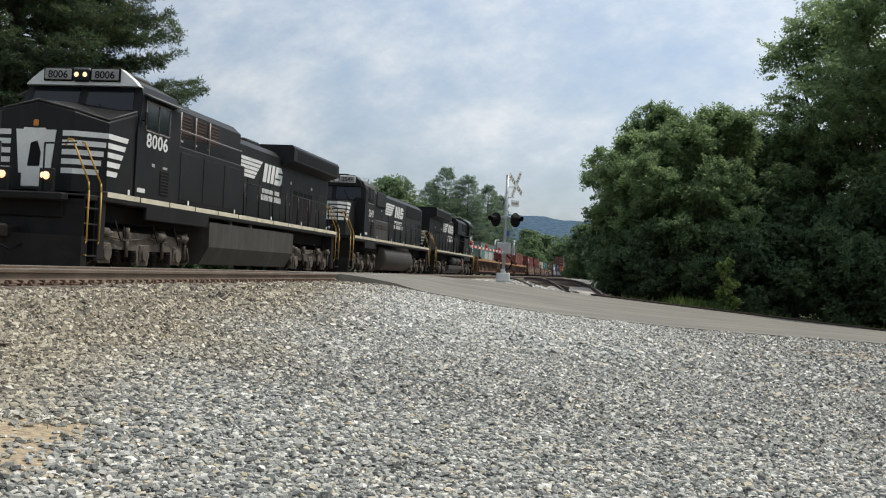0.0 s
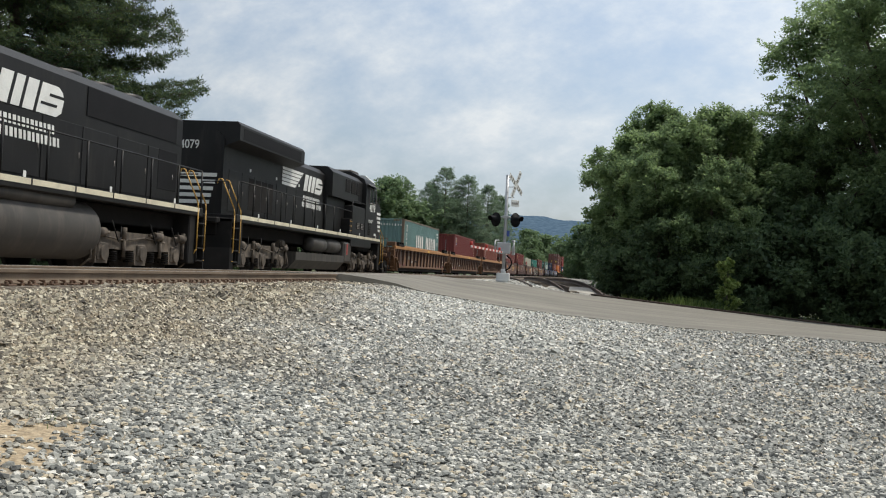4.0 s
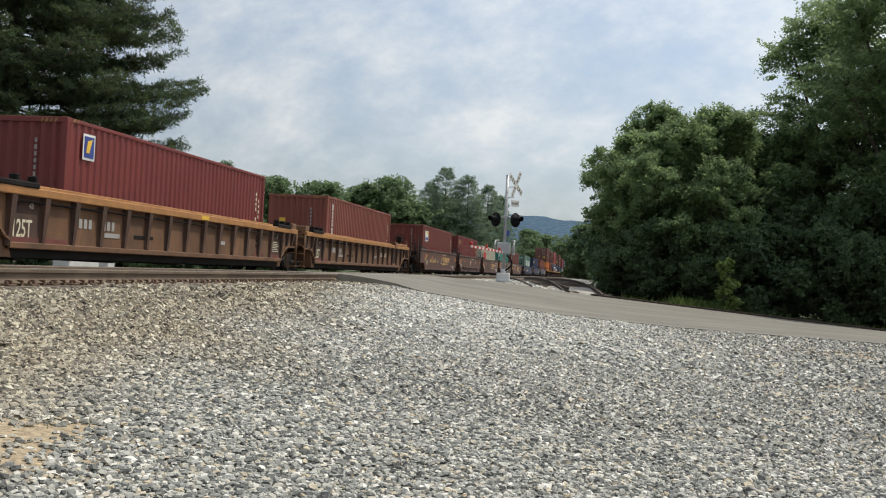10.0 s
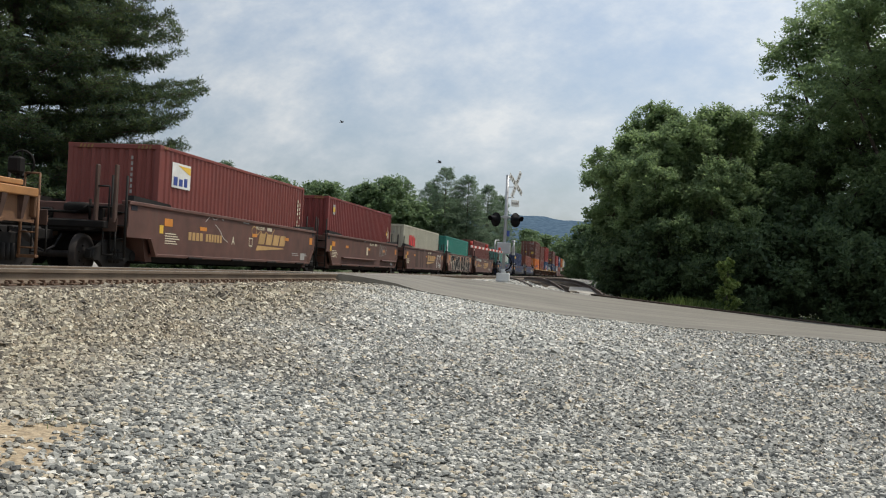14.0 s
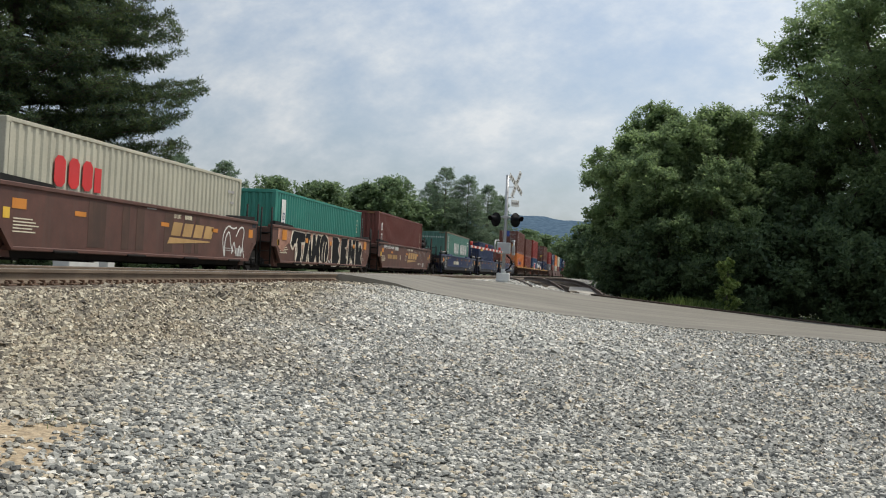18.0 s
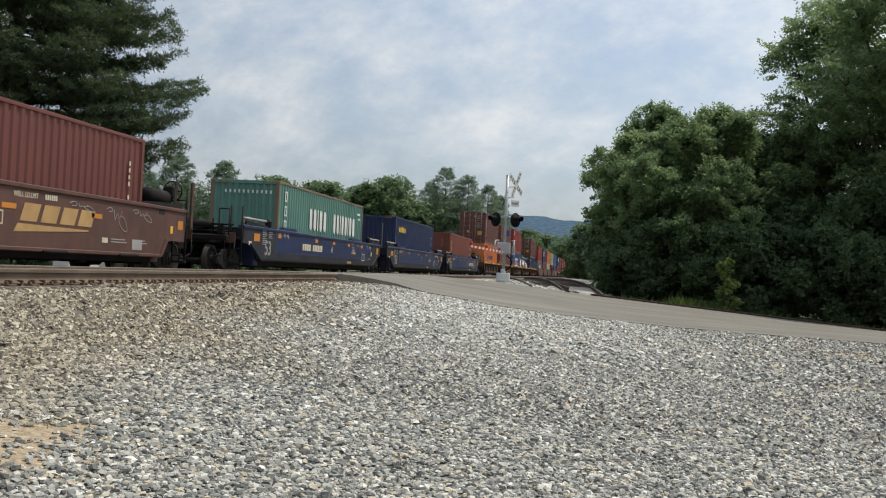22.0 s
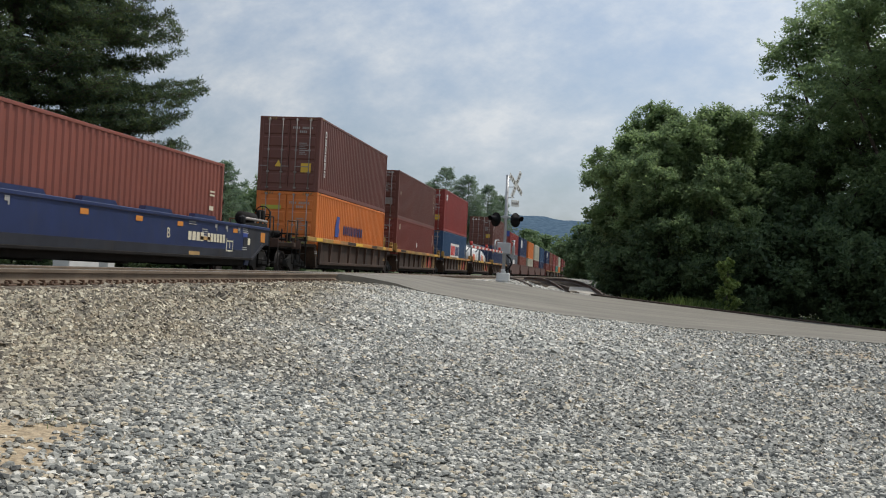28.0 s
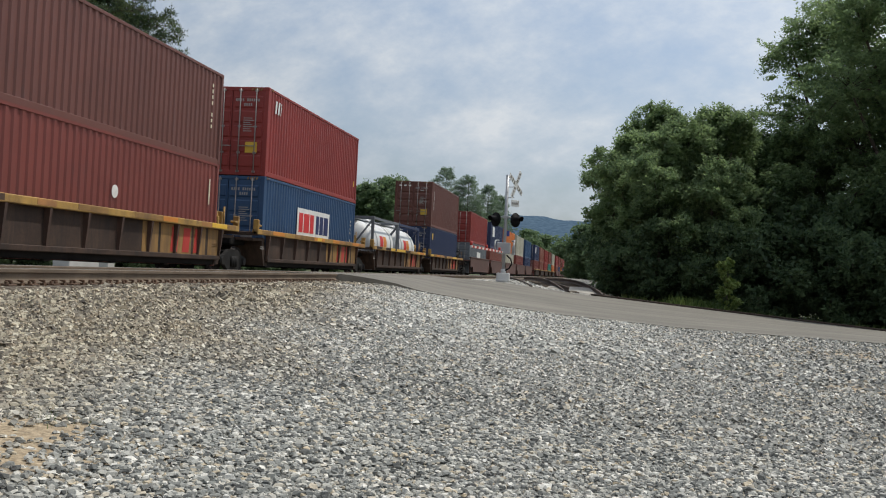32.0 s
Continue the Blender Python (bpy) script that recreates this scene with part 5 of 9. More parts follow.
def well_car(s0, kind, half, front=None, rear=None, pitch=15.75, first=False, last=False, detail=True, label="", group=""):
    """One unit of an articulated well car; half: half the side's length; first and last carry a coupler and an end truck."""
    K = {"ribbed": ("car_brown", "car_sill", 1.67, 0.54), "brown": ("car_freight_brown", "car_freight_brown", 1.73, 0.5), "blue": ("car_blue", "car_blue", 1.58, 0.53), "yellow": ("car_tan", "car_yellow", 1.5, 0.5)}
    body, sill, top, bot = K[kind]
    car = thing("well_car", label, "well car", group)
    hf, hr = front or half, rear or half
    ribbed = kind in ("ribbed", "yellow")
    cut = {"ribbed": 1.45, "yellow": 1.25, "brown": 0.8, "blue": 1.6}[kind]
    cf, cr = (1.95 if kind == "yellow" and first else cut), (1.95 if kind == "yellow" and last else 1.9 if kind == "ribbed" and last else cut)
    if kind == "brown":
        cf, cr = (1.4 if first else cut), (1.4 if last else cut)
    xs = 1.36 if ribbed else 1.46
    raise_z = 1.02 if kind != "yellow" else 1.2
    for s in (1, -1):
        g = Geo()
        x0, x1 = (xs - 0.03, xs) if s > 0 else (-xs, -xs + 0.03)
        arch = [(0.0, top - 0.13), (0.98, top - 0.13), (1.0, bot + 0.12), (1.0, bot)] if kind == "yellow" else [(0.0, raise_z), (0.5, raise_z), (0.72, raise_z - 0.1), (0.9, raise_z - 0.3), (1.0, bot + 0.12), (1.0, bot)] if ribbed else [(0.0, raise_z), (0.35, raise_z), (1.0, bot)]
        outer = [(0.0, 0.9), (0.78, 0.9), (1.0, bot)]
        fore, aft = (outer if kind == "brown" and first else arch), (outer if kind == "brown" and last else arch)
        g.prism([(-hf, top)] + [(-hf + cf * u, z) for u, z in fore] + [(hr - cr * u, z) for u, z in aft[::-1]] + [(hr, top)], "x", x0, x1)
        part("side_wall", g, body, car)
        # upper and lower chords
        g = Geo(); g.cbox(min(s * 1.3, s * 1.5), max(s * 1.3, s * 1.5), -hf, hr, top - (0.16 if ribbed else 0.09), top, 0.015)
        part("top_chord", g, sill, car)
        g = Geo(); g.cbox(min(s * 1.25, s * (xs + 0.06)), max(s * 1.25, s * (xs + 0.06)), -hf + cf, hr - cr, bot - 0.02, bot + (0.1 if ribbed else 0.06), 0.015)
        part("bottom_chord", g, body if kind != "blue" else "under", car)
        for e, h, cut in ((-1, hf, cf), (1, hr, cr)):
            # the edge of the wheel cut-out
            g = Geo()
            bend = (fore if e < 0 else aft)[1]
            pts = [(e * (h - cut * bend[0]), bend[1]), (e * (h - cut), bot)]
            q = [(pts[0][0], pts[0][1]), (pts[0][0] - e * 0.1, pts[0][1] + 0.02), (pts[1][0] - e * 0.1, pts[1][1]), (pts[1][0], pts[1][1])]
            if ribbed:
                g = Geo()
                for (u0, z0), (u1, z1) in zip(arch, arch[1:]):
                    q = [(e * (h - cut * u0), z0), (e * (h - cut * u1), z1), (e * (h - cut * u1 - 0.05), z1 + 0.03), (e * (h - cut * u0), z0 + 0.06)]
                    g.prism(q if e < 0 else q[::-1], "x", min(s * (xs - 0.02), s * (xs + 0.07)), max(s * (xs - 0.02), s * (xs + 0.07)))
            else:
                g.prism(q if e > 0 else q[::-1], "x", min(s * (xs - 0.02), s * (xs + 0.07)), max(s * (xs - 0.02), s * (xs + 0.07)))
            part("cutout_flange", g, body if kind != "blue" else "car_dust", car)
    if ribbed and detail:
        key = (kind, "stake")
        if key not in STAKE:
            g = Geo()
            h = top - 0.16 - bot
            k = 1.0 if kind == "ribbed" else 0.5
            vs = [(a, b * k, c) for a, b, c in [(xs, -0.07, bot + 0.02), (xs, 0.07, bot + 0.02), (xs + 0.05, 0.04, bot + 0.02), (xs + 0.05, -0.04, bot + 0.02), (xs, -0.11, bot + h), (xs, 0.11, bot + h), (xs + 0.13, 0.09, bot + h), (xs + 0.13, -0.09, bot + h)]]
            g.add(vs, [(0, 1, 2, 3), (4, 7, 6, 5), (0, 4, 5, 1), (1, 5, 6, 2), (2, 6, 7, 3), (3, 7, 4, 0)])
            STAKE[key] = g.mesh("stake", M["car_stake"])
        n = round((hf + hr - cf - cr) / (1.1 if kind == "ribbed" else 1.5))
        for s in (1, -1):
            for i in range(n + 1):
                y = -hf + cf + (hf + hr - cf - cr) * i / n
                o = part("stake", STAKE[key], None, car)
                o.matrix_basis = pose(0, y if s > 0 else y, 0, 0, 0, 0 if s > 0 else 180) if s > 0 else Matrix.Translation((0, y, 0)) @ Matrix.Rotation(math.pi, 4, "Z")
            for e, h in ((-1, hf), (1, hr)) if kind == "ribbed" else ():
                for d in (0.14, 0.4):
                    o = part("stake", STAKE[key], None, car)
                    m = Matrix.Translation((0, e * (h - d * cut * 1.4), 0)) @ Matrix.Rotation(0 if s > 0 else math.pi, 4, "Z")
                    k = (top - 0.16 - raise_z) / (top - 0.16 - bot)
                    o.matrix_basis = m @ Matrix.Translation((0, 0, top - 0.16)) @ Matrix.Diagonal((1, 1, k * 0.9, 1)) @ Matrix.Translation((0, 0, -(top - 0.16)))
        if kind == "ribbed":
            for s in (1, -1):
                g = Geo(); g.pipe([(s * (xs + 0.075), -hf + cut, top - 0.27), (s * (xs + 0.075), hr - cut, top - 0.27)], 0.022, 6); part("brake_pipe", g, "under", car)
                g = Geo(); g.cbox(min(s * 1.3, s * 1.36), max(s * 1.3, s * 1.36), -hf + 2.3, hr - 2.3, top, top + 0.07, 0.01); part("container_rail", g, sill, car)
    # well floor: cross bearers on a shallow pan
    g = Geo(); g.box(-1.3, 1.3, -hf + cut + 0.3, hr - cut - 0.3, 0.335, FLOOR - 0.003)
    for i in range(5):
        y = -hf + cut + 0.5 + (hf + hr - 2 * cut - 1.0) * i / 4
        g.cbox(-1.3, 1.3, y - 0.12, y + 0.12, 0.3, FLOOR, 0.01)
    for s in (1, -1):
        g.box(min(s * 1.262, s * 1.3), max(s * 1.262, s * 1.3), -hf + cf + 0.15, hr - cr - 0.15, 0.338, bot)
    part("well_floor", g, "under", car)
    for e, h in ((-1, hf), (1, hr)):
        mid = e * pitch / 2
        end = mid - e * 0.35 if not ((e < 0 and first) or (e > 0 and last)) else e * (pitch / 2 + 1.0)
        a = e * (h - (cf if e < 0 else cr) * 0.9)
        # bulkhead and end platform over the truck
        g = Geo(); g.prism([(a - e * 0.35, 0.36), (a, 0.36), (a + e * 0.25, 1.0), (a + e * 0.25, top - 0.25), (a + e * 0.1, top - 0.25)][::1 if e < 0 else -1], "x", -1.33, 1.33)
        part("bulkhead", g, body, car)
        g = Geo(); g.cbox(-0.75, 0.75, min(a, end), max(a, end), 0.98, 1.24, 0.03)
        part("centre_sill", g, "under", car)
        g = Geo(); g.cbox(-1.34, 1.34, min(a, e * h), max(a, e * h), top - 0.36, top - 0.27, 0.02)
        part("end_platform", g, body if kind != "blue" else "car_dust", car)
        if detail:
            g = Geo(); g.cbox(-1.48, 1.48, min(e * h - e * 0.06, e * h), max(e * h - e * 0.06, e * h), raise_z + 0.1, top - 0.08, 0.02)
            part("end_sill", g, body if kind != "blue" else "car_dust", car)
            for s in (1, -1):
                if kind == "yellow" and not ((e < 0 and first) or (e > 0 and last)):
                    g = Geo(); g.cbox(min(s * 1.32, s * 1.5), max(s * 1.32, s * 1.5), min(e * h, e * (h - 0.1)), max(e * h, e * (h - 0.1)), top - 0.02, top + 0.3, 0.02); g.cbox(min(s * 1.32, s * 1.5), max(s * 1.32, s * 1.5), min(e * (h - 0.1), e * (h - 0.32)), max(e * (h - 0.1), e * (h - 0.32)), top + 0.08, top + 0.15, 0.02)
                    part("hand_hold", g, "car_yellow", car)
                    continue
                g = Geo()
                y = e * h + e * 0.08
                for z in (0.55, 0.85, 1.15, 1.45):
                    g.pipe([(s * 1.1, y, z), (s * 1.45, y, z)], 0.016, 5)
                reach = top + 0.55 if kind != "ribbed" else top - 0.12
                g.pipe([(s * 1.45, y, 0.35), (s * 1.45, y, reach)], 0.03, 6); g.pipe([(s * 1.1, y, 0.35), (s * 1.1, y, reach)], 0.03, 6); g.cbox(min(s * 1.08, s * 1.48), max(s * 1.08, s * 1.48), y - 0.06, y + 0.06, 0.36, 0.42, 0.01)
                part("ladder", g, "frame_black" if kind != "ribbed" else "car_brown", car)
                # container guide on the side sill near the ends
                if kind == "yellow":
                    continue
                if kind == "ribbed" and e > 0 and last:
                    for k in range(4):
                        slab("deck_plank", car, min(s * 1.02, s * 1.46), max(s * 1.02, s * 1.46), 6.68 + 0.77 * k, 7.43 + 0.77 * k, top + 0.02, top + 0.11 + 0.012 * (k % 2), "car_sill", 0.015)
                    g = Geo(); g.cbox(min(s * 1.28, s * 1.53), max(s * 1.28, s * 1.53), 6.2, 6.5, top - 0.2, top + 0.16, 0.03); g.cbox(min(s * 1.24, s * 1.54), max(s * 1.24, s * 1.54), 6.12, 6.62, top + 0.1, top + 0.17, 0.02)
                    part("corner_fitting", g, "car_brown", car)
                    continue
                if kind == "ribbed":
                    # tan blocks of the end deck and the dark fittings behind them
                    g = Geo(); g.cbox(min(s * 1.0, s * 1.44), max(s * 1.0, s * 1.44), min(e * (h - 0.45), e * h), max(e * (h - 0.45), e * h), top - 0.02, top + 0.2, 0.02)
                    part("deck_block", g, "car_brown", car)
                    g = Geo(); g.cbox(min(s * 1.2, s * 1.52), max(s * 1.2, s * 1.52), min(e * (h - 2.2), e * (h - 0.8)), max(e * (h - 2.2), e * (h - 0.8)), top - 0.01, top + 0.1, 0.02)
                    for dd in (0.9, 1.5, 2.1):
                        g.cbox(min(s * 1.32, s * 1.5), max(s * 1.32, s * 1.5), e * (h - dd) - 0.05, e * (h - dd) + 0.05, top + 0.08, top + 0.22, 0.02)
                    part("corner_fitting", g, "under", car)
                    continue
                g = Geo(); g.prism([(e * (h - 2.3), top - 0.02), (e * (h - 2.2), top + 0.06), (e * (h - 0.25), top + 0.13), (e * (h - 0.2), top - 0.02)][::1 if e > 0 else -1], "x", min(s * 1.30, s * 1.47), max(s * 1.30, s * 1.47))
                part("container_guide", g, "frame_black" if kind in ("blue", "brown") else sill, car)
                if kind == "blue":
                    g = Geo(); g.cyl((s * 1.42, e * (h - 2.35), top + 0.1), (s * 1.42, e * (h - 2.35), top + 0.1 + 0.001), 0.1, 10); g.cbox(min(s * 1.33, s * 1.5), max(s * 1.33, s * 1.5), e * (h - 2.4) - 0.16, e * (h - 2.4) + 0.16, top - 0.01, top + 0.28, 0.07)
                    part("guide_block", g, "black_mark", car)
                if kind == "blue":
                    g = Geo(); g.pipe([(s * 1.4, e * (h - 2.2), top + 0.2), (s * 1.4, e * (h - 0.1), top + 0.2)], 0.045, 7); g.cyl((s * 1.4, e * (h - 0.2), top), (s * 1.4, e * (h - 0.2), top + 0.2), 0.03, 6); g.cyl((s * 1.4, e * (h - 1.2), top), (s * 1.4, e * (h - 1.2), top + 0.2), 0.03, 6)
                    part("end_rail", g, "galv_dull", car)
        if (e < 0 and first) or (e > 0 and last):
            freight_truck(car, e * (pitch / 2 + 0.05), detail)
            coupler(car, e * (pitch / 2 + 1.0), e)
            g = Geo(); g.cbox(-1.3, 1.3, min(e * (pitch / 2 + 0.82), e * (pitch / 2 + 1.05)), max(e * (pitch / 2 + 0.82), e * (pitch / 2 + 1.05)), 1.06, 1.22, 0.02)
            part("end_beam", g, body if kind not in ("blue", "brown") else "under", car)
            if detail:
                w = e * (pitch / 2 + 0.75)
                g = Geo()
                if e > 0:
                    g.lathe([(0.26, -0.015), (0.28, 0.0), (0.26, 0.015), (0.24, 0.0)], "y", (0.85, w, top + 0.5), 18)
                    for q in range(4):
                        t = q * math.pi / 2
                        g.cyl((0.85, w, top + 0.5), (0.85 + 0.25 * math.cos(t), w, top + 0.5 + 0.25 * math.sin(t)), 0.014, 5)
                    g.cyl((0.85, w - e * 0.1, 1.2), (0.85, w - e * 0.1, top + 0.55), 0.04, 6); g.cbox(0.72, 0.98, min(w - e * 0.3, w - e * 0.06), max(w - e * 0.3, w - e * 0.06), top + 0.3, top + 0.62, 0.04)
                    part("brake_wheel", g, "under", car)
                if e > 0 and kind != "ribbed":
                    g = Geo(); q = e * (h - 0.75); g.lathe([(0.0, -0.62), (0.12, -0.6), (0.2, -0.5), (0.2, 0.5), (0.12, 0.6), (0.0, 0.62)], "y", (0.95, q, top + 0.26), 16); g.cbox(0.8, 1.1, q - 0.45, q - 0.35, top - 0.3, top + 0.1, 0.01); g.cbox(0.8, 1.1, q + 0.35, q + 0.45, top - 0.3, top + 0.1, 0.01)
                    part("air_reservoir", g, "under", car, "dark brake air drum")
                # brake rigging and pipes on the end platform
                q = w - e * 0.35
                g = Geo(); g.pipe([(-1.2, q, 1.42), (0.3, q, 1.42), (0.55, q, 1.55), (1.25, q, 1.55)], 0.03, 6); g.pipe([(-1.0, q - e * 0.2, 1.34), (1.2, q - e * 0.2, 1.34)], 0.04, 6); part("brake_pipe", g, "under", car)
                g = Geo(); g.lathe([(0.0, -0.3), (0.1, -0.28), (0.13, -0.2), (0.13, 0.2), (0.1, 0.28), (0.0, 0.3)], "x", (0.25, q - e * 0.1, 1.52), 12); part("brake_cylinder", g, "under", car)
                g = Geo(); g.cbox(0.75, 0.93, min(q, q - e * 0.14), max(q, q - e * 0.14), 1.26, 1.52, 0.02); g.cbox(-0.6, -0.35, min(q, q - e * 0.2), max(q, q - e * 0.2), 1.26, 1.5, 0.03); g.cyl((0.62, q, 1.26), (0.62, q, 1.72), 0.03, 6); part("brake_valve", g, "under", car)
                g = Geo(); g.cbox(1.12, 1.46, min(w, w - e * 0.03), max(w, w - e * 0.03), 1.0, 1.3, 0.01); part("sign_plate", g, "car_stake", car, "dark brown plate on the car end")
                g = Geo(); g.pipe([(1.44, w, 1.0), (1.44, w, 0.48), (1.14, w, 0.48), (1.14, w, 1.0)], 0.018, 6); part("step_iron", g, "frame_black", car)
                for sx in (1.4, 0.95) if kind == "brown" else ():
                    g = Geo(); g.cbox(sx - 0.03, sx + 0.03, w - 0.07, w + 0.07, 1.2, top + 0.75, 0.015); part("post", g, "car_stake", car)
                for sx in (-1.25, 1.25):
                    g = Geo(); g.pipe([(sx, w, 1.2), (sx, w, 2.0), (sx * 0.75, w, 2.0), (sx * 0.75, w, 1.2)], 0.022, 6)
                    part("grab_rail", g, "car_brown" if kind in ("ribbed", "yellow") else "frame_black", car)
        elif e > 0:
            freight_truck(car, mid, detail)
            slab("articulation", car, -0.32, 0.32, min(end, mid) - 0.05, max(end, mid) + 0.3, 0.98, 1.3, "under", 0.05)
    RIDERS.append((car, s0, RAIL))
    return car


def group_a():
    gname = "ribbed brown well cars"
    lab = "rust-brown ribbed well car carrying one container"
    for i, s in enumerate((-51.0, -31.35, -11.55)):
        c = well_car(s, "ribbed", 8.35, front=9.65 if i else 9.5, rear=10.2 if i == 2 else 9.0, pitch=19.75, first=i == 0, last=i == 2, label=lab, group=gname)
        if i:
            write_side(c, "125T", -8.1, 0.74, 0.34, 1.368, "sill_white", 0.006, 0.68, label="white stencilled weight class")
            write_side(c, "48", -7.55, 1.28, 0.11, 1.368, "sill_white")
        slab("end_panel", c, 1.358, 1.363, -8.15 if i else -8.0, -7.1, 0.55, 1.5, "car_stake", 0.001, "dark red-brown end panel")
        slab("end_panel", c, 1.358, 1.363, 6.6, 7.5, 0.55, 1.5, "car_stake", 0.001)
        panel_marks(c, [(-8.1, -7.15, 0.55, 0.74, "faded_red"), (-6.95, -6.1, 0.55, 0.74, "faded_red"), (4.9, 5.9, 0.55, 0.74, "faded_red"), (-8.0, -7.7, 0.585, 0.61, "sill_white"), (-4.6, -3.9, 0.85, 0.95, "grey_mark"), (-3.2, -2.2, 0.88, 0.96, "under"), (6.3, 7.45, 0.55, 0.74, "faded_red"), (2.0, 2.5, 0.92, 1.02, "grey_mark")], 1.365)
        if i == 2:
            # reporting marks as outlined bars, a weight patch and red patches at the foot
            for k in range(8):
                if k != 4:
                    g = Geo(); a = 3.4 + 0.175 * k
                    for y0, y1, z0, z1 in ((a, a + 0.03, 1.02, 1.2), (a + 0.1, a + 0.13, 1.02, 1.2), (a + 0.03, a + 0.1, 1.17, 1.2), (a + 0.03, a + 0.1, 1.02, 1.05)):
                        g.box(1.366, 1.37, y0, y1, z0, z1)
                    part("marking", g, "sill_white", c)
            write_side(c, "53", 6.44, 0.76, 0.34, 1.368, "black_mark", 0.006, label="dark stencilled figures")
            panel_marks(c, [(7.1, 7.55, 0.6, 0.76, "faded_red"), (7.2, 7.45, 0.68, 0.7, "sill_white"), (6.6, 6.85, 0.66, 0.68, "sill_white"), (6.14, 6.3, 0.8, 1.2, "hazard"), (7.2, 7.36, 1.05, 1.17, "hazard")], 1.37)
        else:
            panel_marks(c, [(0.4, 0.9, 1.54, 1.64, "yellow_mark")], 1.502)
            write_side(c, "53", 5.05, 0.95, 0.36, 1.368, "black_mark", 0.006, label="dark stencilled figures")
            write_side(c, "53", 7.1, 1.3, 0.11, 1.37, "sill_white")
            data_block(c, 6.72, 1.14, 6, 0.6, 1.37, "sill_white")
        panel_marks(c, [(-5.9 + 0.2 * k, -5.77 + 0.2 * k, 1.0, 1.2, "grey_mark") for k in range(9) if k != 4], 1.365)


def reflectors(c, top, half, x, ys):
    panel_marks(c, [(y, y + 0.34, top - 0.36, top - 0.24, "orange_mark") for y in ys], x)


def data_block(c, y, z, rows, w, x, colour="grey_mark"):
    for i in range(rows):
        slab("marking", c, x, x + 0.004, y, y + w * (0.75 + 0.25 * ((i * 7) % 3) / 2), z - 0.06 * i, z - 0.06 * i + 0.024, colour, 0.001)


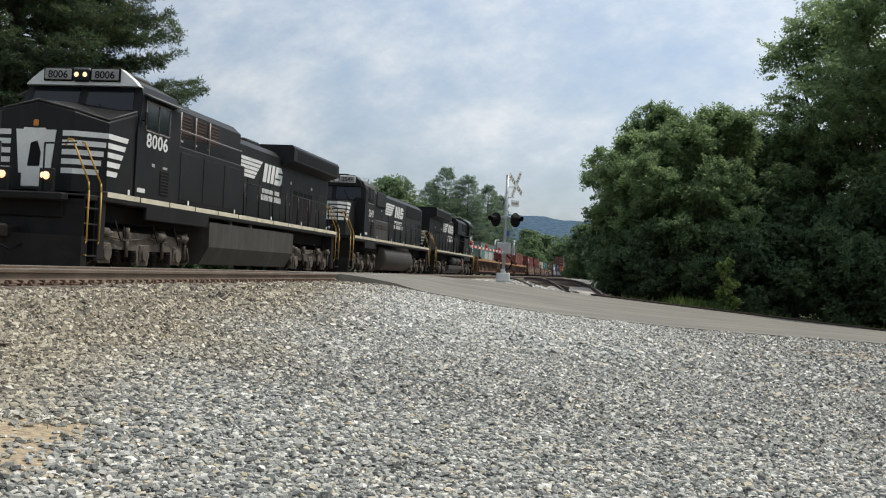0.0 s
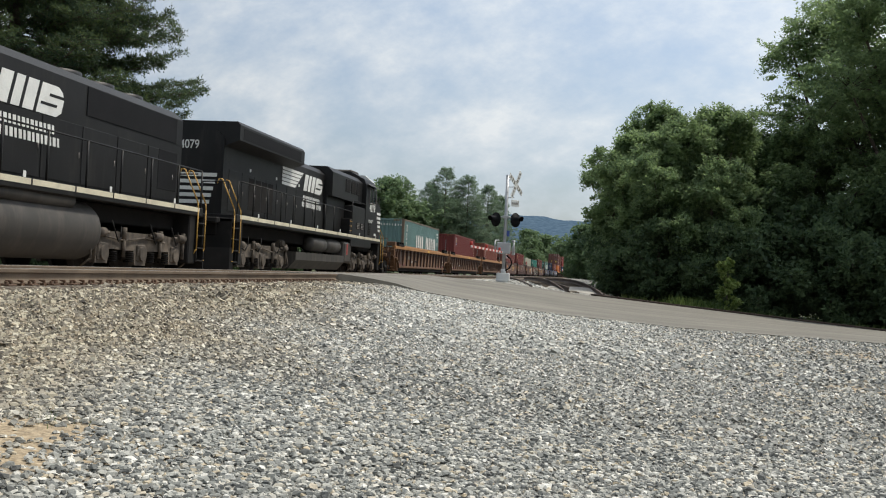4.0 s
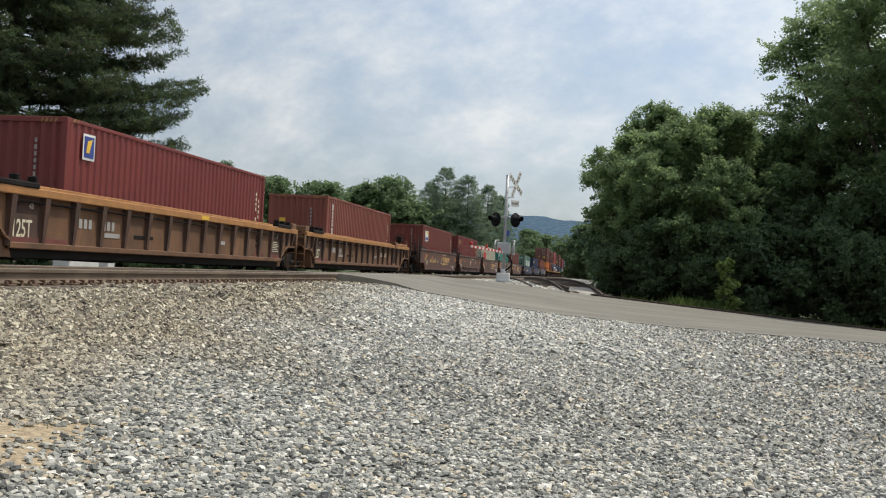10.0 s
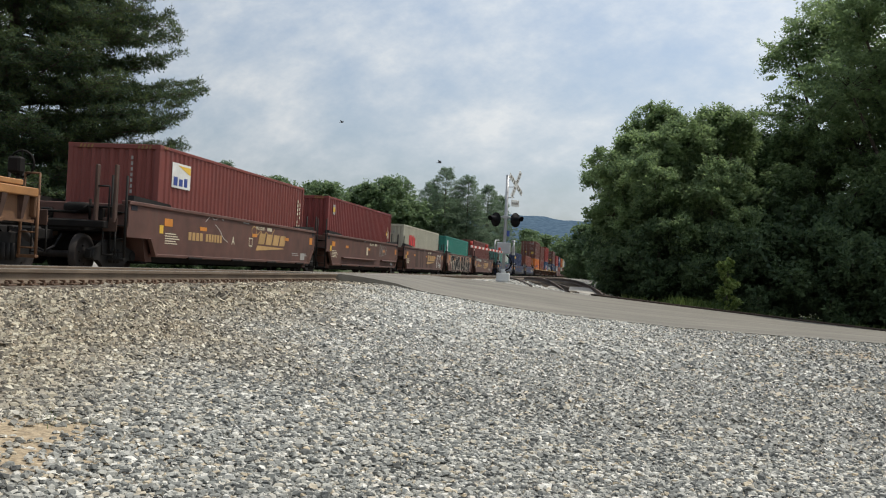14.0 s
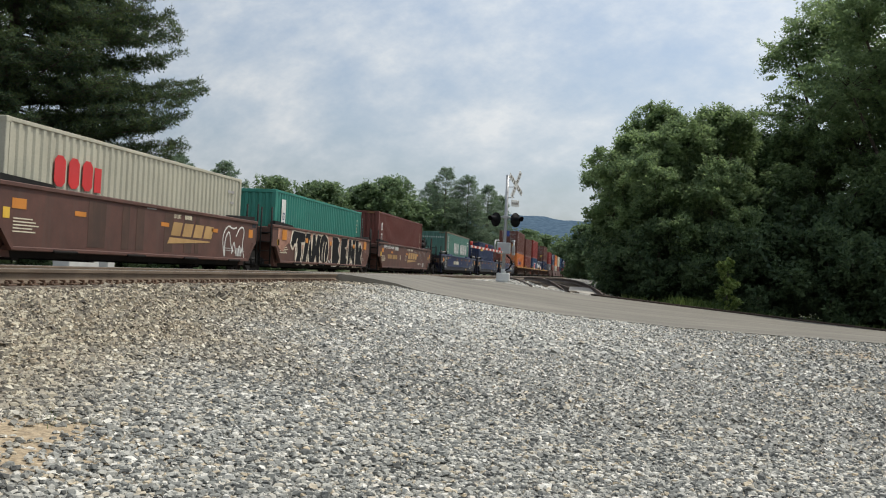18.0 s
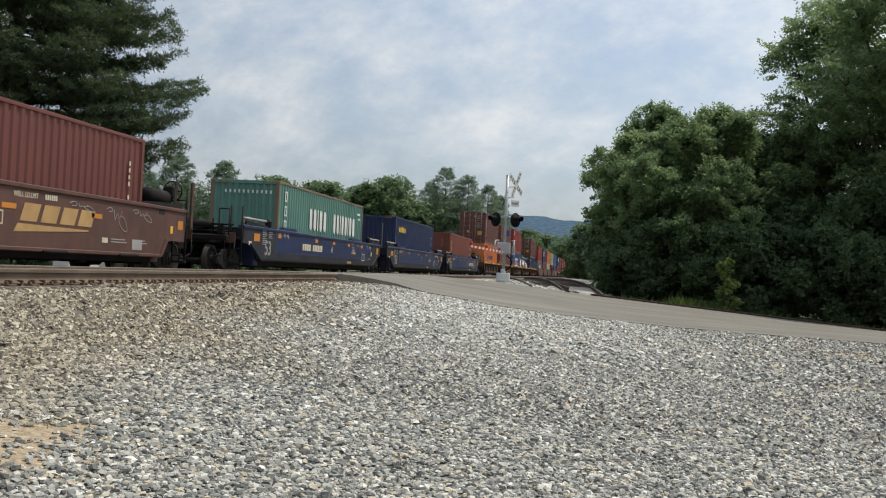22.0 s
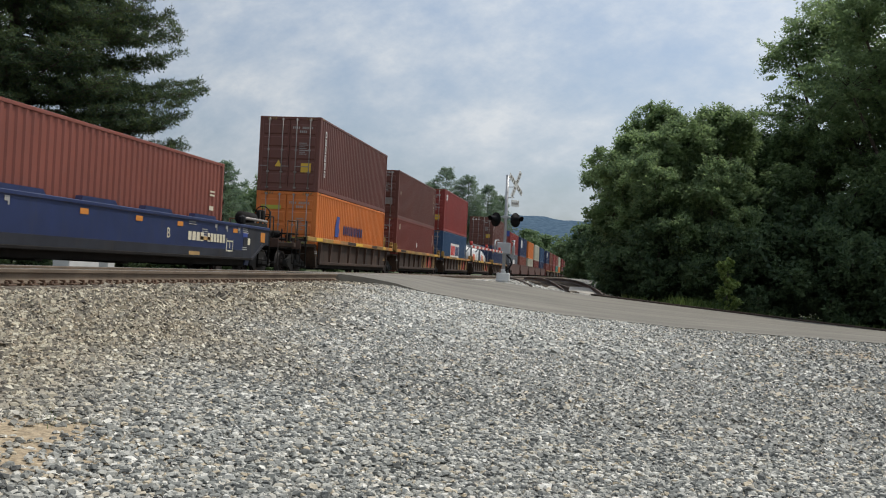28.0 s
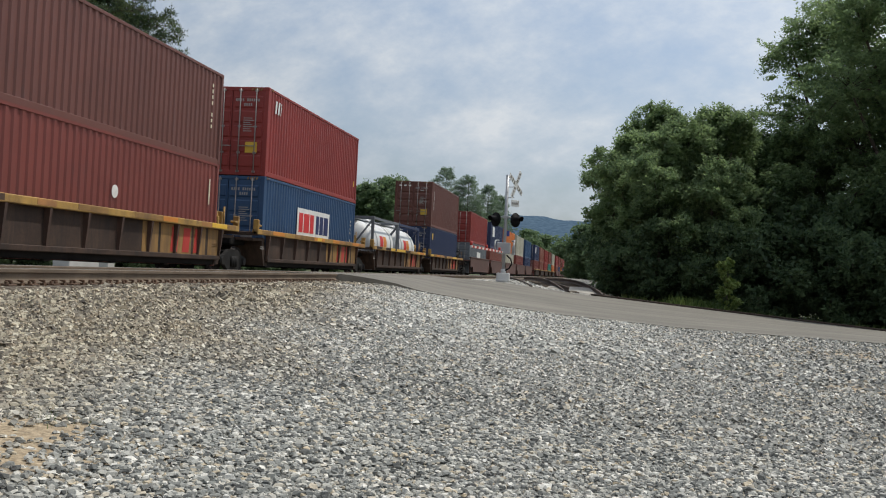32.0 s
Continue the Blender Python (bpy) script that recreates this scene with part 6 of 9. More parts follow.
def group_b():
    gname = "brown smooth-sided well cars"
    for i, s in enumerate((10.47, 26.05, 41.75, 57.2, 73.05)):
        lab = "dull brown smooth-sided well car, weathered, with one container"
        if i == 2:
            lab = "dull brown smooth-sided well car with patches and white graffiti"
        if i == 3:
            lab = "brown well car covered by large black and white graffiti"
        if i == 4:
            lab = "dull brown smooth-sided well car with scrawled white writing"
        c = well_car(s, "brown", 6.95, front=8.1 if i == 0 else 7.0, rear=8.1 if i == 4 else 6.95, pitch=15.7, first=i == 0, last=i == 4, label=lab, group=gname)
        x = 1.462
        if i != 3:
            panel_marks(c, [(y, y + 0.45, 1.24, 1.34, "orange_mark") for y in (-3.95, 0.1, 3.3)], x)
        f = -8.0 if i == 0 else -6.9
        panel_marks(c, [(-6.16, -5.7, 1.25, 1.44, "orange_mark"), (-6.43, -6.22, 1.06, 1.26, "yellow_mark")] + [(7.65, 7.95, 1.2, 1.42, "orange_mark"), (7.22, 7.36, 1.08, 1.26, "yellow_mark"), (3.8, 4.05, 0.74, 0.85, "sill_white")] * (i == 4) + [(6.25, 6.6, 1.2, 1.45, "orange_mark")] * (i < 4) if i != 3 else [(-6.43, -6.22, 1.06, 1.26, "yellow_mark")], x)
        data_block(c, -6.1, 1.06, 5, 0.85, x, "sill_white")
        data_block(c, 4.2, 0.82, 2, 0.85, x); data_block(c, 5.25, 0.83, 2, 0.8, x)
        if i in (0, 4):
            # reporting marks and number as bars
            panel_marks(c, [(-4.69 + 0.25 * k, -4.5 + 0.25 * k, 0.96, 1.17, "tan_mark") for k in range(4)] + [(-3.53 + 0.2 * k, -3.38 + 0.2 * k, 0.96, 1.17, "tan_mark") for k in range(6)], x)
            write_side(c, "A" if i == 0 else "B", -1.58, 0.95, 0.24, x, "sill_white", 0.004)
            g = Geo(); g.box(x, x + 0.004, -0.14, -0.11, 0.94, 1.2); g.box(x, x + 0.004, 0.13, 0.16, 0.94, 1.2); g.box(x, x + 0.004, -0.11, 0.13, 1.17, 1.2); g.box(x, x + 0.004, -0.11, 0.13, 0.94, 0.97); part("marking", g, "sill_white", c)
        panel_marks(c, [(-0.15, 0.15, 1.02, 1.38, "sill_white")] if i == 1 else [], x)
        if i in (0, 2, 4):
            for k in range(4):
                g = Geo(); y = 0.68 + 0.69 * k
                g.prism([(y, 1.04), (y + 0.56, 1.04), (y + 0.7, 1.38), (y + 0.14, 1.38)], "x", x, x + 0.006)
                part("marking", g, "tan_mark", c)
            g = Geo(); g.prism([(0.5, 0.83), (3.2, 0.94), (3.2, 0.97), (0.62, 0.99)], "x", x, x + 0.006)
            part("marking", g, "tan_mark", c)
        for k in range(4):
            slab("lading_step", c, 1.46, 1.56, -4.8 + 3.1 * k, -3.9 + 3.1 * k, 0.46, 0.52, "under", 0.02)
        write_side(c, "WELL LD LMT", 0.45, 1.48, 0.105, x, "sill_white", 0.002, 0.9)
        panel_marks(c, [(1.5 + 0.075 * k, 1.555 + 0.075 * k, 1.48, 1.585, "sill_white") for k in range(6)] + [ (-0.7, -0.2, 1.61, 1.66, "grey_mark"), (5.2, 5.7, 0.62, 0.86, "grey_mark")] if i != 3 else [], x)
        for yy in (f + 0.05, 6.55) if i != 3 else ():
            slab("data_plate", c, x - 0.001, x + 0.004, yy, yy + 0.3, 1.52, 1.68, "car_dust", 0.001)
        if i == 1:
            for a, b in ((-4.6, 1.6), (2.9, 6.3)):
                g = Geo(); g.prism([(1.46, 0.86), (1.56, 0.84), (1.57, 0.81), (1.46, 0.78)], "y", a, b); part("side_ledge", g, "car_freight_brown", c)
            loops = []
            for k in range(5):
                a = 2.7 + 0.34 * k
                loops.append([(a + 0.17 * math.cos(q * 0.7 + k) * (1.1 - 0.04 * q), 1.3 + (0.3 - 0.03 * k) * math.sin(q * 0.7 + k * 1.3)) for q in range(12)])
            scrawl(c, x + 0.004, loops, 0.02, "grey_mark")
        if i == 2:
            for y, w in ((-3.4, 0.75), (-1.9, 0.35), (-1.2, 0.4), (0.3, 0.5), (1.5, 0.5), (2.2, 0.25)):
                slab("paint_patch", c, x, x + 0.003, y, y + w, 0.62, 1.6, "car_stake", 0.001)
            scrawl(c, x + 0.004, [[(4.3, 0.62), (4.1, 1.15), (4.5, 1.5), (4.9, 1.4), (5.2, 1.45)], [(4.35, 0.62), (4.32, 1.1), (4.65, 1.38), (4.8, 0.9), (5.0, 0.75)], [(4.9, 0.7), (5.05, 1.1), (5.2, 0.7)], [(5.2, 1.2), (5.5, 1.5), (5.9, 1.45), (5.7, 0.9), (5.9, 0.65)], [(5.4, 0.65), (5.5, 1.0), (5.65, 0.65), (5.75, 0.95), (5.9, 0.6)]], 0.045, "white_paint")
        if i == 3:
            big_graffiti(c, x + 0.003)
        if i == 4:
            write_side(c, "HAPPY BIRTHDAY", -5.72, 1.46, 0.2, x + 0.004, "white_paint", 0.006, 1.14, label="white sprayed greeting")
            panel_marks(c, [(-2.95 + 0.17 * k, -2.83 + 0.17 * k, 1.42, 1.62, "white_paint") for k in range(5)], x + 0.004)
            for a, b, drop in ((2.4, 1.52, 0.16), (3.92, 1.5, 0.5), (5.16, 1.54, 0.26)):
                scrawl(c, x + 0.004, [[(a, b - 0.03), (a + 0.2, b + 0.03), (a + 0.32, b - 0.06), (a + 0.1, b - 0.08)], [(a + 0.35, b - 0.02), (a + 0.4, b - drop * 0.6), (a + 0.5, b - 0.05), (a + 0.6, b - drop * 0.5), (a + 0.72, b - 0.03)], [(a + 0.68, b - drop * 0.3), (a + 0.85, b - drop * 0.35), (a + 1.05, b - drop), (a + 0.75, b - drop * 0.9), (a + 0.55, b - drop * 0.45)]], 0.016, "grey_mark")
        if i == 0:
            scrawl(c, x + 0.004, [[(-3.6, 1.5), (-3.2, 1.7), (-3.0, 1.55), (-2.6, 1.68), (-2.3, 1.6)], [(-2.9, 1.45), (-2.5, 1.3), (-2.3, 1.1), (-1.9, 1.0)]], 0.014, "white_paint")
            scrawl(c, x + 0.004, [[(0.2, 1.2), (0.0, 1.5), (0.4, 1.6), (0.5, 1.25), (0.9, 1.5), (1.1, 1.2), (1.4, 1.5), (1.7, 1.2), (2.2, 1.55)]], 0.03, "tan_mark")


def scrawl(parent, x, strokes, w, material):
    """Sprayed strokes, flat on the side at x; points are (y, z)."""
    g = Geo()
    for st in strokes:
        for _ in range(2 if len(st) > 2 else 0):
            st = [st[0]] + [q for a, b in zip(st, st[1:]) for q in ((a[0] * 0.75 + b[0] * 0.25, a[1] * 0.75 + b[1] * 0.25), (a[0] * 0.25 + b[0] * 0.75, a[1] * 0.25 + b[1] * 0.75))] + [st[-1]]
        for i, (a, b) in enumerate(zip(st, st[1:])):
            d = Vector((b[0] - a[0], b[1] - a[1])); 
            if d.length < 1e-4:
                continue
            n = Vector((-d.y, d.x)).normalized() * w / 2; e = d.normalized() * w * 0.3
            q = [(a[0] - n.x - e.x, a[1] - n.y - e.y), (b[0] - n.x + e.x, b[1] - n.y + e.y), (b[0] + n.x + e.x, b[1] + n.y + e.y), (a[0] + n.x - e.x, a[1] + n.y - e.y)]
            g.prism(q, "x", x, x + 0.003 + 0.0004 * (i % 3))
    return part("graffiti", g, material, parent, "sprayed strokes")


def big_graffiti(c, x):
    """Two words of tall sprayed shapes: black bodies, white edges, a tan cloud behind; no readable letters."""
    cloud = Geo(); n = 44
    pts = [(-6.4 + 12.6 * i / n, 1.64) for i in range(n + 1)] + [(6.2 - 12.6 * i / n, 1.08 + 0.16 * math.sin(i * 0.7) + 0.08 * math.sin(i * 1.9)) for i in range(n + 1)]
    cloud.prism(pts, "x", x, x + 0.003)
    part("graffiti", cloud, "pink_brown", c, "pale pinkish sprayed ground of the graffiti")
    for y in (-6.0, -3.3, 0.0, 3.75, 5.75):
        slab("marking", c, x + 0.018, x + 0.022, y, y + (0.5 if y < -5 or y > 5 else 0.32), 1.26, 1.42 if -5 < y < 5 else 1.6, "orange_mark", 0.001, "orange reflector")
    # (start, width, outline in shares of width and height)
    shapes = ((-4.05, 1.75, ((0, 0.58), (0.06, 0.88), (0.14, 1.0), (0.98, 0.97), (0.96, 0.7), (0.7, 0.66), (0.74, 0.3), (0.66, 0.0), (0.36, 0.0), (0.46, 0.34), (0.42, 0.62), (0.2, 0.6), (0.12, 0.45))),
              (-2.6, 1.25, ((0, 0.02), (0.26, 0.98), (0.7, 1.0), (1.0, 0.0), (0.68, 0.03), (0.6, 0.3), (0.42, 0.3), (0.34, 0.0))),
              (-1.5, 1.25, ((0.02, 0), (0.1, 0.98), (0.36, 1.0), (0.46, 0.56), (0.6, 1.0), (0.98, 0.95), (0.84, 0.5), (0.9, 0.04), (0.62, 0.0), (0.5, 0.3), (0.3, 0.02))),
              (-0.4, 1.3, ((0.08, 0.12), (0.0, 0.62), (0.16, 0.96), (0.5, 1.04), (0.88, 0.9), (1.0, 0.5), (0.86, 0.1), (0.5, 0.0))),
              (1.75, 0.95, ((0.04, 0), (0.0, 1.0), (0.62, 1.0), (0.94, 0.82), (0.74, 0.56), (1.0, 0.26), (0.74, 0.0))),
              (2.75, 0.9, ((0.02, 0), (0.08, 1.0), (1.0, 1.02), (0.9, 0.72), (0.56, 0.66), (0.86, 0.56), (0.8, 0.3), (0.98, 0.22), (0.96, 0.0))),
              (3.7, 0.95, ((0.0, 0), (0.12, 1.0), (0.42, 1.0), (0.56, 0.52), (0.66, 1.0), (1.0, 1.0), (0.98, 0.0), (0.7, 0.0), (0.66, 0.4), (0.5, 0.1), (0.34, 0.42), (0.3, 0.0))),
              (4.7, 0.95, ((0.06, 0), (0.0, 1.0), (0.44, 1.0), (0.5, 0.5), (0.66, 0.94), (1.0, 0.62), (0.84, 0.3), (1.04, 0.0))))
    for k, (y, w, pts) in enumerate(shapes):
        at = lambda v: -4.95 + (v + 4.05) * 0.98 if k < 4 else 0.42 + (v - 1.75) * 1.3
        body = [(at(y + a * w * 0.97), 0.53 + b * 1.08) for a, b in pts]
        scrawl(c, x + 0.005, [body + body[:1]], 0.2, "spray_cream")
        g = Geo(); g.prism(body[::-1], "x", x + 0.012, x + 0.014)
        part("graffiti", g, "black_mark", c, "black sprayed shape with cream edges")
    for y in (-4.45, -2.9, -1.0, -0.65):
        scrawl(c, x + 0.015, [[(y + 0.02, 0.62), (y - 0.03, 0.9), (y + 0.06, 1.2), (y + 0.16, 1.36)]], 0.06, "spray_cream")
    scrawl(c, x + 0.006, [[(-5.05, 1.2), (-4.9, 1.5), (-4.7, 1.2), (-4.85, 1.1)], [(-0.1, 0.56), (0.05, 0.7), (0.15, 0.55), (0.3, 0.72)]], 0.03, "white_paint")


def group_c():
    gname = "blue smooth-sided well cars"
    for i, s in enumerate((95.4, 115.15, 134.95)):
        lab = "dark blue well car with grey dusty ends and orange reflectors"
        c = well_car(s, "blue", 8.95, front=10.0 if i == 0 else 9.2, rear=9.6 if i == 2 else 8.9, pitch=19.75, first=i == 0, last=i == 2, label=lab, group=gname)
        x = 1.462
        f = -10.0 if i == 0 else -9.2
        r = 9.6 if i == 2 else 8.9
        # primer-grey ends and the dusty lower band
        cut = 1.6
        for a, b, e in ((f, f + 3.1, 1), (r, r - 2.3, -1)):
            g = Geo(); q = [(a + e * 0.01, 1.03), (a + e * 0.01, 1.57), (b, 1.57), (b, 0.54), (a + e * cut, 0.54), (a + e * cut * 0.36, 1.03)]
            g.prism(q if e > 0 else q[::-1], "x", x - 0.001, x + 0.004)
            part("end_panel", g, "car_dust", c, "grey dusty end panel")
        slab("dust_band", c, x - 0.001, x + 0.004, f + 3.1, r - 2.3, 0.56, 0.8, "car_dust", 0.001, "grey road-dust band")
        x += 0.005
        write_side(c, "53", f + 2.0, 0.72, 0.46, x, "grey_mark", 0.01, label="large worn figures")
        data_block(c, f + 1.75, 1.46, 8, 0.42, x)
        for y in (r - 4.6, r - 3.8, r - 2.8, f + 3.4, f + 3.9, f + 4.25):
            g = Geo(); g.prism([(y, 1.47), (y + 0.16, 1.47), (y + 0.16, 1.3), (y + 0.11, 1.3), (y + 0.11, 1.37), (y, 1.37)], "x", x, x + 0.004); part("marking", g, "grey_mark", c)
        g = Geo(); y = r - 3.7
        for q in ((y, y + 0.04, 0.74, 1.12), (y + 0.5, y + 0.54, 0.74, 1.08), (y, y + 0.54, 0.74, 0.78), (y, y + 0.54, 1.02, 1.06), (y + 0.25, y + 0.29, 0.84, 1.06)):
            g.box(x, x + 0.004, *q)
        part("marking", g, "sill_white", c)
        panel_marks(c, [(r - 2.4, r - 2.0, 1.2, 1.32, "blue_mark"), (r - 1.95, r - 1.75, 0.98, 1.18, "sill_white"), (r - 5.6, r - 4.9, 1.0, 1.1, "tan_mark"), (r - 6.3, r - 5.6, 0.56, 0.68, "tan_mark")], x)
        data_block(c, r - 2.4, 1.44, 4, 0.5, x); data_block(c, r - 5.5, 1.28, 5, 0.5, x); data_block(c, r - 2.4, 0.88, 2, 0.5, x)
        panel_marks(c, [(f + 0.95, f + 1.5, 1.12, 1.36, "orange_mark"), (f + 0.5, f + 0.75, 0.98, 1.1, "sill_white"), (r - 0.8, r - 0.4, 1.1, 1.4, "orange_mark")], x)
        reflectors(c, 1.66, 8.9, x, (f + 3.3, -2.3, 0.2, 2.6, 4.9) if i == 0 else (f + 3.3, -2.3, 0.2, 2.5, 6.4) if i == 2 else (f + 3.3, -3.4, -0.4, 2.2, 5.6))
        data_block(c, f + 2.35, 1.5, 5, 0.4, x)
        data_block(c, -0.6, 1.5, 1, 1.6, x); data_block(c, 3.2, 1.44, 2, 0.6, x)
        base = -3.9 if i != 2 else 3.2
        if i != 1:
            # reporting marks and number as bars
            for k in range(4):
                panel_marks(c, [(base + 0.27 * k, base + 0.21 + 0.27 * k, 0.97, 1.2, "sill_white")], x)
            for k in range(6):
                panel_marks(c, [(base + 1.3 + 0.22 * k, base + 1.47 + 0.22 * k, 0.97, 1.2, "sill_white")], x)
        else:
            write_side(c, "C", 0.6, 0.98, 0.26, x, "sill_white")
        write_side(c, "AB"[i // 2], (0.0 if i == 0 else 1.9), 0.98, 0.26, x, "sill_white") if i != 1 else None
        for k in range(4 if i == 2 else 2):
            g = Geo(); y = -5.2 + 2.9 * k if i == 2 else -6.2 + 9.5 * k
            g.prism([(y, 1.5), (y + 0.1, 1.68), (y + 1.5, 1.68), (y + 1.7, 1.5)], "x", 1.3, 1.46)
            part("container_guide", g, "car_blue", c)


def group_d():
    gname = "yellow-topped double-stack well cars"
    for i, s in enumerate((156.8, 172.2, 188.3, 204.4, 220.6)):
        c = well_car(s, "yellow", 7.2, front=8.0 if i == 0 else 7.25, rear=8.0 if i == 4 else 7.2, pitch=15.95, first=i == 0, last=i == 4, label="grimy brown ribbed well car with a yellow top sill", group=gname)
        x = 1.362
        for a, b in ((1.2, 2.05), (2.2, 3.05), (3.2, 4.05), (4.2, 5.0), (5.2, 5.95)):
            if i:
                slab("side_panel", c, x - 0.001, x + 0.004, a - 0.02, b, 0.56, 1.33, "panel_ochre", 0.001, "worn ochre side panel")
        if i:
            for k in range(3):
                g = Geo(); a = 2.75 + 0.72 * k; g.prism([(a, 0.64), (a + 0.42, 0.64), (a + 0.5, 1.27), (a + 0.08, 1.27)], "x", x + 0.005, x + 0.009); part("marking", g, "red_mark", c, "faded red mark")
        rs = random.Random(40 + i)
        y = -6.9
        while y < 6.6:
            w = rs.uniform(0.35, 1.5)
            col = rs.choice(("panel_ochre", "orange_mark", "car_sill", "car_tan", "yellow_mark", None, None))
            if col:
                slab("sill_patch", c, 1.498, 1.504, y, min(y + w, 6.9), 1.37, 1.49, col, 0.001, "worn patch on the sill")
            y += w + 0.02
        if i < 4:
            g = Geo(); g.lathe([(0.0, -0.34), (0.14, -0.32), (0.2, -0.22), (0.2, 0.22), (0.14, 0.32), (0.0, 0.34)], "y", (0.75, 6.75, 1.78), 14); g.cbox(0.55, 1.1, 6.5, 6.62, 1.2, 1.75, 0.02); g.cbox(0.6, 1.05, 6.9, 7.02, 1.2, 1.9, 0.02); g.cyl((1.1, 6.95, 1.2), (1.1, 6.95, 2.05), 0.03, 6); g.cyl((0.9, 7.02, 1.75), (0.9, 7.12, 1.75), 0.16, 14)
            part("brake_gear", g, "car_yellow", c, "dusty tan brake gear on the car end")
        data_block(c, -6.6, 0.95, 2, 0.4, x); data_block(c, 5.5, 0.9, 2, 0.5, x, "tan_mark")


group_a()
group_b()
group_c()
group_d()
FAR_KINDS = ["brown"] * 5 + ["yellow"] * 5 + ["brown"] * 5
FAR_S = [240.6 + 15.75 * i for i in range(5)] + [325.4 + 15.75 * i for i in range(5)] + [410.0 + 15.75 * i for i in range(4)]
for i, s in enumerate(FAR_S):
    well_car(s, FAR_KINDS[i], 7.0, pitch=15.75, first=i % 5 == 0, last=i % 5 == 4, detail=False, label="weathered well car far back in the train", group="distant well cars")


# ---- locomotives ----
def ring_loft(g, rings, smooth=False):
    """A closed skin through rings of equal count, capped at both ends."""
    n = len(rings[0])
    vs = [p for r in rings for p in r]
    fs = [(i * n + j, i * n + (j + 1) % n, (i + 1) * n + (j + 1) % n, (i + 1) * n + j) for i in range(len(rings) - 1) for j in range(n)]
    fs += [tuple(range(n))[::-1], tuple(range((len(rings) - 1) * n, len(rings) * n))]
    return g.add(vs, fs, smooth)


def side_text(parent, text, s, y_mid, z, height, x, material, bold=0.004, width=0.85, name="lettering", label="", spaced=1.0):
    """Letters on a side wall, s = 1 for the side at +x, -1 for the other; y_mid is their middle."""
    me = lettering(text, height, material, name, bold, width, spaced)
    xs = [v.co.x for v in me.vertices]
    w = (max(xs) + min(xs)) / 2
    o = part(name, me, None, parent, label)
    o.matrix_basis = Matrix.Translation((s * x, y_mid, z)) @ Matrix.Rotation(radians(90 * s), 4, "Z") @ Matrix.Translation((-w, 0, 0))
    return o


def front_text(parent, text, x_mid, y, z, height, material, width=0.85, tilt=0):
    me = lettering(text, height, material, "lettering", 0.003, width)
    xs = [v.co.x for v in me.vertices]
    o = part("lettering", me, None, parent)
    o.matrix_basis = Matrix.Translation((x_mid, y, z)) @ Matrix.Rotation(radians(tilt), 4, "X") @ Matrix.Translation((-(max(xs) + min(xs)) / 2, 0, 0))
    return o


def side_poly(parent, name, pts, s, x, d, material, label=""):
    g = Geo()
    a, b = (x, x + d) if s > 0 else (-x - d, -x)
    g.prism(pts, "x", a, b)
    return part(name, g, material, parent, label)


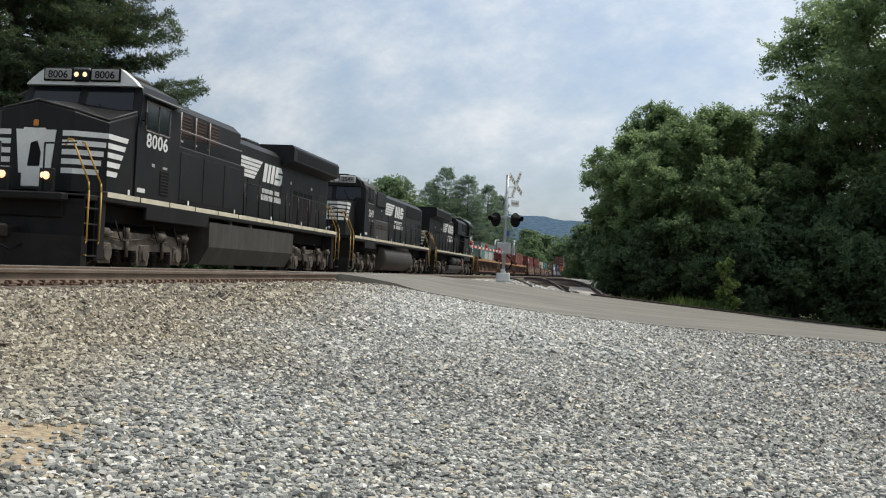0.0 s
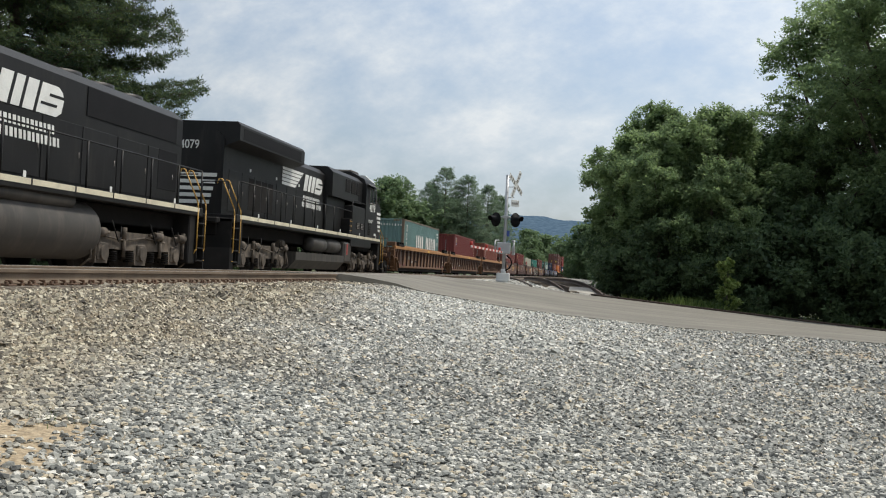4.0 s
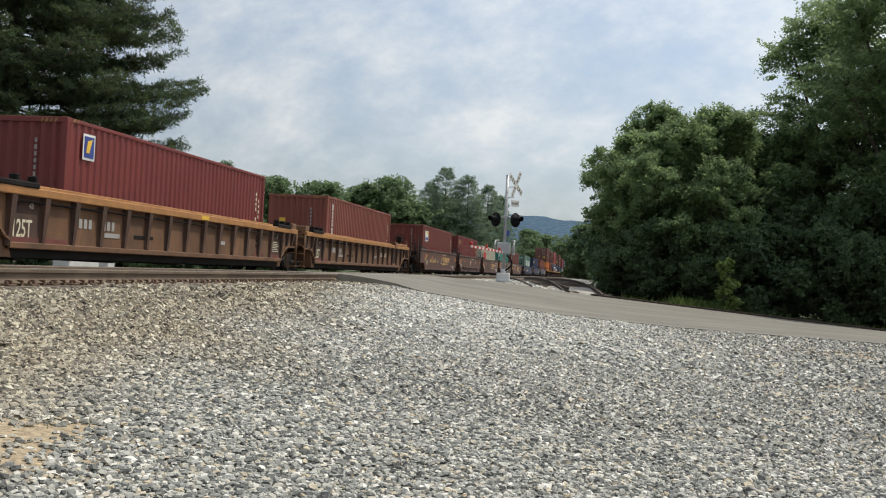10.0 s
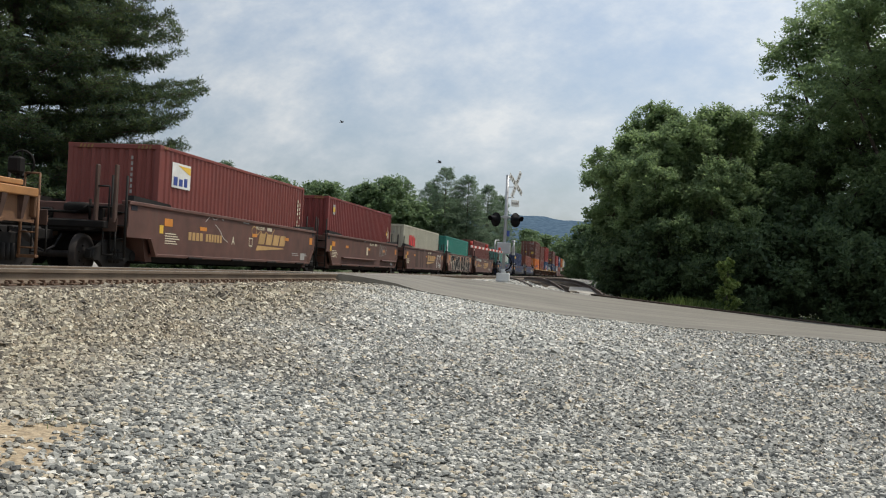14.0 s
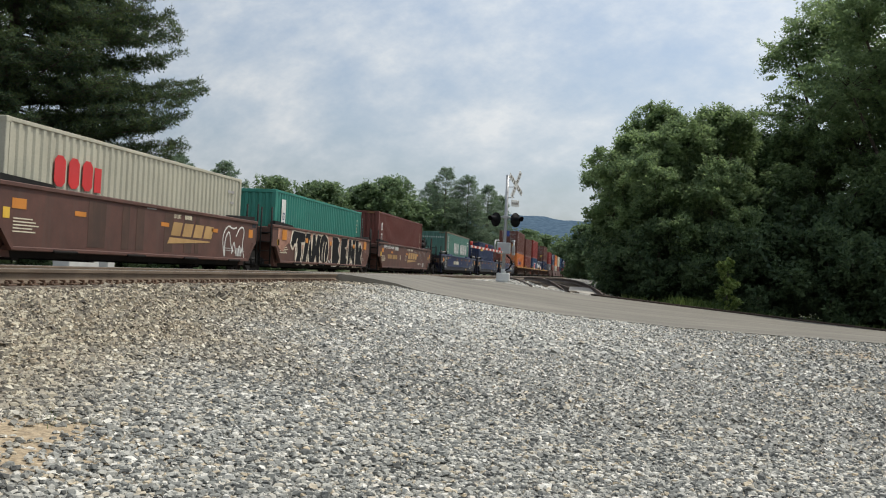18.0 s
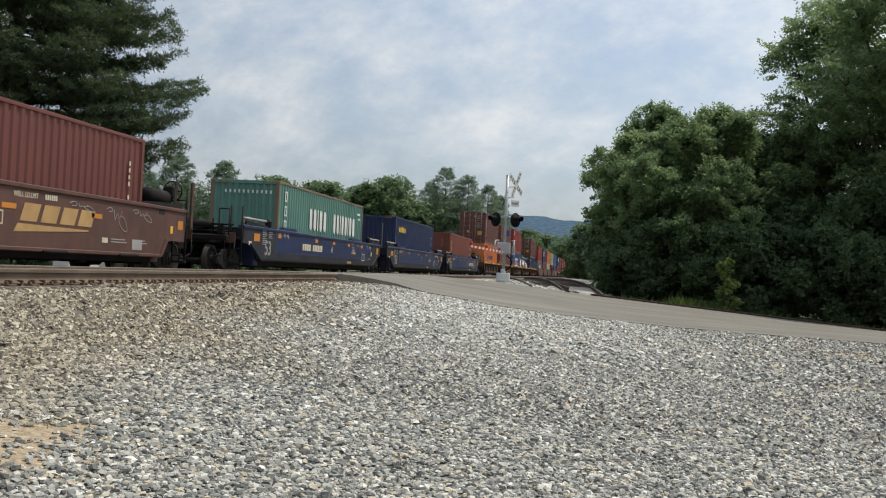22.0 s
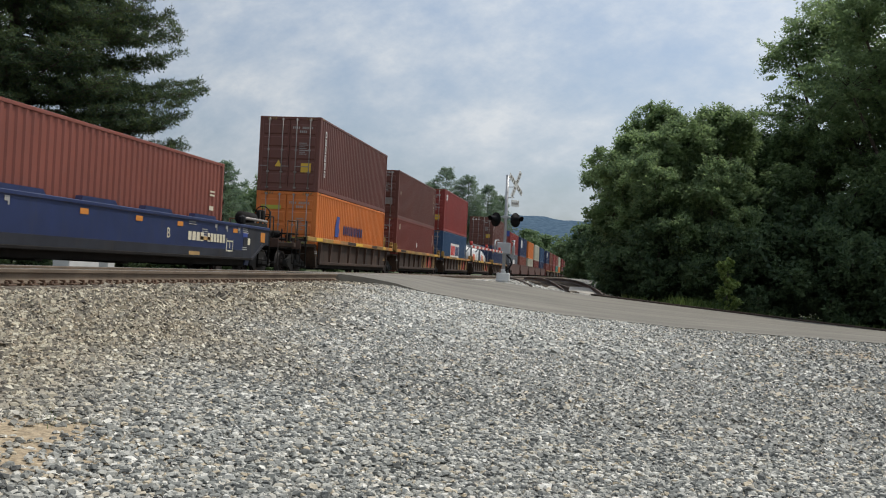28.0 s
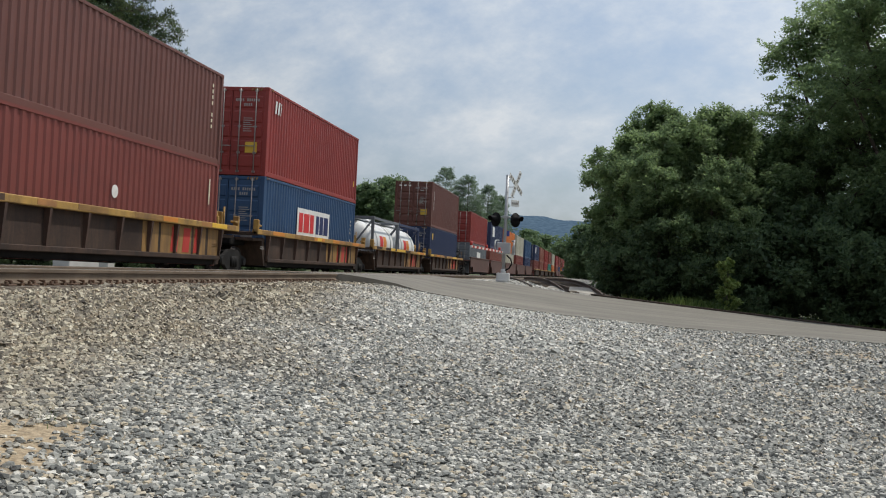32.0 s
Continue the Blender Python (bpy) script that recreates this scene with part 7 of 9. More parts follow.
def three_axle_truck(loco, y, sense, kind):
    """A locomotive truck: deep cast side frames with three pedestals, springs, brake cylinders, three wheelsets."""
    key = ("truck3", kind)
    if key not in CUBE:
        g = Geo()
        g.prism([(-2.45, 0.95), (-2.45, 0.62), (-2.15, 0.56), (-2.15, 0.3), (-1.6, 0.3), (-1.55, 0.62), (-0.35, 0.6), (-0.28, 0.26), (0.28, 0.26), (0.35, 0.6), (1.55, 0.62), (1.6, 0.3), (2.15, 0.3), (2.15, 0.56), (2.45, 0.62), (2.45, 0.95), (1.3, 1.02), (-1.3, 1.02)], "x", -0.07, 0.07)
        for a in (-1.87, 0.0, 1.87):
            g.cyl((0.05, a, 0.53), (0.16, a, 0.53), 0.17, 14); g.cbox(0.06, 0.11, a - 0.22, a + 0.22, 0.36, 0.75, 0.03)
        CUBE[key] = g.mesh("side_frame", M["truck_grey"])
        b = Geo(); b.cbox(-0.95, 0.95, -2.2, 2.2, 0.62, 0.86, 0.03); b.cyl((0, 0, 0.85), (0, 0, 1.3), 0.4, 16)
        CUBE[key, "b"] = b.mesh("truck_frame", M["under"])
        sp = Geo()
        for i in range(5):
            sp.lathe([(0.07, 0.03 + 0.05 * i), (0.1, 0.05 + 0.05 * i), (0.07, 0.07 + 0.05 * i)], "z", seg=10)
        CUBE[key, "s"] = sp.mesh("spring", M["under"])
        bc = Geo(); bc.cyl((0, -0.22, 0), (0, 0.2, 0), 0.1, 12); bc.cyl((0, 0.2, 0), (0, 0.42, 0), 0.035, 8)
        CUBE[key, "c"] = bc.mesh("brake_cylinder", M["truck_grey"])
    tr = part("truck", CUBE[key, "b"], None, loco)
    tr.location = (0, y, 0)
    for s in (-1, 1):
        f = part("side_frame", CUBE[key], None, tr); f.location = (s * 1.18, 0, 0)
        if s < 0:
            f.rotation_euler = (0, 0, math.pi)
        for a in (-1.35, -0.55, 0.55, 1.35):
            o = part("spring", CUBE[key, "s"], None, tr); o.location = (s * 1.25, a, 0.3)
        for a in (-2.1, 2.1, 0.75):
            o = part("brake_cylinder", CUBE[key, "c"], None, tr); o.location = (s * 1.3, a, 0.98); o.rotation_euler = (0, 0, 0 if a < 0 else math.pi)
        g = Geo(); g.pipe([(s * 1.28, -1.9, 0.9), (s * 1.3, -0.9, 0.82), (s * 1.28, 0.1, 0.92), (s * 1.3, 1.2, 0.84)], 0.02, 5)
        part("brake_pipe", g, "truck_grey", tr)
        for a in (-2.3, -0.95, 0.95, 2.3):
            g = Geo(); g.cyl((s * 1.3, a, 0.45), (s * 1.3, a, 0.92), 0.045, 8); g.cyl((s * 1.3, a, 0.86), (s * 1.3, a, 1.12), 0.06, 8)
            part("damper", g, "truck_grey", tr)
        for a in (-1.6, 0.3, 1.5):
            g = Geo(); g.pipe([(s * 1.32, a, 1.25), (s * 1.36, a + 0.12, 0.98), (s * 1.34, a + 0.3, 0.8), (s * 1.3, a + 0.5, 0.88), (s * 1.26, a + 0.55, 1.15)], 0.018, 5)
            part("air_hose", g, "frame_black", tr)
        g = Geo(); g.pipe([(s * 1.3, -2.45, 0.75), (s * 1.34, -2.5, 0.4), (s * 1.1, -2.52, 0.2)], 0.022, 5); g.pipe([(s * 1.3, 2.45, 0.75), (s * 1.34, 2.5, 0.4), (s * 1.1, 2.52, 0.2)], 0.022, 5)
        part("sand_hose", g, "truck_grey", tr)
    for a in (-1.87, 0, 1.87):
        wheelset(tr, a, 0.533, sense, True)
    return tr


def locomotive(s0, number, kind, flip, label, lit=False, boards=None):
    """A six-axle road diesel, cab towards -y. kind: 'wide' with broad radiator wings, 'slim' with a plain hood and round tank."""
    L = thing("locomotive", label, "locomotive", "black locomotives")
    if flip:
        L["reversed"] = 1
    sense = -1 if flip else 1
    wide = kind == "wide"
    # frame and deck
    slab("underframe", L, -1.0, 1.0, -10.2, 10.3, 1.2, 1.62, "under", 0.03)
    slab("deck", L, -1.5, 1.5, -9.5, 10.0, 1.62, 1.84, "black_paint", 0.02)
    for s in (1, -1):
        n = 12
        for i in range(n):
            a, b = -9.3 + 19.1 * i / n, -9.3 + 19.1 * (i + 1) / n - 0.06
            slab("sill_stripe", L, min(s * 1.5, s * 1.506), max(s * 1.5, s * 1.506), a, b, 1.72, 1.835, "sill_white", 0.002, "cream side sill stripe")
        for k in range(6):
            y = -8.4 + 3.3 * k
            slab("reflector", L, min(s * 1.507, s * 1.512), max(s * 1.507, s * 1.512), y, y + 0.1, 1.84, 1.96, "white_paint", 0.002)
    # nose
    w0, yf = (0.85, -9.66) if wide else (0.76, -9.75)
    plan = [(-1.46, -8.0), (-1.46, -9.3), (-w0, yf), (w0, yf), (1.46, -9.3), (1.46, -8.0)]
    g = Geo()
    if wide:
        # the top falls forward and to both sides from a ridge in the middle
        rim = plan[:3] + [(0.0, yf - 0.04)] + plan[3:] + [(0.0, -8.0)]
        zt = [3.76, 3.38, 3.55, 3.74, 3.55, 3.38, 3.76, 3.95]
        ring_loft(g, [[(x, y, 1.8) for x, y in rim], [(x, y, z - 0.07) for (x, y), z in zip(rim, zt)], [(x * 0.975, y + (0.05 if y < -8.2 else 0), z) for (x, y), z in zip(rim, zt)]])
        g.f.pop(); g.s.pop()
        for f in ((0, 1, 7), (1, 2, 7), (2, 3, 7), (3, 4, 7), (4, 5, 7), (5, 6, 7)):
            g.f.append(tuple(16 + k for k in f)); g.s.append(False)
    else:
        plan = [(-1.08, -7.6), (-1.06, -9.35), (-w0, yf), (w0, yf), (1.06, -9.35), (1.08, -7.6)]
        zt = [3.44, 3.38, 3.35, 3.35, 3.38, 3.44]
        ring_loft(g, [[(x, y, 1.8) for x, y in plan], [(x * 0.995, y + 0.03, z - 0.12) for (x, y), z in zip(plan, zt)], [(x * 0.985, y + (0.06 if y < -8.2 else 0), z - 0.03) for (x, y), z in zip(plan, zt)]])
    part("nose", g, "black_paint", L)
    if wide:
        g = Geo()
        for sx in (-1, 1):
            g.pipe([(0, yf - 0.02, 3.74), (sx * w0 * 0.97, yf + 0.04, 3.555), (sx * 1.43, -9.27, 3.39), (sx * 1.45, -8.05, 3.77)], 0.022, 6)
        part("nose_edge", g, "tank_grey", L, "worn grey edge of the nose top")
        slab("class_lamp", L, -0.06, 0.06, yf - 0.08, yf - 0.03, 3.16, 3.3, "orange_mark", 0.02, "small amber lamp")
    # stripes across the nose: straight on the front, swept back on the facets
    for k in range(5):
        z = 2.975 - 0.2 * k if wide else 3.14 - 0.17 * k
        e = 0.012
        fx, fy = plan[3][0], plan[3][1]
        bx, by = plan[4]
        run = 0.98 - 0.06 * k
        for s in (1, -1):
            g = Geo()
            p, q = (s * fx, fy - e), (s * (fx + (bx - fx) * run) + s * e, fy + (by - fy) * run - e)
            vs = [(p[0], p[1], z), (q[0], q[1], z), (q[0], q[1], z + 0.115), (p[0], p[1], z + 0.115)]
            vs += [(a - s * 0.0, b + 0.01, c) for a, b, c in vs]
            f = [(0, 1, 2, 3), (7, 6, 5, 4), (0, 4, 5, 1), (1, 5, 6, 2), (2, 6, 7, 3), (3, 7, 4, 0)]
            g.add(vs, f if s > 0 else [t[::-1] for t in f])
            part("stripe", g, "white_paint", L, "white nose stripe")
            p = (s * 0.25, fy - e)
            g = Geo(); g.box(min(p[0], s * fx), max(p[0], s * fx), fy - e, fy - e + 0.01, z, z + 0.115)
            part("stripe", g, "white_paint", L, "white nose stripe")
        for s in (1, -1):
            y1 = by + (0.84 if wide else 0.62) - 0.11 * k
            side_poly(L, "stripe", [(by - 0.02, z), (y1, z), (y1 + 0.06, z + 0.115), (by - 0.02, z + 0.115)], s, 1.462 if wide else 1.075, 0.008, "white_paint", "white nose stripe")
    g = Geo(); k = 1.0 if wide else 0.75
    g.prism([(-0.36 * k, 2.15), (0.36 * k, 2.15), (0.46 * k, 3.09 if wide else 3.24), (-0.46 * k, 3.09 if wide else 3.24)], "y", plan[3][1] - 0.016 - (0.03 if wide else 0), plan[3][1] + 0.01)
    part("nose_panel", g, "white_paint", L, "white centre panel of the nose")
    g = Geo(); g.prism([(-0.16, 2.3), (0.12, 2.3), (0.14, 2.6), (0.05, 2.85), (-0.1, 2.8)], "y", plan[3][1] - 0.056, plan[3][1] - 0.012)
    part("emblem", g, "black_mark", L, "plain black emblem")
    slab("nose_door", L, -0.3, 0.22, plan[3][1] - 0.05, plan[3][1] - 0.01, 1.86, 3.13, "white_paint" if wide else "black_paint", 0.02)
    # cab
    yc0, yc1 = (-8.4, -6.1) if flip else (-8.05, -5.75) if wide else (-7.65, -5.45)
    sec = [(-1.5, 1.8), (1.5, 1.8), (1.5, 4.1), (1.36, 4.44), (0.75, 4.74), (-0.75, 4.74), (-1.36, 4.44), (-1.5, 4.1)]
    if not wide:
        sec = [(-1.48, 1.8), (1.48, 1.8), (1.48, 3.95), (1.3, 4.3), (0.85, 4.52), (-0.85, 4.52), (-1.3, 4.3), (-1.48, 3.95)]
    rake = 0.32 if wide else 0.12
    lean = lambda z: yc0 + max(0, z - 3.4) * rake
    g = Geo()
    mid = [(-1.5 if wide else -1.48, 3.4), (1.5 if wide else 1.48, 3.4)]
    front = [(sec[0][0], yc0, sec[0][1]), (sec[1][0], yc0, sec[1][1]), (mid[1][0], yc0, 3.4)] + [(x, lean(z), z) for x, z in sec[2:]] + [(mid[0][0], yc0, 3.4)]
    back = [(p[0], yc1, p[2]) for p in front]
    ring_loft(g, [back, front])
    part("cab", g, "black_paint", L)
    tilt = math.degrees(math.atan(rake))
    for sx in (-1, 1):
        x0, x1 = (0.1, 1.28) if sx > 0 else (-1.28, -0.1)
        z0, z1 = (3.82, 4.36) if wide else (3.5, 4.08)
        vs = [(x0, lean(z0) - 0.012, z0), (x1, lean(z0) - 0.012, z0), (x1 - 0.06 * (sx > 0), lean(z1) - 0.012, z1), (x0 + 0.06 * (sx < 0), lean(z1) - 0.012, z1)]
        vs += [(a, b + 0.01, c) for a, b, c in vs]
        g = Geo(); g.add(vs, [(0, 1, 2, 3), (7, 6, 5, 4), (0, 4, 5, 1), (1, 5, 6, 2), (2, 6, 7, 3), (3, 7, 4, 0)])
        part("windshield", g, "glass", L, "dark windshield pane")
        g = Geo(); g.cyl((sx * 0.7, lean(3.5) - 0.03, 3.5), (sx * 0.45, lean(3.95) - 0.03, 3.95), 0.012, 5)
        part("wiper", g, "black_mark", L)
    if not wide:
        for s in (1, -1):
            g = Geo(); g.prism([(s * 1.49, 3.94), (s * 1.31, 4.31), (s * 0.86, 4.53), (s * 0.86, 4.545), (s * 1.32, 4.33), (s * 1.51, 3.95)][::s], "y", yc0 + 0.12, yc1 + 0.05)
            part("roof_panel", g, "roof_grey", L, "weathered grey roof slope")
        slab("roof_box", L, -0.6, 0.6, yc0 + 0.15, yc0 + 0.9, 4.52, 4.66, "frame_black", 0.03)
        slab("front_door", L, 0.98, 1.44, yc0 - 0.012, yc0, 1.9, 3.6, "black_paint", 0.006)
    # headband with number boards and twin headlight
    yb = lean(4.3)
    g = Geo(); g.prism([(-1.4, 4.38), (1.4, 4.38), (1.24, 4.54), (0.92, 4.78), (-0.92, 4.78), (-1.24, 4.54)] if wide else [(-1.3, 4.1), (1.3, 4.1), (1.2, 4.3), (0.92, 4.6), (-0.92, 4.6), (-1.2, 4.3)], "y", yb - 0.16, yb + 0.12)
    part("headband", g, "white_paint" if wide else "black_paint", L, "white panel over the windshield" if wide else "")
    for sx in (-1, 1):
        bx = sx * (0.58 if wide else 0.62)
        zb = 4.49 if wide else 4.27
        slab("number_board", L, bx - 0.34, bx + 0.34, yb - 0.22, yb - 0.15, zb, zb + 0.26, "grey_mark", 0.02, "lit number board")
        slab("board_rim", L, bx - 0.37, bx + 0.37, yb - 0.205, yb - 0.145, zb - 0.03, zb + 0.29, "black_mark" if wide else "white_paint", 0.02)
        front_text(L, number, bx, yb - 0.223, zb + 0.045, 0.17, "black_mark", 1.05)
    slab("headlight_housing", L, -0.2, 0.2, yb - 0.25, yb - 0.1, 4.45 if wide else 4.24, 4.76 if wide else 4.56, "black_paint" if wide else "white_paint", 0.04)
    for k in (-1, 1):
        at = (k * 0.105, 4.61) if wide else (0, 4.4 + k * 0.085)
        g = Geo(); g.lathe([(0.0, -0.012), (0.04, -0.008), (0.058, 0.0)], "y", (at[0], yb - 0.255, at[1]), 16)
        part("headlight", g, "lamp_on" if lit else "lens", L, "glowing warm headlight" if lit else "unlit headlight")
    # side windows
    for s in (1, -1):
        for a, b in ((yc0 + 0.42, yc0 + 1.02), (yc0 + 1.08, yc0 + 1.62)):
            slab("side_window", L, min(s * 1.49, s * 1.508), max(s * 1.49, s * 1.508), a, b, 3.44, 4.06, "glass", 0.004, "dark cab window")
        g = Geo()
        x = s * 1.51 if wide else s * 1.49
        for a, b in ((yc0 + 0.38, yc0 + 1.05), (yc0 + 1.05, yc0 + 1.66)):
            g.pipe([(x, a, 3.4), (x, a, 4.08), (x, b, 4.08), (x, b, 3.4), (x, a, 3.4)], 0.02, 6)
        part("window_frame", g, "galv_dull", L)
        g = Geo(); g.prism([(s * 1.46, 4.24), (s * 1.46, 4.27), (s * 1.72, 4.15), (s * 1.71, 4.13)][::s], "y", yc0 + 0.3, yc1 - 0.1)
        part("sun_visor", g, "roof_grey", L, "grey sun visor over the cab window")
        side_text(L, number, s, (yc0 + yc1) / 2 - (0.12 if wide else -0.05), 3.04 if wide else 2.8, 0.33, 1.507, "white_paint", 0.008, 1.2 if wide else 1.0, label="white cab number", spaced=1.08)
        slab("marking", L, min(s * 1.502, s * 1.507), max(s * 1.502, s * 1.507), (yc0 + yc1) / 2 - 0.35, (yc0 + yc1) / 2 - 0.2, 2.6, 2.68, "grey_mark", 0.001)
        slab("marking", L, min(s * 1.502, s * 1.507), max(s * 1.502, s * 1.507), (yc0 + yc1) / 2 + 0.25, (yc0 + yc1) / 2 + 0.5, 2.6, 2.66, "grey_mark", 0.001)
        slab("marking", L, min(s * 1.502, s * 1.507), max(s * 1.502, s * 1.507), yc0 + 0.1, yc0 + 0.5, 1.95, 2.05, "white_paint", 0.001)
        if number == "4079":
            side_text(L, "DC to AC", s, (yc0 + yc1) / 2 - 0.2 * s, 2.52, 0.14, 1.507, "white_paint", 0.002)
        slab("cab_vent", L, min(s * 1.5, s * 1.508), max(s * 1.5, s * 1.508), yc0 + 1.25, yc0 + 1.75, 1.95, 2.55, "under", 0.003, "dark vent below the cab window")
        for k in range(7):
            slab("louvre", L, min(s * 1.506, s * 1.52), max(s * 1.506, s * 1.52), yc0 + 1.28, yc0 + 1.72, 2.0 + 0.075 * k, 2.03 + 0.075 * k, "black_paint", 0.003)
        g = Geo(); g.cyl((s * 1.5, yc0 + 0.2, 3.6), (s * 1.62, yc0 + 0.2, 3.6), 0.02, 6); g.cbox(min(s * 1.59, s * 1.62), max(s * 1.59, s * 1.62), yc0 + 0.12, yc0 + 0.26, 3.5, 3.8, 0.01)
        part("mirror", g, "black_mark", L)
        # seam and skirt below the cab
        slab("skirt", L, min(s * 1.4, s * 1.504), max(s * 1.4, s * 1.504), -7.4, -3.6 if wide else -5.2, 1.34, 1.7, "black_paint", 0.02)
    slab("roof_unit", L, -0.75, 0.75, yc0 + 0.9, yc1 - 0.15, 4.66 if wide else 4.48, 4.86 if wide else 4.66, "tank_grey", 0.06, "grey air conditioner on the cab roof")
    for k in range(3):
        g = Geo(); g.lathe([(0.03, 0.0), (0.05, 0.05), (0.09, 0.3), (0.11, 0.34)], "y", (-0.5 + 0.1 * k, yc0 + 0.6, 4.8), 10)
        part("horn", g, "galv_dull", L)
    # hoods
    if wide:
        slab("equipment_cabinet", L, -1.48, 1.48, yc1, yc1 + 2.3 if flip else -1.0, 1.84, 3.1 if flip else 3.3, "black_paint", 0.03)
        if flip:
            slab("lower_cabinet", L, -1.1, 1.1, yc1 + 2.25, -1.0, 1.84, 3.3, "black_paint", 0.03)
        g = Geo(); g.prism([(-1.3, 3.28), (1.3, 3.28), (1.3, 4.24), (1.05, 4.46), (-1.05, 4.46), (-1.3, 4.24)], "y", yc1 + 0.02, -1.0)
        part("upper_cabinet", g, "black_paint", L)
        for s in (1, -1):
            for k in range(3):
                a = yc1 + 0.35 + 0.95 * k
                grille = slab("grille", L, min(s * 1.3, s * 1.315), max(s * 1.3, s * 1.315), a, a + 0.75, 3.62, 4.16, "car_stake" if not flip else "under", 0.004, "dark rusty resistor grille" if not flip else "dark louvred grille")
                for q in range(6):
                    slab("slat", grille, min(s * 1.31, s * 1.325), max(s * 1.31, s * 1.325), a + 0.02, a + 0.73, 3.66 + 0.085 * q, 3.69 + 0.085 * q, "frame_black", 0.002)
                if not flip:
                    g = Geo(); g.cyl((s * 1.4, a - 0.1, 3.3), (s * 1.4, a - 0.1, 4.18), 0.022, 6)
                    part("grab_post", g, "galv_dull", L)
            g = Geo(); g.pipe([(s * 1.42, yc1 + 0.1, 3.72), (s * 1.42, -1.2, 3.72)] if not flip else [(s * 1.46, yc1 + 0.05, 3.3), (s * 1.46, yc1 + 2.2, 3.3), (s * 1.46, yc1 + 2.5, 2.82), (s * 1.46, -0.9, 2.82)], 0.02, 6)
            part("handrail", g, "galv_dull" if not flip else "black_paint", L)
            if flip:
                # flat black sheet painted for the shade inside an opening
                slab("recess", L, min(s * 1.3, s * 1.306), max(s * 1.3, s * 1.306), yc1 + 0.05, yc1 + 0.75, 3.35, 4.2, "black_mark", 0.002)
                for k in range(2):
                    vent = slab("vent_panel", L, min(s * 1.48, s * 1.494), max(s * 1.48, s * 1.494), yc1 + 0.3 + 0.75 * k, yc1 + 0.8 + 0.75 * k, 2.1, 2.4, "frame_black", 0.004)
                    for q in range(4):
                        slab("louvre", vent, min(s * 1.49, s * 1.505), max(s * 1.49, s * 1.505), yc1 + 0.33 + 0.75 * k, yc1 + 0.77 + 0.75 * k, 2.14 + 0.065 * q, 2.17 + 0.065 * q, "galv_dull", 0.003)
                slab("step_well", L, min(s * 1.0, s * 1.49), max(s * 1.0, s * 1.49), yc1 + 2.35, yc1 + 2.75, 1.86, 2.5, "frame_black", 0.02)
                for q in range(3):
                    slab("step_edge", L, min(s * 1.2, s * 1.496), max(s * 1.2, s * 1.496), yc1 + 2.37, yc1 + 2.73, 1.98 + 0.2 * q, 2.0 + 0.2 * q, "handrail_yellow", 0.003, "yellow step edge")
            for k in range(0 if flip else 3):
                slab("access_door", L, min(s * 1.48, s * 1.492), max(s * 1.48, s * 1.492), yc1 + 0.15 + 1.5 * k, yc1 + 1.5 + 1.5 * k, 1.95, 3.15, "black_paint", 0.008)
                slab("marking", L, min(s * 1.3, s * 1.318), max(s * 1.3, s * 1.318), yc1 + 0.5 + 0.9 * k, yc1 + 0.62 + 0.9 * k, 3.45, 3.5, "white_paint", 0.002)
        hood0, hood1, hw, ht = -1.0, 9.95, 0.98, 4.3
    else:
        hood0, hood1, hw, ht = yc1, 9.6, 0.98, 4.32
        for s in (1, -1):
            slab("cab_rear_cabinet", L, min(s * 0.9, s * 1.42), max(s * 0.9, s * 1.42), yc1, yc1 + 3.2, 1.84, 2.75, "tank_grey", 0.03, "grey box beside the hood")
            for k in range(6):
                for q in range(2):
                    slab("louvre", L, min(s * 1.42, s * 1.435), max(s * 1.42, s * 1.435), yc1 + 0.45 + 0.4 * k, yc1 + 0.7 + 0.4 * k, 2.35 + 0.12 * q, 2.4 + 0.12 * q, "black_paint", 0.004)
            slab("blower_duct", L, min(s * 0.9, s * 1.1), max(s * 0.9, s * 1.1), yc1 + 1.9, yc1 + 4.0, 3.5, 4.22, "black_paint", 0.03)
            # near-black sheet on the hood stands for the doorway's inner shade
            slab("doorway", L, min(s * 0.97, s * 0.99), max(s * 0.97, s * 0.99), yc1 + 0.3, yc1 + 1.2, 2.4, 3.9, "under", 0.005)
    g = Geo(); g.prism([(-hw, 1.84), (hw, 1.84), (hw, ht - 0.22), (hw - 0.25, ht), (-hw + 0.25, ht), (-hw, ht - 0.22)], "y", hood0, hood1)
    part("long_hood", g, "black_paint", L)
    for s in (1, -1):
        n = 9
        for k in range(n):
            a = hood0 + 0.5 + (hood1 - hood0 - 0.9) * k / n
            b = a + (hood1 - hood0 - 0.9) / n - 0.06
            slab("hood_door", L, min(s * hw, s * (hw + 0.014)), max(s * hw, s * (hw + 0.014)), a, b, 1.95, 3.2, "black_paint", 0.006)
            g = Geo(); g.cyl((s * (hw + 0.02), b - 0.08, 2.5), (s * (hw + 0.02), b - 0.08, 2.62), 0.012, 5)
            part("latch", g, "galv_dull", L)
        # trade mark as plain shapes: five tapering bars and two blocks, two rows of small blocks below
        left, k_len, zo = (-0.06, 1.2, -0.1) if number == "8006" else (-1.12, 1.4, 0.0) if not wide else (-4.5, 1.5, 0.0)
        xw = hw + 0.016
        fore = s > 0 if not flip else s < 0

        def along(v):
            u = left + v * k_len if fore else left + (3.35 - v) * k_len
            return -u if flip else u

        def shape(pts, mt="white_paint"):
            side_poly(L, "marking", [(along(p), q + zo) for p, q in pts], s, xw, 0.006, mt)
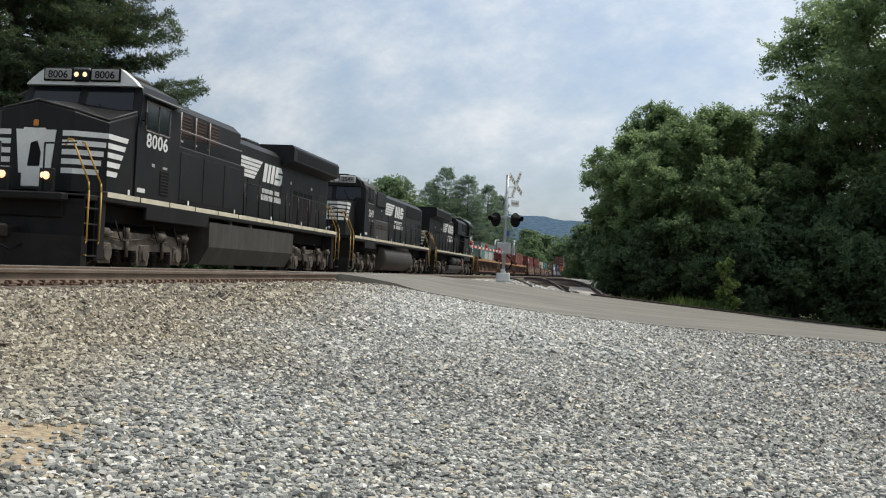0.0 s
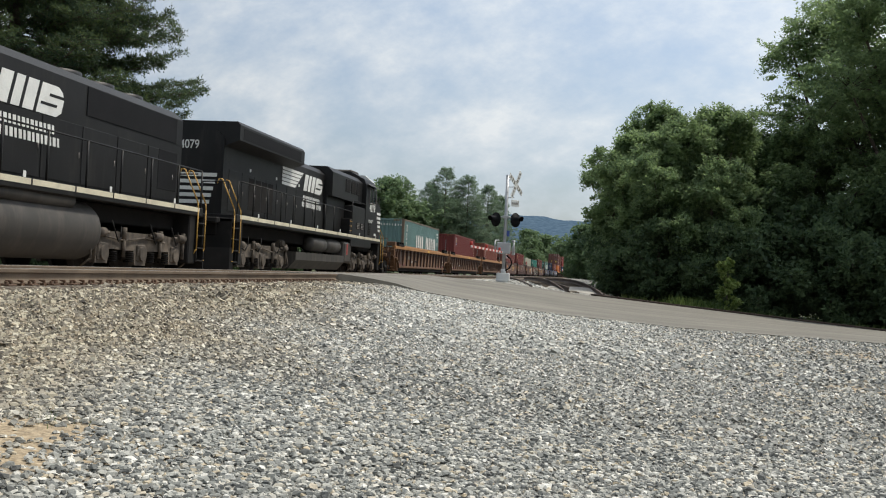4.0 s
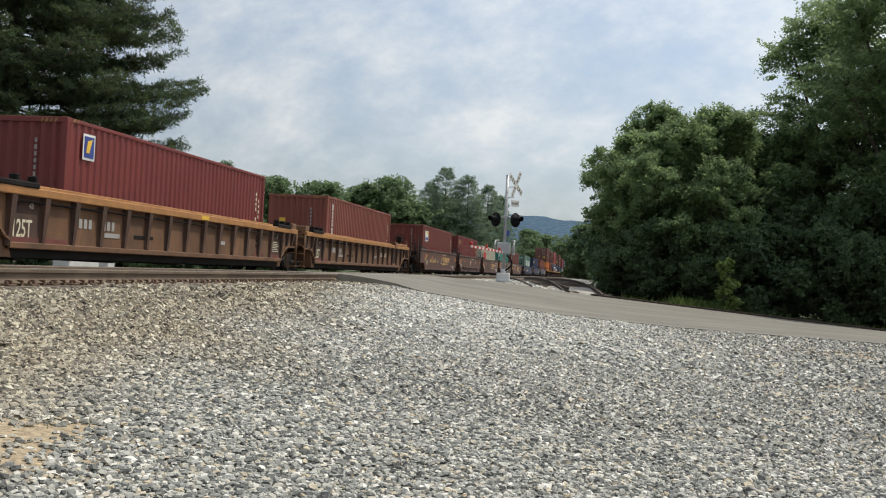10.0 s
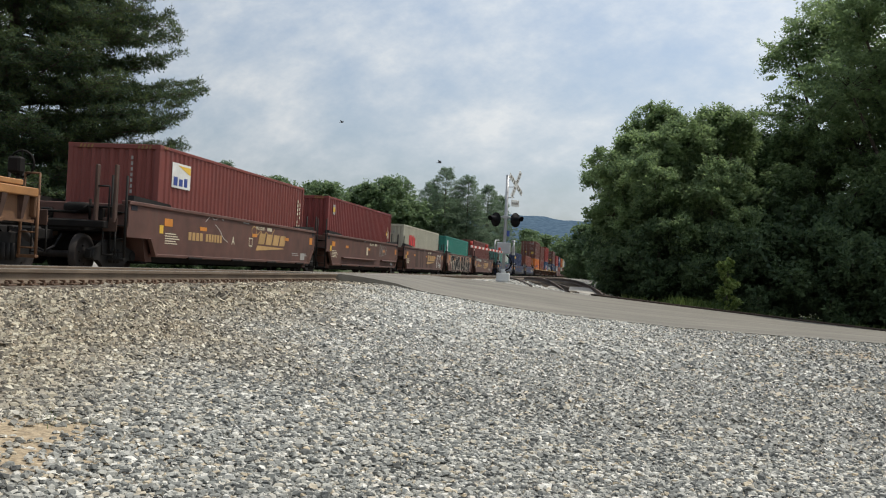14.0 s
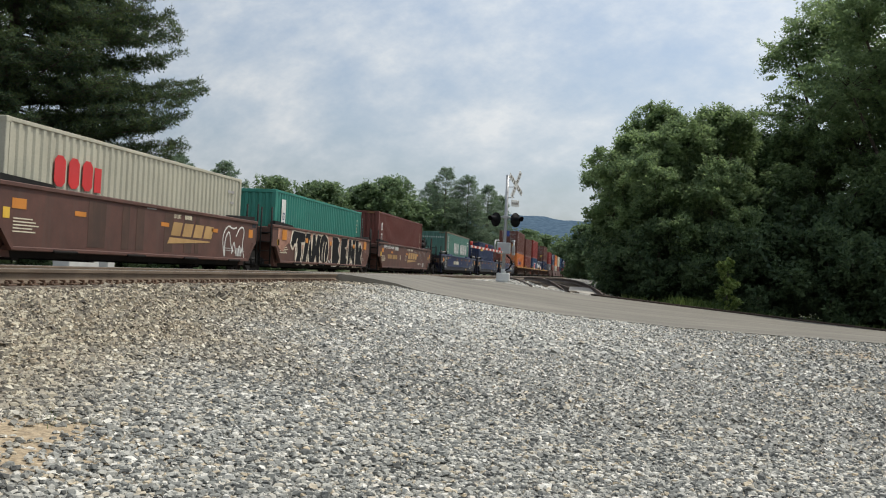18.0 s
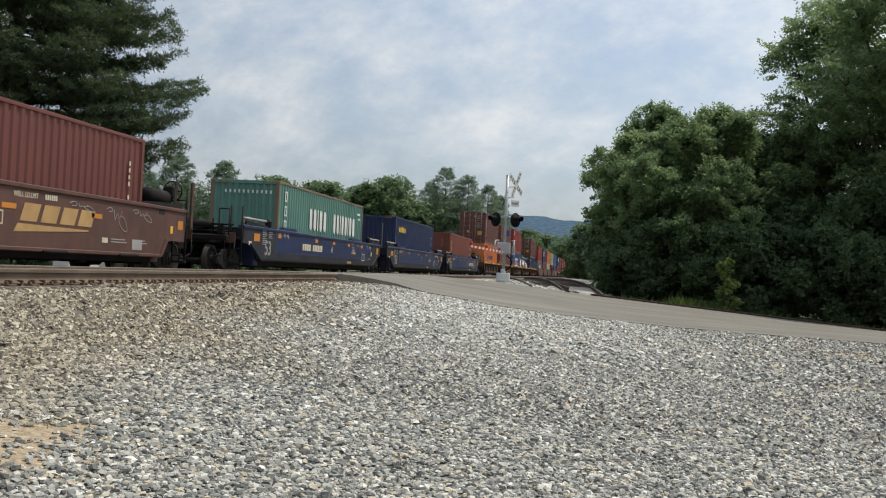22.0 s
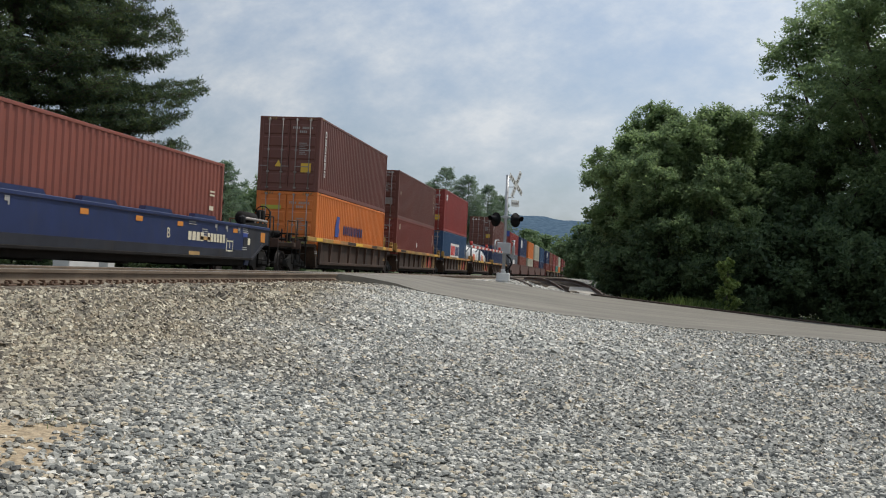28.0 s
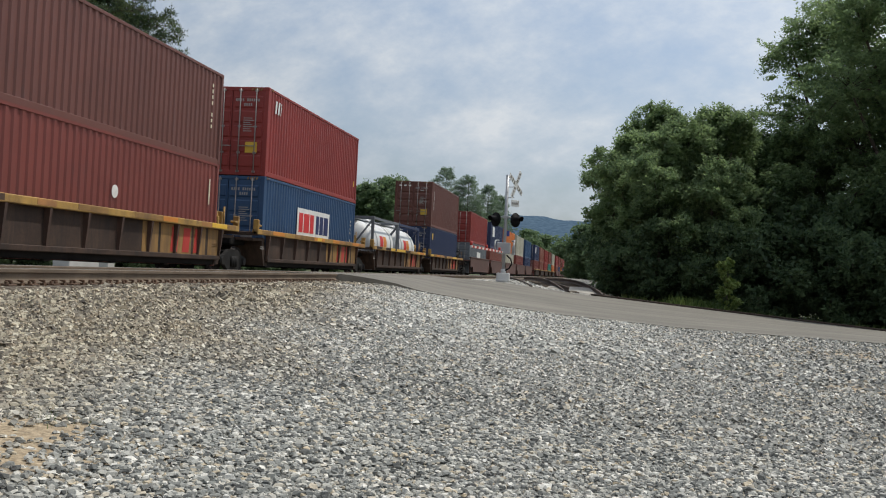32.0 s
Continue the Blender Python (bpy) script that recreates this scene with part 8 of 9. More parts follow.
        for k in range(5):
            z = 3.75 - 0.13 * k
            shape([(0.0, z), (1.55 - 0.13 * k, z), (1.65 - 0.13 * k, z + 0.1), (0.0, z + 0.1)])
        shape([(1.7, 3.22), (3.2, 3.22), (3.34, 3.32), (3.4, 3.6), (3.36, 3.74), (3.24, 3.84), (1.84, 3.84)])
        for p in (1.98, 2.26, 2.6):
            side_poly(L, "marking", [(along(p + q * 0.14 / 0.62), 3.22 + q + zo) for p, q in ((p, -0.01), (p + 0.07, -0.01), (p + 0.07, 0.63), (p, 0.63))], s, xw + 0.006, 0.004, "black_paint")
        for p, q in ((3.0, 3.6), (2.78, 3.4)):
            side_poly(L, "marking", [(along(v), w + zo) for v, w in ((p, q), (p + 0.42, q), (p + 0.44, q + 0.06), (p + 0.02, q + 0.06))], s, xw + 0.006, 0.004, "black_paint")
        for r, nn in ((2.86, 7), (2.62, 8)):
            for k in range(nn):
                p = 1.72 + 0.215 * k - 0.06 * (nn - 7)
                shape([(p, r), (p + 0.075, r), (p + 0.06, r + 0.18), (p - 0.015, r + 0.18)]); shape([(p + 0.115, r), (p + 0.17, r), (p + 0.155, r + 0.18), (p + 0.1, r + 0.18)])
        for k in range(4):
            slab("marking", L, min(s * hw, s * xw), max(s * hw, s * xw), hood0 + 0.8 + 2.6 * k, hood0 + 0.92 + 2.6 * k, 3.3, 3.4, "white_paint", 0.002)
    if wide:
        r0, r1 = (3.9 if number == "8006" else 3.4), 9.9
        g = Geo(); g.prism([(-1.43, 4.03), (-0.95, 3.84), (0.95, 3.84), (1.43, 4.03), (1.43, 4.48), (1.34, 4.58), (-1.34, 4.58), (-1.43, 4.48)], "y", r0, r1)
        part("radiator_housing", g, "black_paint", L)
        for s in (1, -1):
            slab("radiator_screen", L, min(s * 1.43, s * 1.438), max(s * 1.43, s * 1.438), r0 + 0.4, r1 - 0.3, 4.08, 4.42, "black_mark", 0.003, "dark radiator screen")
            for k in range(4):
                slab("hood_grille", L, min(s * 0.99, s * 1.0), max(s * 0.99, s * 1.0), 5.4 + 0.62 * k, 5.9 + 0.62 * k, 2.1, 3.1, "under", 0.003)
        slab("exhaust_housing", L, -0.5, 0.5, 1.6, 3.0, 4.28, 4.5, "black_paint", 0.05)
    else:
        for s in (1, -1):
            slab("radiator_screen", L, min(s * hw, s * (hw + 0.02)), max(s * hw, s * (hw + 0.02)), 4.6, 9.2, 3.45, 4.08, "black_mark", 0.005, "dark radiator screen")
            slab("hood_grille", L, min(s * hw, s * (hw + 0.02)), max(s * hw, s * (hw + 0.02)), 8.2, 9.3, 2.2, 3.2, "black_mark", 0.005)
        for y in (4.9, 6.4, 7.9):
            g = Geo(); g.cyl((0, y, 4.28), (0, y, 4.46), 0.58, 20); part("roof_fan", g, "black_paint", L)
        slab("exhaust_housing", L, -0.4, 0.4, 0.2, 1.5, 4.28, 4.46, "black_paint", 0.05)
    # rear end of the hood carries the number and stripes too
    for k in range(5):
        slab("stripe", L, -0.8 + 0.05 * k, 0.8 - 0.05 * k, hood1, hood1 + 0.012, 2.92 - 0.2 * k, 3.03 - 0.2 * k, "white_paint", 0.003, "white stripe on the hood end")
    me = lettering(number, 0.26, "white_paint", "lettering", 0.003, 0.85)
    o = part("lettering", me, None, L); o.matrix_basis = Matrix.Translation((0.4, hood1 + 0.012, 3.75)) @ Matrix.Rotation(math.pi, 4, "Z")
    # handrails along the walkway
    for s in (1, -1):
        a0 = hood0 + 0.1 if wide else yc1 + 3.3
        n = 8
        ys = [a0 + (9.9 - a0) * k / n for k in range(n + 1)]
        for y in ys:
            g = Geo(); g.cyl((s * 1.46, y, 1.7), (s * 1.46, y, 2.82), 0.024, 6); part("stanchion", g, "black_paint", L)
        g = Geo(); g.pipe([(s * 1.46, ys[0], 2.82), (s * 1.46, ys[-1], 2.82)], 0.02, 6); part("handrail", g, "black_paint", L)
    # ends: pilot, plough, steps, yellow grab irons
    for e, yy in ((-1, -10.15), (1, 10.25)):
        slab("pilot_sheet", L, -1.45, 1.45, min(yy, yy - e * 0.06), max(yy, yy - e * 0.06), 0.75, 1.7, "frame_black", 0.02)
        g = Geo(); g.prism([(-1.5, yy - e * 0.1), (-1.45, yy + e * 0.05), (0, yy + e * 0.5), (1.45, yy + e * 0.05), (1.5, yy - e * 0.1)][::-e], "z", 0.14, 0.85)
        part("plough", g, "frame_black", L, "black snow plough")
        slab("end_platform", L, -1.46, 1.46, min(yy, yy - e * 1.0), max(yy, yy - e * 1.0), 1.6, 1.72, "frame_black", 0.02)
        slab("anticlimber", L, -1.1, 1.1, min(yy + e * 0.02, yy + e * 0.3), max(yy + e * 0.02, yy + e * 0.3), 1.55, 1.72, "frame_black", 0.03)
        coupler(L, yy + e * 0.1, e)
        for s in (1, -1):
            for k in range(4):
                step = slab("step", L, min(s * 0.98, s * 1.5), max(s * 0.98, s * 1.5), min(yy - e * 0.05, yy - e * 0.5), max(yy - e * 0.05, yy - e * 0.5), 0.42 + 0.33 * k, 0.46 + 0.33 * k, "frame_black", 0.008)
                slab("step_edge", step, min(s * 1.05, s * 1.512), max(s * 1.05, s * 1.512), min(yy - e * 0.03, yy - e * 0.08), max(yy - e * 0.03, yy - e * 0.08), 0.44 + 0.33 * k, 0.465 + 0.33 * k, "handrail_yellow", 0.004, "yellow step edge")
            slab("step_well", L, min(s * 0.9, s * 1.44), max(s * 0.9, s * 1.44), min(yy - e * 0.5, yy - e * 0.95), max(yy - e * 0.5, yy - e * 0.95), 0.35, 1.64, "frame_black", 0.03)
            slab("step_side", L, min(s * 0.95, s * 1.5), max(s * 0.95, s * 1.5), min(yy - e * 0.52, yy - e * 0.56), max(yy - e * 0.52, yy - e * 0.56), 0.4, 1.7, "frame_black", 0.01)
            for d in (0.06, 0.58):
                g = Geo(); g.pipe([(s * 0.92, yy - e * d, 2.72), (s * 0.98, yy - e * d, 2.86), (s * 1.08, yy - e * d, 2.84), (s * 1.48, yy - e * d, 1.98), (s * 1.5, yy - e * d, 1.8), (s * 1.5, yy - e * d, 0.75), (s * 1.4, yy - e * d, 0.58)], 0.019, 7); part("grab_iron", g, "handrail_yellow", L, "yellow grab iron")
            g = Geo(); g.pipe([(s * 0.5, yy + e * 0.02, 1.65), (s * 0.5, yy + e * 0.02, 2.75), (s * 1.2, yy + e * 0.0, 2.78)], 0.02, 6); part("end_rail", g, "black_paint", L)
            if e < 0:
                g = Geo(); g.lathe([(0.0, -0.03), (0.05, -0.02), (0.075, 0.0), (0.085, 0.1), (0.0, 0.12)], "y", (s * 0.5, yy - 0.02, 2.08), 16)
                part("ditch_light", g, "lamp_on" if lit else "lens", L, "glowing ditch light" if lit else "unlit ditch light")
                slab("light_bracket", L, s * 0.5 - 0.16, s * 0.5 + 0.16, yy + 0.08, yy + 0.2, 1.7, 2.24, "black_paint", 0.02)
    # fuel tank
    if number == "8006":
        t0, t1, prof = -3.45, 4.1, [(-1.47, 1.5), (1.47, 1.5), (1.47, 0.82), (1.2, 0.34), (-1.2, 0.34), (-1.47, 0.82)]
    elif not wide:
        t0, t1 = -2.5, 4.7
        prof = [(0, 0)]
    else:
        t0, t1, prof = -2.7, 4.0, [(-1.47, 0.9), (1.47, 0.9), (1.47, 0.62), (1.2, 0.3), (-1.2, 0.3), (-1.47, 0.62)]
    if not wide:
        g = Geo(); g.lathe([(0.0, t0), (0.5, t0), (0.62, t0 + 0.05), (0.64, t0 + 0.12), (0.64, t1 - 0.12), (0.62, t1 - 0.05), (0.5, t1), (0.0, t1)], "y", (0.82, 0, 0.98), 28)
        part("fuel_tank", g, "tank_grey", L, "rounded grey fuel tank")
        g = Geo(); g.lathe([(0.0, t0), (0.5, t0), (0.62, t0 + 0.05), (0.64, t0 + 0.12), (0.64, t1 - 0.12), (0.62, t1 - 0.05), (0.5, t1), (0.0, t1)], "y", (-0.82, 0, 0.98), 28)
        part("fuel_tank", g, "tank_grey", L)
        slab("tank_belly", L, -0.9, 0.9, t0 + 0.1, t1 - 0.1, 0.34, 1.5, "tank_grey", 0.05)
        for s in (1, -1):
            g = Geo(); g.cyl((s * 1.25, 0.2, 1.55), (s * 1.25, 3.6, 1.55), 0.16, 14); part("air_reservoir", g, "tank_grey", L)
    else:
        g = Geo(); g.prism(prof, "y", t0, t1); part("fuel_tank", g, "tank_grey", L, "grey dusty fuel tank")
        for s in (1, -1):
            if number == "4079":
                for a in (-2.4, -0.3):
                    g = Geo(); g.lathe([(0.0, a), (0.2, a + 0.03), (0.29, a + 0.12), (0.29, a + 1.8), (0.2, a + 1.9), (0.0, a + 1.93)], "y", (s * 1.15, 0, 1.25), 18); part("air_reservoir", g, "tank_grey", L)
                slab("battery_box", L, min(s * 0.9, s * 1.47), max(s * 0.9, s * 1.47), -3.9, -2.75, 0.6, 1.5, "tank_grey", 0.08)
                slab("marking", L, min(s * 1.47, s * 1.476), max(s * 1.47, s * 1.476), -3.25, -3.1, 0.95, 1.4, "red_mark", 0.002)
            else:
                for a in (-1.5, 0.2):
                    g = Geo(); g.cyl((s * 1.3, a, 1.5), (s * 1.3, a, 1.62), 0.06, 8); part("filler_cap", g, "galv_dull", L)
    for y in (-6.95, 6.95):
        three_axle_truck(L, y, sense, kind)
        for s in (1, -1):
            g = Geo(); g.cyl((s * 1.05, y - 2.6, 1.15), (s * 1.05, y - 2.2, 1.15), 0.14, 12); part("sand_pipe", g, "truck_grey", L)
    RIDERS.append((L, s0, RAIL))
    return L


locomotive(-118.45, "8006", "wide", False, "black diesel locomotive with white nose stripes and lit headlights", True)
locomotive(-96.28, "2549", "slim", False, "black diesel locomotive with a round grey fuel tank")
locomotive(-73.75, "4079", "wide", True, "black diesel locomotive running backwards before the wagons")


# ---- what the wagons carry ----
def side_bars(c, rows, colour, x=W2 + 0.001):
    for y0, y1, z0, z1 in rows:
        if y1 - y0 < 0.09 and z1 - z0 > 0.9:
            # an upright row of small marks
            n = int((z1 - z0) / 0.145)
            for k in range(n):
                if k != 4:
                    z = z1 - (z1 - z0) * k / n
                    slab("marking", c, x, x + 0.006, y0 - 0.012, y1 + 0.012, z - 0.1, z, colour, 0.001)
            continue
        slab("marking", c, x, x + 0.006, y0, y1, z0, z1, colour, 0.001)


def letter_blocks(c, y, z, widths, h, colour, gap=0.12, slant=0.0, x=W2 + 0.001):
    """A trade name as plain blocks of its letters' size."""
    for w in widths:
        at = lambda p, q: (y + p + slant * q / h, z + q)
        g = Geo(); e = w * 0.14; d = w * 0.22
        g.prism([at(e, d), at(e + d, 0), at(w - e - d, 0), at(w - e, d), at(w - e, h - d), at(w - e - d, h), at(e + d, h), at(e, h - d)] if w > 0.25 else [at(0.03, 0), at(w - 0.03, 0), at(w - 0.03, h), at(0.03, h)], "x", x, x + 0.006)
        part("marking", g, colour, c)
        y += w + gap


def upright_blocks(c, y, z_top, n, size, colour, gap=0.08, x=W2 + 0.001, front=False):
    for k in range(n):
        z = z_top - k * (size + gap)
        if front:
            slab("marking", c, y - size * 0.3, y + size * 0.3, -(LEN / 2 + 0.01), -(LEN / 2 + 0.004), z - size, z, "grey_mark" if colour == "white_paint" else colour, 0.001)
        else:
            g = Geo(); d = size * 0.36; q = size * 0.17       # a hollow square
            g.box(x, x + 0.006, y - d, y - d + q, z - size, z); g.box(x, x + 0.006, y + d - q, y + d, z - size, z)
            g.box(x, x + 0.006, y - d + q, y + d - q, z - q, z); g.box(x, x + 0.006, y - d + q, y + d - q, z - size, z - size + q)
            part("marking", g, colour, c)


def end_row(c, x0, z, n, size, colour, gap=0.05):
    for k in range(n):
        slab("marking", c, x0 + k * (size + gap), x0 + k * (size + gap) + size * 0.55, -(LEN / 2 + 0.012), -(LEN / 2 + 0.004), z, z + size, colour, 0.001)


def load_train():
    H = 2.896
    box = container
    # first group, single boxes
    c = box(-51.0, FLOOR, "teal", True, "pale teal corrugated shipping container with worn white lettering")
    letter_blocks(c, -2.3, 1.35, [0.42, 0.45, 0.18, 0.45, 0.5], 0.8, "white_paint", 0.1, -0.05); letter_blocks(c, 1.0, 1.35, [0.42, 0.45, 0.18, 0.42, 0.42, 0.18, 0.45, 0.48], 0.8, "white_paint", 0.09, -0.05)
    upright_blocks(c, -5.3, 2.6, 4, 0.36, "white_paint", 0.12); end_row(c, -0.6, 2.5, 11, 0.11, "white_paint")
    side_bars(c, [(5.0, 5.5, 2.45, 2.55), (5.2, 5.5, 2.25, 2.33), (5.3, 5.5, 1.7, 1.95)], "white_paint")
    c = box(-31.35, FLOOR, "dark_red", True, "deep red corrugated shipping container with a small blue and yellow logo")
    side_bars(c, [(-5.45, -4.95, 2.1, 2.65)], "white_paint"); side_bars(c, [(-5.4, -5.0, 2.15, 2.6)], "blue_mark", W2 + 0.008)
    g = Geo(); g.prism([(-5.33, 2.25), (-5.2, 2.25), (-5.08, 2.55), (-5.28, 2.5)], "x", W2 + 0.015, W2 + 0.02); part("marking", g, "yellow_mark", c)
    side_bars(c, [(5.3, 5.36, 0.9, 2.3), (5.55, 5.6, 1.1, 2.1)], "sill_white"); upright_blocks(c, 0.55, 2.45, 11, 0.09, "white_paint", 0.05, front=True)
    slab("marking", c, -0.75, -0.5, -(LEN / 2 + .01), -(LEN / 2 + .004), 1.5, 1.7, "yellow_mark", 0.001)
    c = box(-11.55, FLOOR, "brown_red", True, "faded brick-red corrugated shipping container with upright white lettering")
    upright_blocks(c, -5.3, 2.6, 6, 0.25, "white_paint", 0.07); upright_blocks(c, 0.55, 2.4, 11, 0.1, "white_paint", 0.05, front=True); side_bars(c, [(5.35, 5.41, 0.8, 2.3)], "sill_white")
    slab("marking", c, -0.75, -0.5, -(LEN / 2 + .01), -(LEN / 2 + .004), 1.75, 1.95, "yellow_mark", 0.001)
    # second group
    c = box(10.47, FLOOR, "oxide", True, "oxide-red corrugated shipping container with a white square logo")
    side_bars(c, [(-5.35, -4.2, 1.92, 2.56)], "white_paint")
    g = Geo(); g.prism([(-5.0, 2.5), (-4.22, 2.3), (-4.22, 2.5)], "x", W2 + 0.008, W2 + 0.012); part("marking", g, "yellow_mark", c)
    side_bars(c, [(-5.25, -5.02, 1.98, 2.2), (-4.92, -4.7, 1.98, 2.16), (-4.6, -4.4, 1.98, 2.2)], "blue_mark", W2 + 0.008)
    side_bars(c, [(5.35, 5.42, 0.8, 2.4), (5.6, 5.66, 0.9, 2.3)], "sill_white"); upright_blocks(c, 0.5, 2.6, 11, 0.09, "white_paint", 0.05, front=True)
    c = box(26.05, FLOOR, "dark_red", True, "deep red corrugated shipping container with a tiny logo")
    side_bars(c, [(-5.4, -5.05, 2.2, 2.6)], "grey_mark"); side_bars(c, [(-5.38, -5.1, 2.3, 2.5)], "yellow_mark", W2 + 0.008); side_bars(c, [(5.3, 5.36, 1.0, 2.2), (5.5, 5.56, 1.2, 2.0)], "sill_white")
    g = Geo(); g.prism([(5.0, 1.75), (5.25, 1.75), (5.1, 2.0)], "x", W2 + 0.001, W2 + 0.006); part("marking", g, "yellow_mark", c)
    c = box(41.75, FLOOR, "white_grey", False, "off-white corrugated shipping container with a red logo")
    for k, y in enumerate((-4.4, -3.85, -3.3)):
        g = Geo(); g.prism([(y, 1.55), (y + 0.12, 1.45), (y + 0.3, 1.45), (y + 0.42, 1.55), (y + 0.42, 1.98), (y + 0.3, 2.08), (y + 0.12, 2.08), (y, 1.98)], "x", W2 + 0.001, W2 + 0.007); part("marking", g, "red_bright", c)
    side_bars(c, [(-2.8, -2.5, 1.45, 1.98)], "red_bright"); side_bars(c, [(5.0, 5.5, 2.1, 2.18), (5.2, 5.5, 1.8, 1.86)], "grey_mark")
    end_row(c, -0.9, 2.1, 10, 0.12, "grey_mark"); end_row(c, -0.55, 1.55, 4, 0.24, "red_bright", 0.0)
    c = box(57.2, FLOOR, "green", False, "bright sea-green corrugated shipping container with upright white letters")
    side_bars(c, [(-5.42, -4.98, 0.5, 2.3)], "white_paint"); upright_blocks(c, -5.2, 1.85, 4, 0.24, "blue_dark", 0.08, W2 + 0.008); side_bars(c, [(5.3, 5.36, 0.9, 2.2)], "sill_white")
    c = box(73.05, FLOOR, "tex_brown", True, "dark oxide-brown corrugated shipping container with upright white lettering")
    upright_blocks(c, -5.3, 2.35, 3, 0.36, "white_paint", 0.16); side_bars(c, [(5.35, 5.4, 0.9, 2.3)], "sill_white"); side_bars(c, [(5.55, 5.75, 0.85, 1.1), (5.4, 5.6, 1.2, 1.35)], "yellow_mark")
    upright_blocks(c, 0.4, 2.5, 11, 0.09, "white_paint", 0.05, front=True); end_row(c, -0.95, 2.0, 1, 0.35, "white_paint")
    # third group
    c = box(95.4, FLOOR, "shipping_green", True, "grey-green corrugated shipping container with big white lettering")
    letter_blocks(c, -2.4, 1.42, [0.42, 0.45, 0.18, 0.45, 0.5], 0.8, "white_paint", 0.1, -0.05); letter_blocks(c, 1.0, 1.42, [0.42, 0.45, 0.18, 0.42, 0.42, 0.18, 0.45, 0.48], 0.8, "white_paint", 0.09, -0.05)
    upright_blocks(c, -5.3, 2.6, 4, 0.36, "white_paint", 0.14); end_row(c, -0.7, 2.45, 11, 0.11, "white_paint"); side_bars(c, [(5.0, 5.5, 2.4, 2.5), (5.15, 5.5, 2.2, 2.28)], "white_paint")
    c = box(115.15, FLOOR, "navy", True, "navy blue corrugated shipping container with a yellow logo")
    for k in range(5):
        side_bars(c, [(-5.25 + 0.4 * k, -4.97 + 0.4 * k, 2.1, 2.36 + 0.06 * (k == 2))], "yellow_mark")
    side_bars(c, [(5.3, 5.36, 0.9, 2.2)], "sill_white"); upright_blocks(c, 0.5, 2.5, 12, 0.09, "grey_mark", 0.05, front=True)
    c = box(134.95, FLOOR, "brown_red", True, "brown-red corrugated shipping container with upright yellow lettering")
    upright_blocks(c, -5.3, 2.35, 4, 0.34, "yellow_mark", 0.1); side_bars(c, [(5.1, 5.45, 2.0, 2.05), (5.1, 5.45, 1.9, 1.95), (5.1, 5.4, 1.5, 1.62)], "sill_white"); upright_blocks(c, 0.6, 2.5, 10, 0.09, "white_paint", 0.05, front=True)
    slab("marking", c, -0.95, -0.65, -(LEN / 2 + .01), -(LEN / 2 + .004), 2.0, 2.35, "yellow_mark", 0.001)

    def door_marks(c, plate="yellow_mark"):
        f = -(LEN / 2 + .024)
        for k in range(11):
            if k != 4:
                slab("marking", c, 0.12 + 0.075 * k, 0.165 + 0.075 * k, f, f + 0.006, 2.42, 2.51, "grey_mark", 0.001)
        for k in range(4):
            slab("marking", c, 0.4 + 0.075 * k, 0.445 + 0.075 * k, f, f + 0.006, 2.27, 2.36, "grey_mark", 0.001)
        for k in range(7):
            slab("marking", c, 0.4, 0.4 + (0.3, 0.36, 0.24)[k % 3], f, f + 0.006, 1.86 - 0.07 * k, 1.885 - 0.07 * k, "grey_mark", 0.001)
        slab("marking", c, 0.5, 0.9, -(LEN / 2 + .024), -(LEN / 2 + .018), 0.75, 1.1, plate, 0.001)

    # fourth group, two boxes high
    lo = box(156.8, FLOOR, "orange", True, "bright orange corrugated shipping container with a blue logo", True)
    g = Geo(); g.prism([(-3.3, 1.3), (-2.75, 1.3), (-2.6, 1.6), (-2.75, 1.72), (-2.6, 2.15), (-3.05, 2.15), (-3.25, 1.75)], "x", W2 + 0.001, W2 + 0.007); part("marking", g, "blue_mark", lo)
    letter_blocks(lo, -2.0, 1.42, [0.32, 0.28, 0.28, 0.28, 0.28, 0.14, 0.32, 0.12, 0.28, 0.28, 0.28], 0.42, "blue_dark", 0.06)
    door_marks(lo); slab("marking", lo, -1.0, -0.2, -(LEN / 2 + .024), -(LEN / 2 + .018), 2.2, 2.35, "green_mark", 0.001); slab("marking", lo, 0.1, 0.9, -(LEN / 2 + .028), -(LEN / 2 + .022), 0.7, 1.15, "green_mark", 0.001)
    up = box(156.8, FLOOR + H, "brown", True, "dark brown corrugated shipping container with upright white lettering", True)
    upright_blocks(up, -5.3, 2.45, 6, 0.25, "white_paint", 0.06); door_marks(up)
    g = Geo(); g.prism([(-0.55, 0.95), (-0.25, 0.95), (-0.4, 1.2)], "y", -(LEN / 2 + .026), -(LEN / 2 + .02)); part("marking", g, "yellow_mark", up)
    lo = box(172.2, FLOOR - 0.045, "oxide", True, "brick-red corrugated shipping container on the bottom tier", True); door_marks(lo, "grey_mark")
    g = Geo(); g.cyl((W2 + 0.001, 0.0, 1.6), (W2 + 0.006, 0.0, 1.6), 0.15, 14); part("marking", g, "white_paint", lo)
    side_bars(lo, [(-5.4, -5.2, 2.3, 2.6), (5.4, 5.48, 1.7, 2.4)], "sill_white")
    up = box(172.2, FLOOR + H - 0.09, "brown", False, "dark purple-brown corrugated shipping container on the top tier", True); door_marks(up, "grey_mark"); side_bars(up, [(5.3, 5.36, 0.9, 2.2), (-5.5, -5.4, 1.3, 1.5)], "sill_white")
    lo = box(188.3, FLOOR, "blue", True, "dark blue corrugated shipping container with a white logo panel", True); door_marks(lo, "grey_mark")
    side_bars(lo, [(-2.4, 1.9, 1.1, 2.15)], "white_paint")
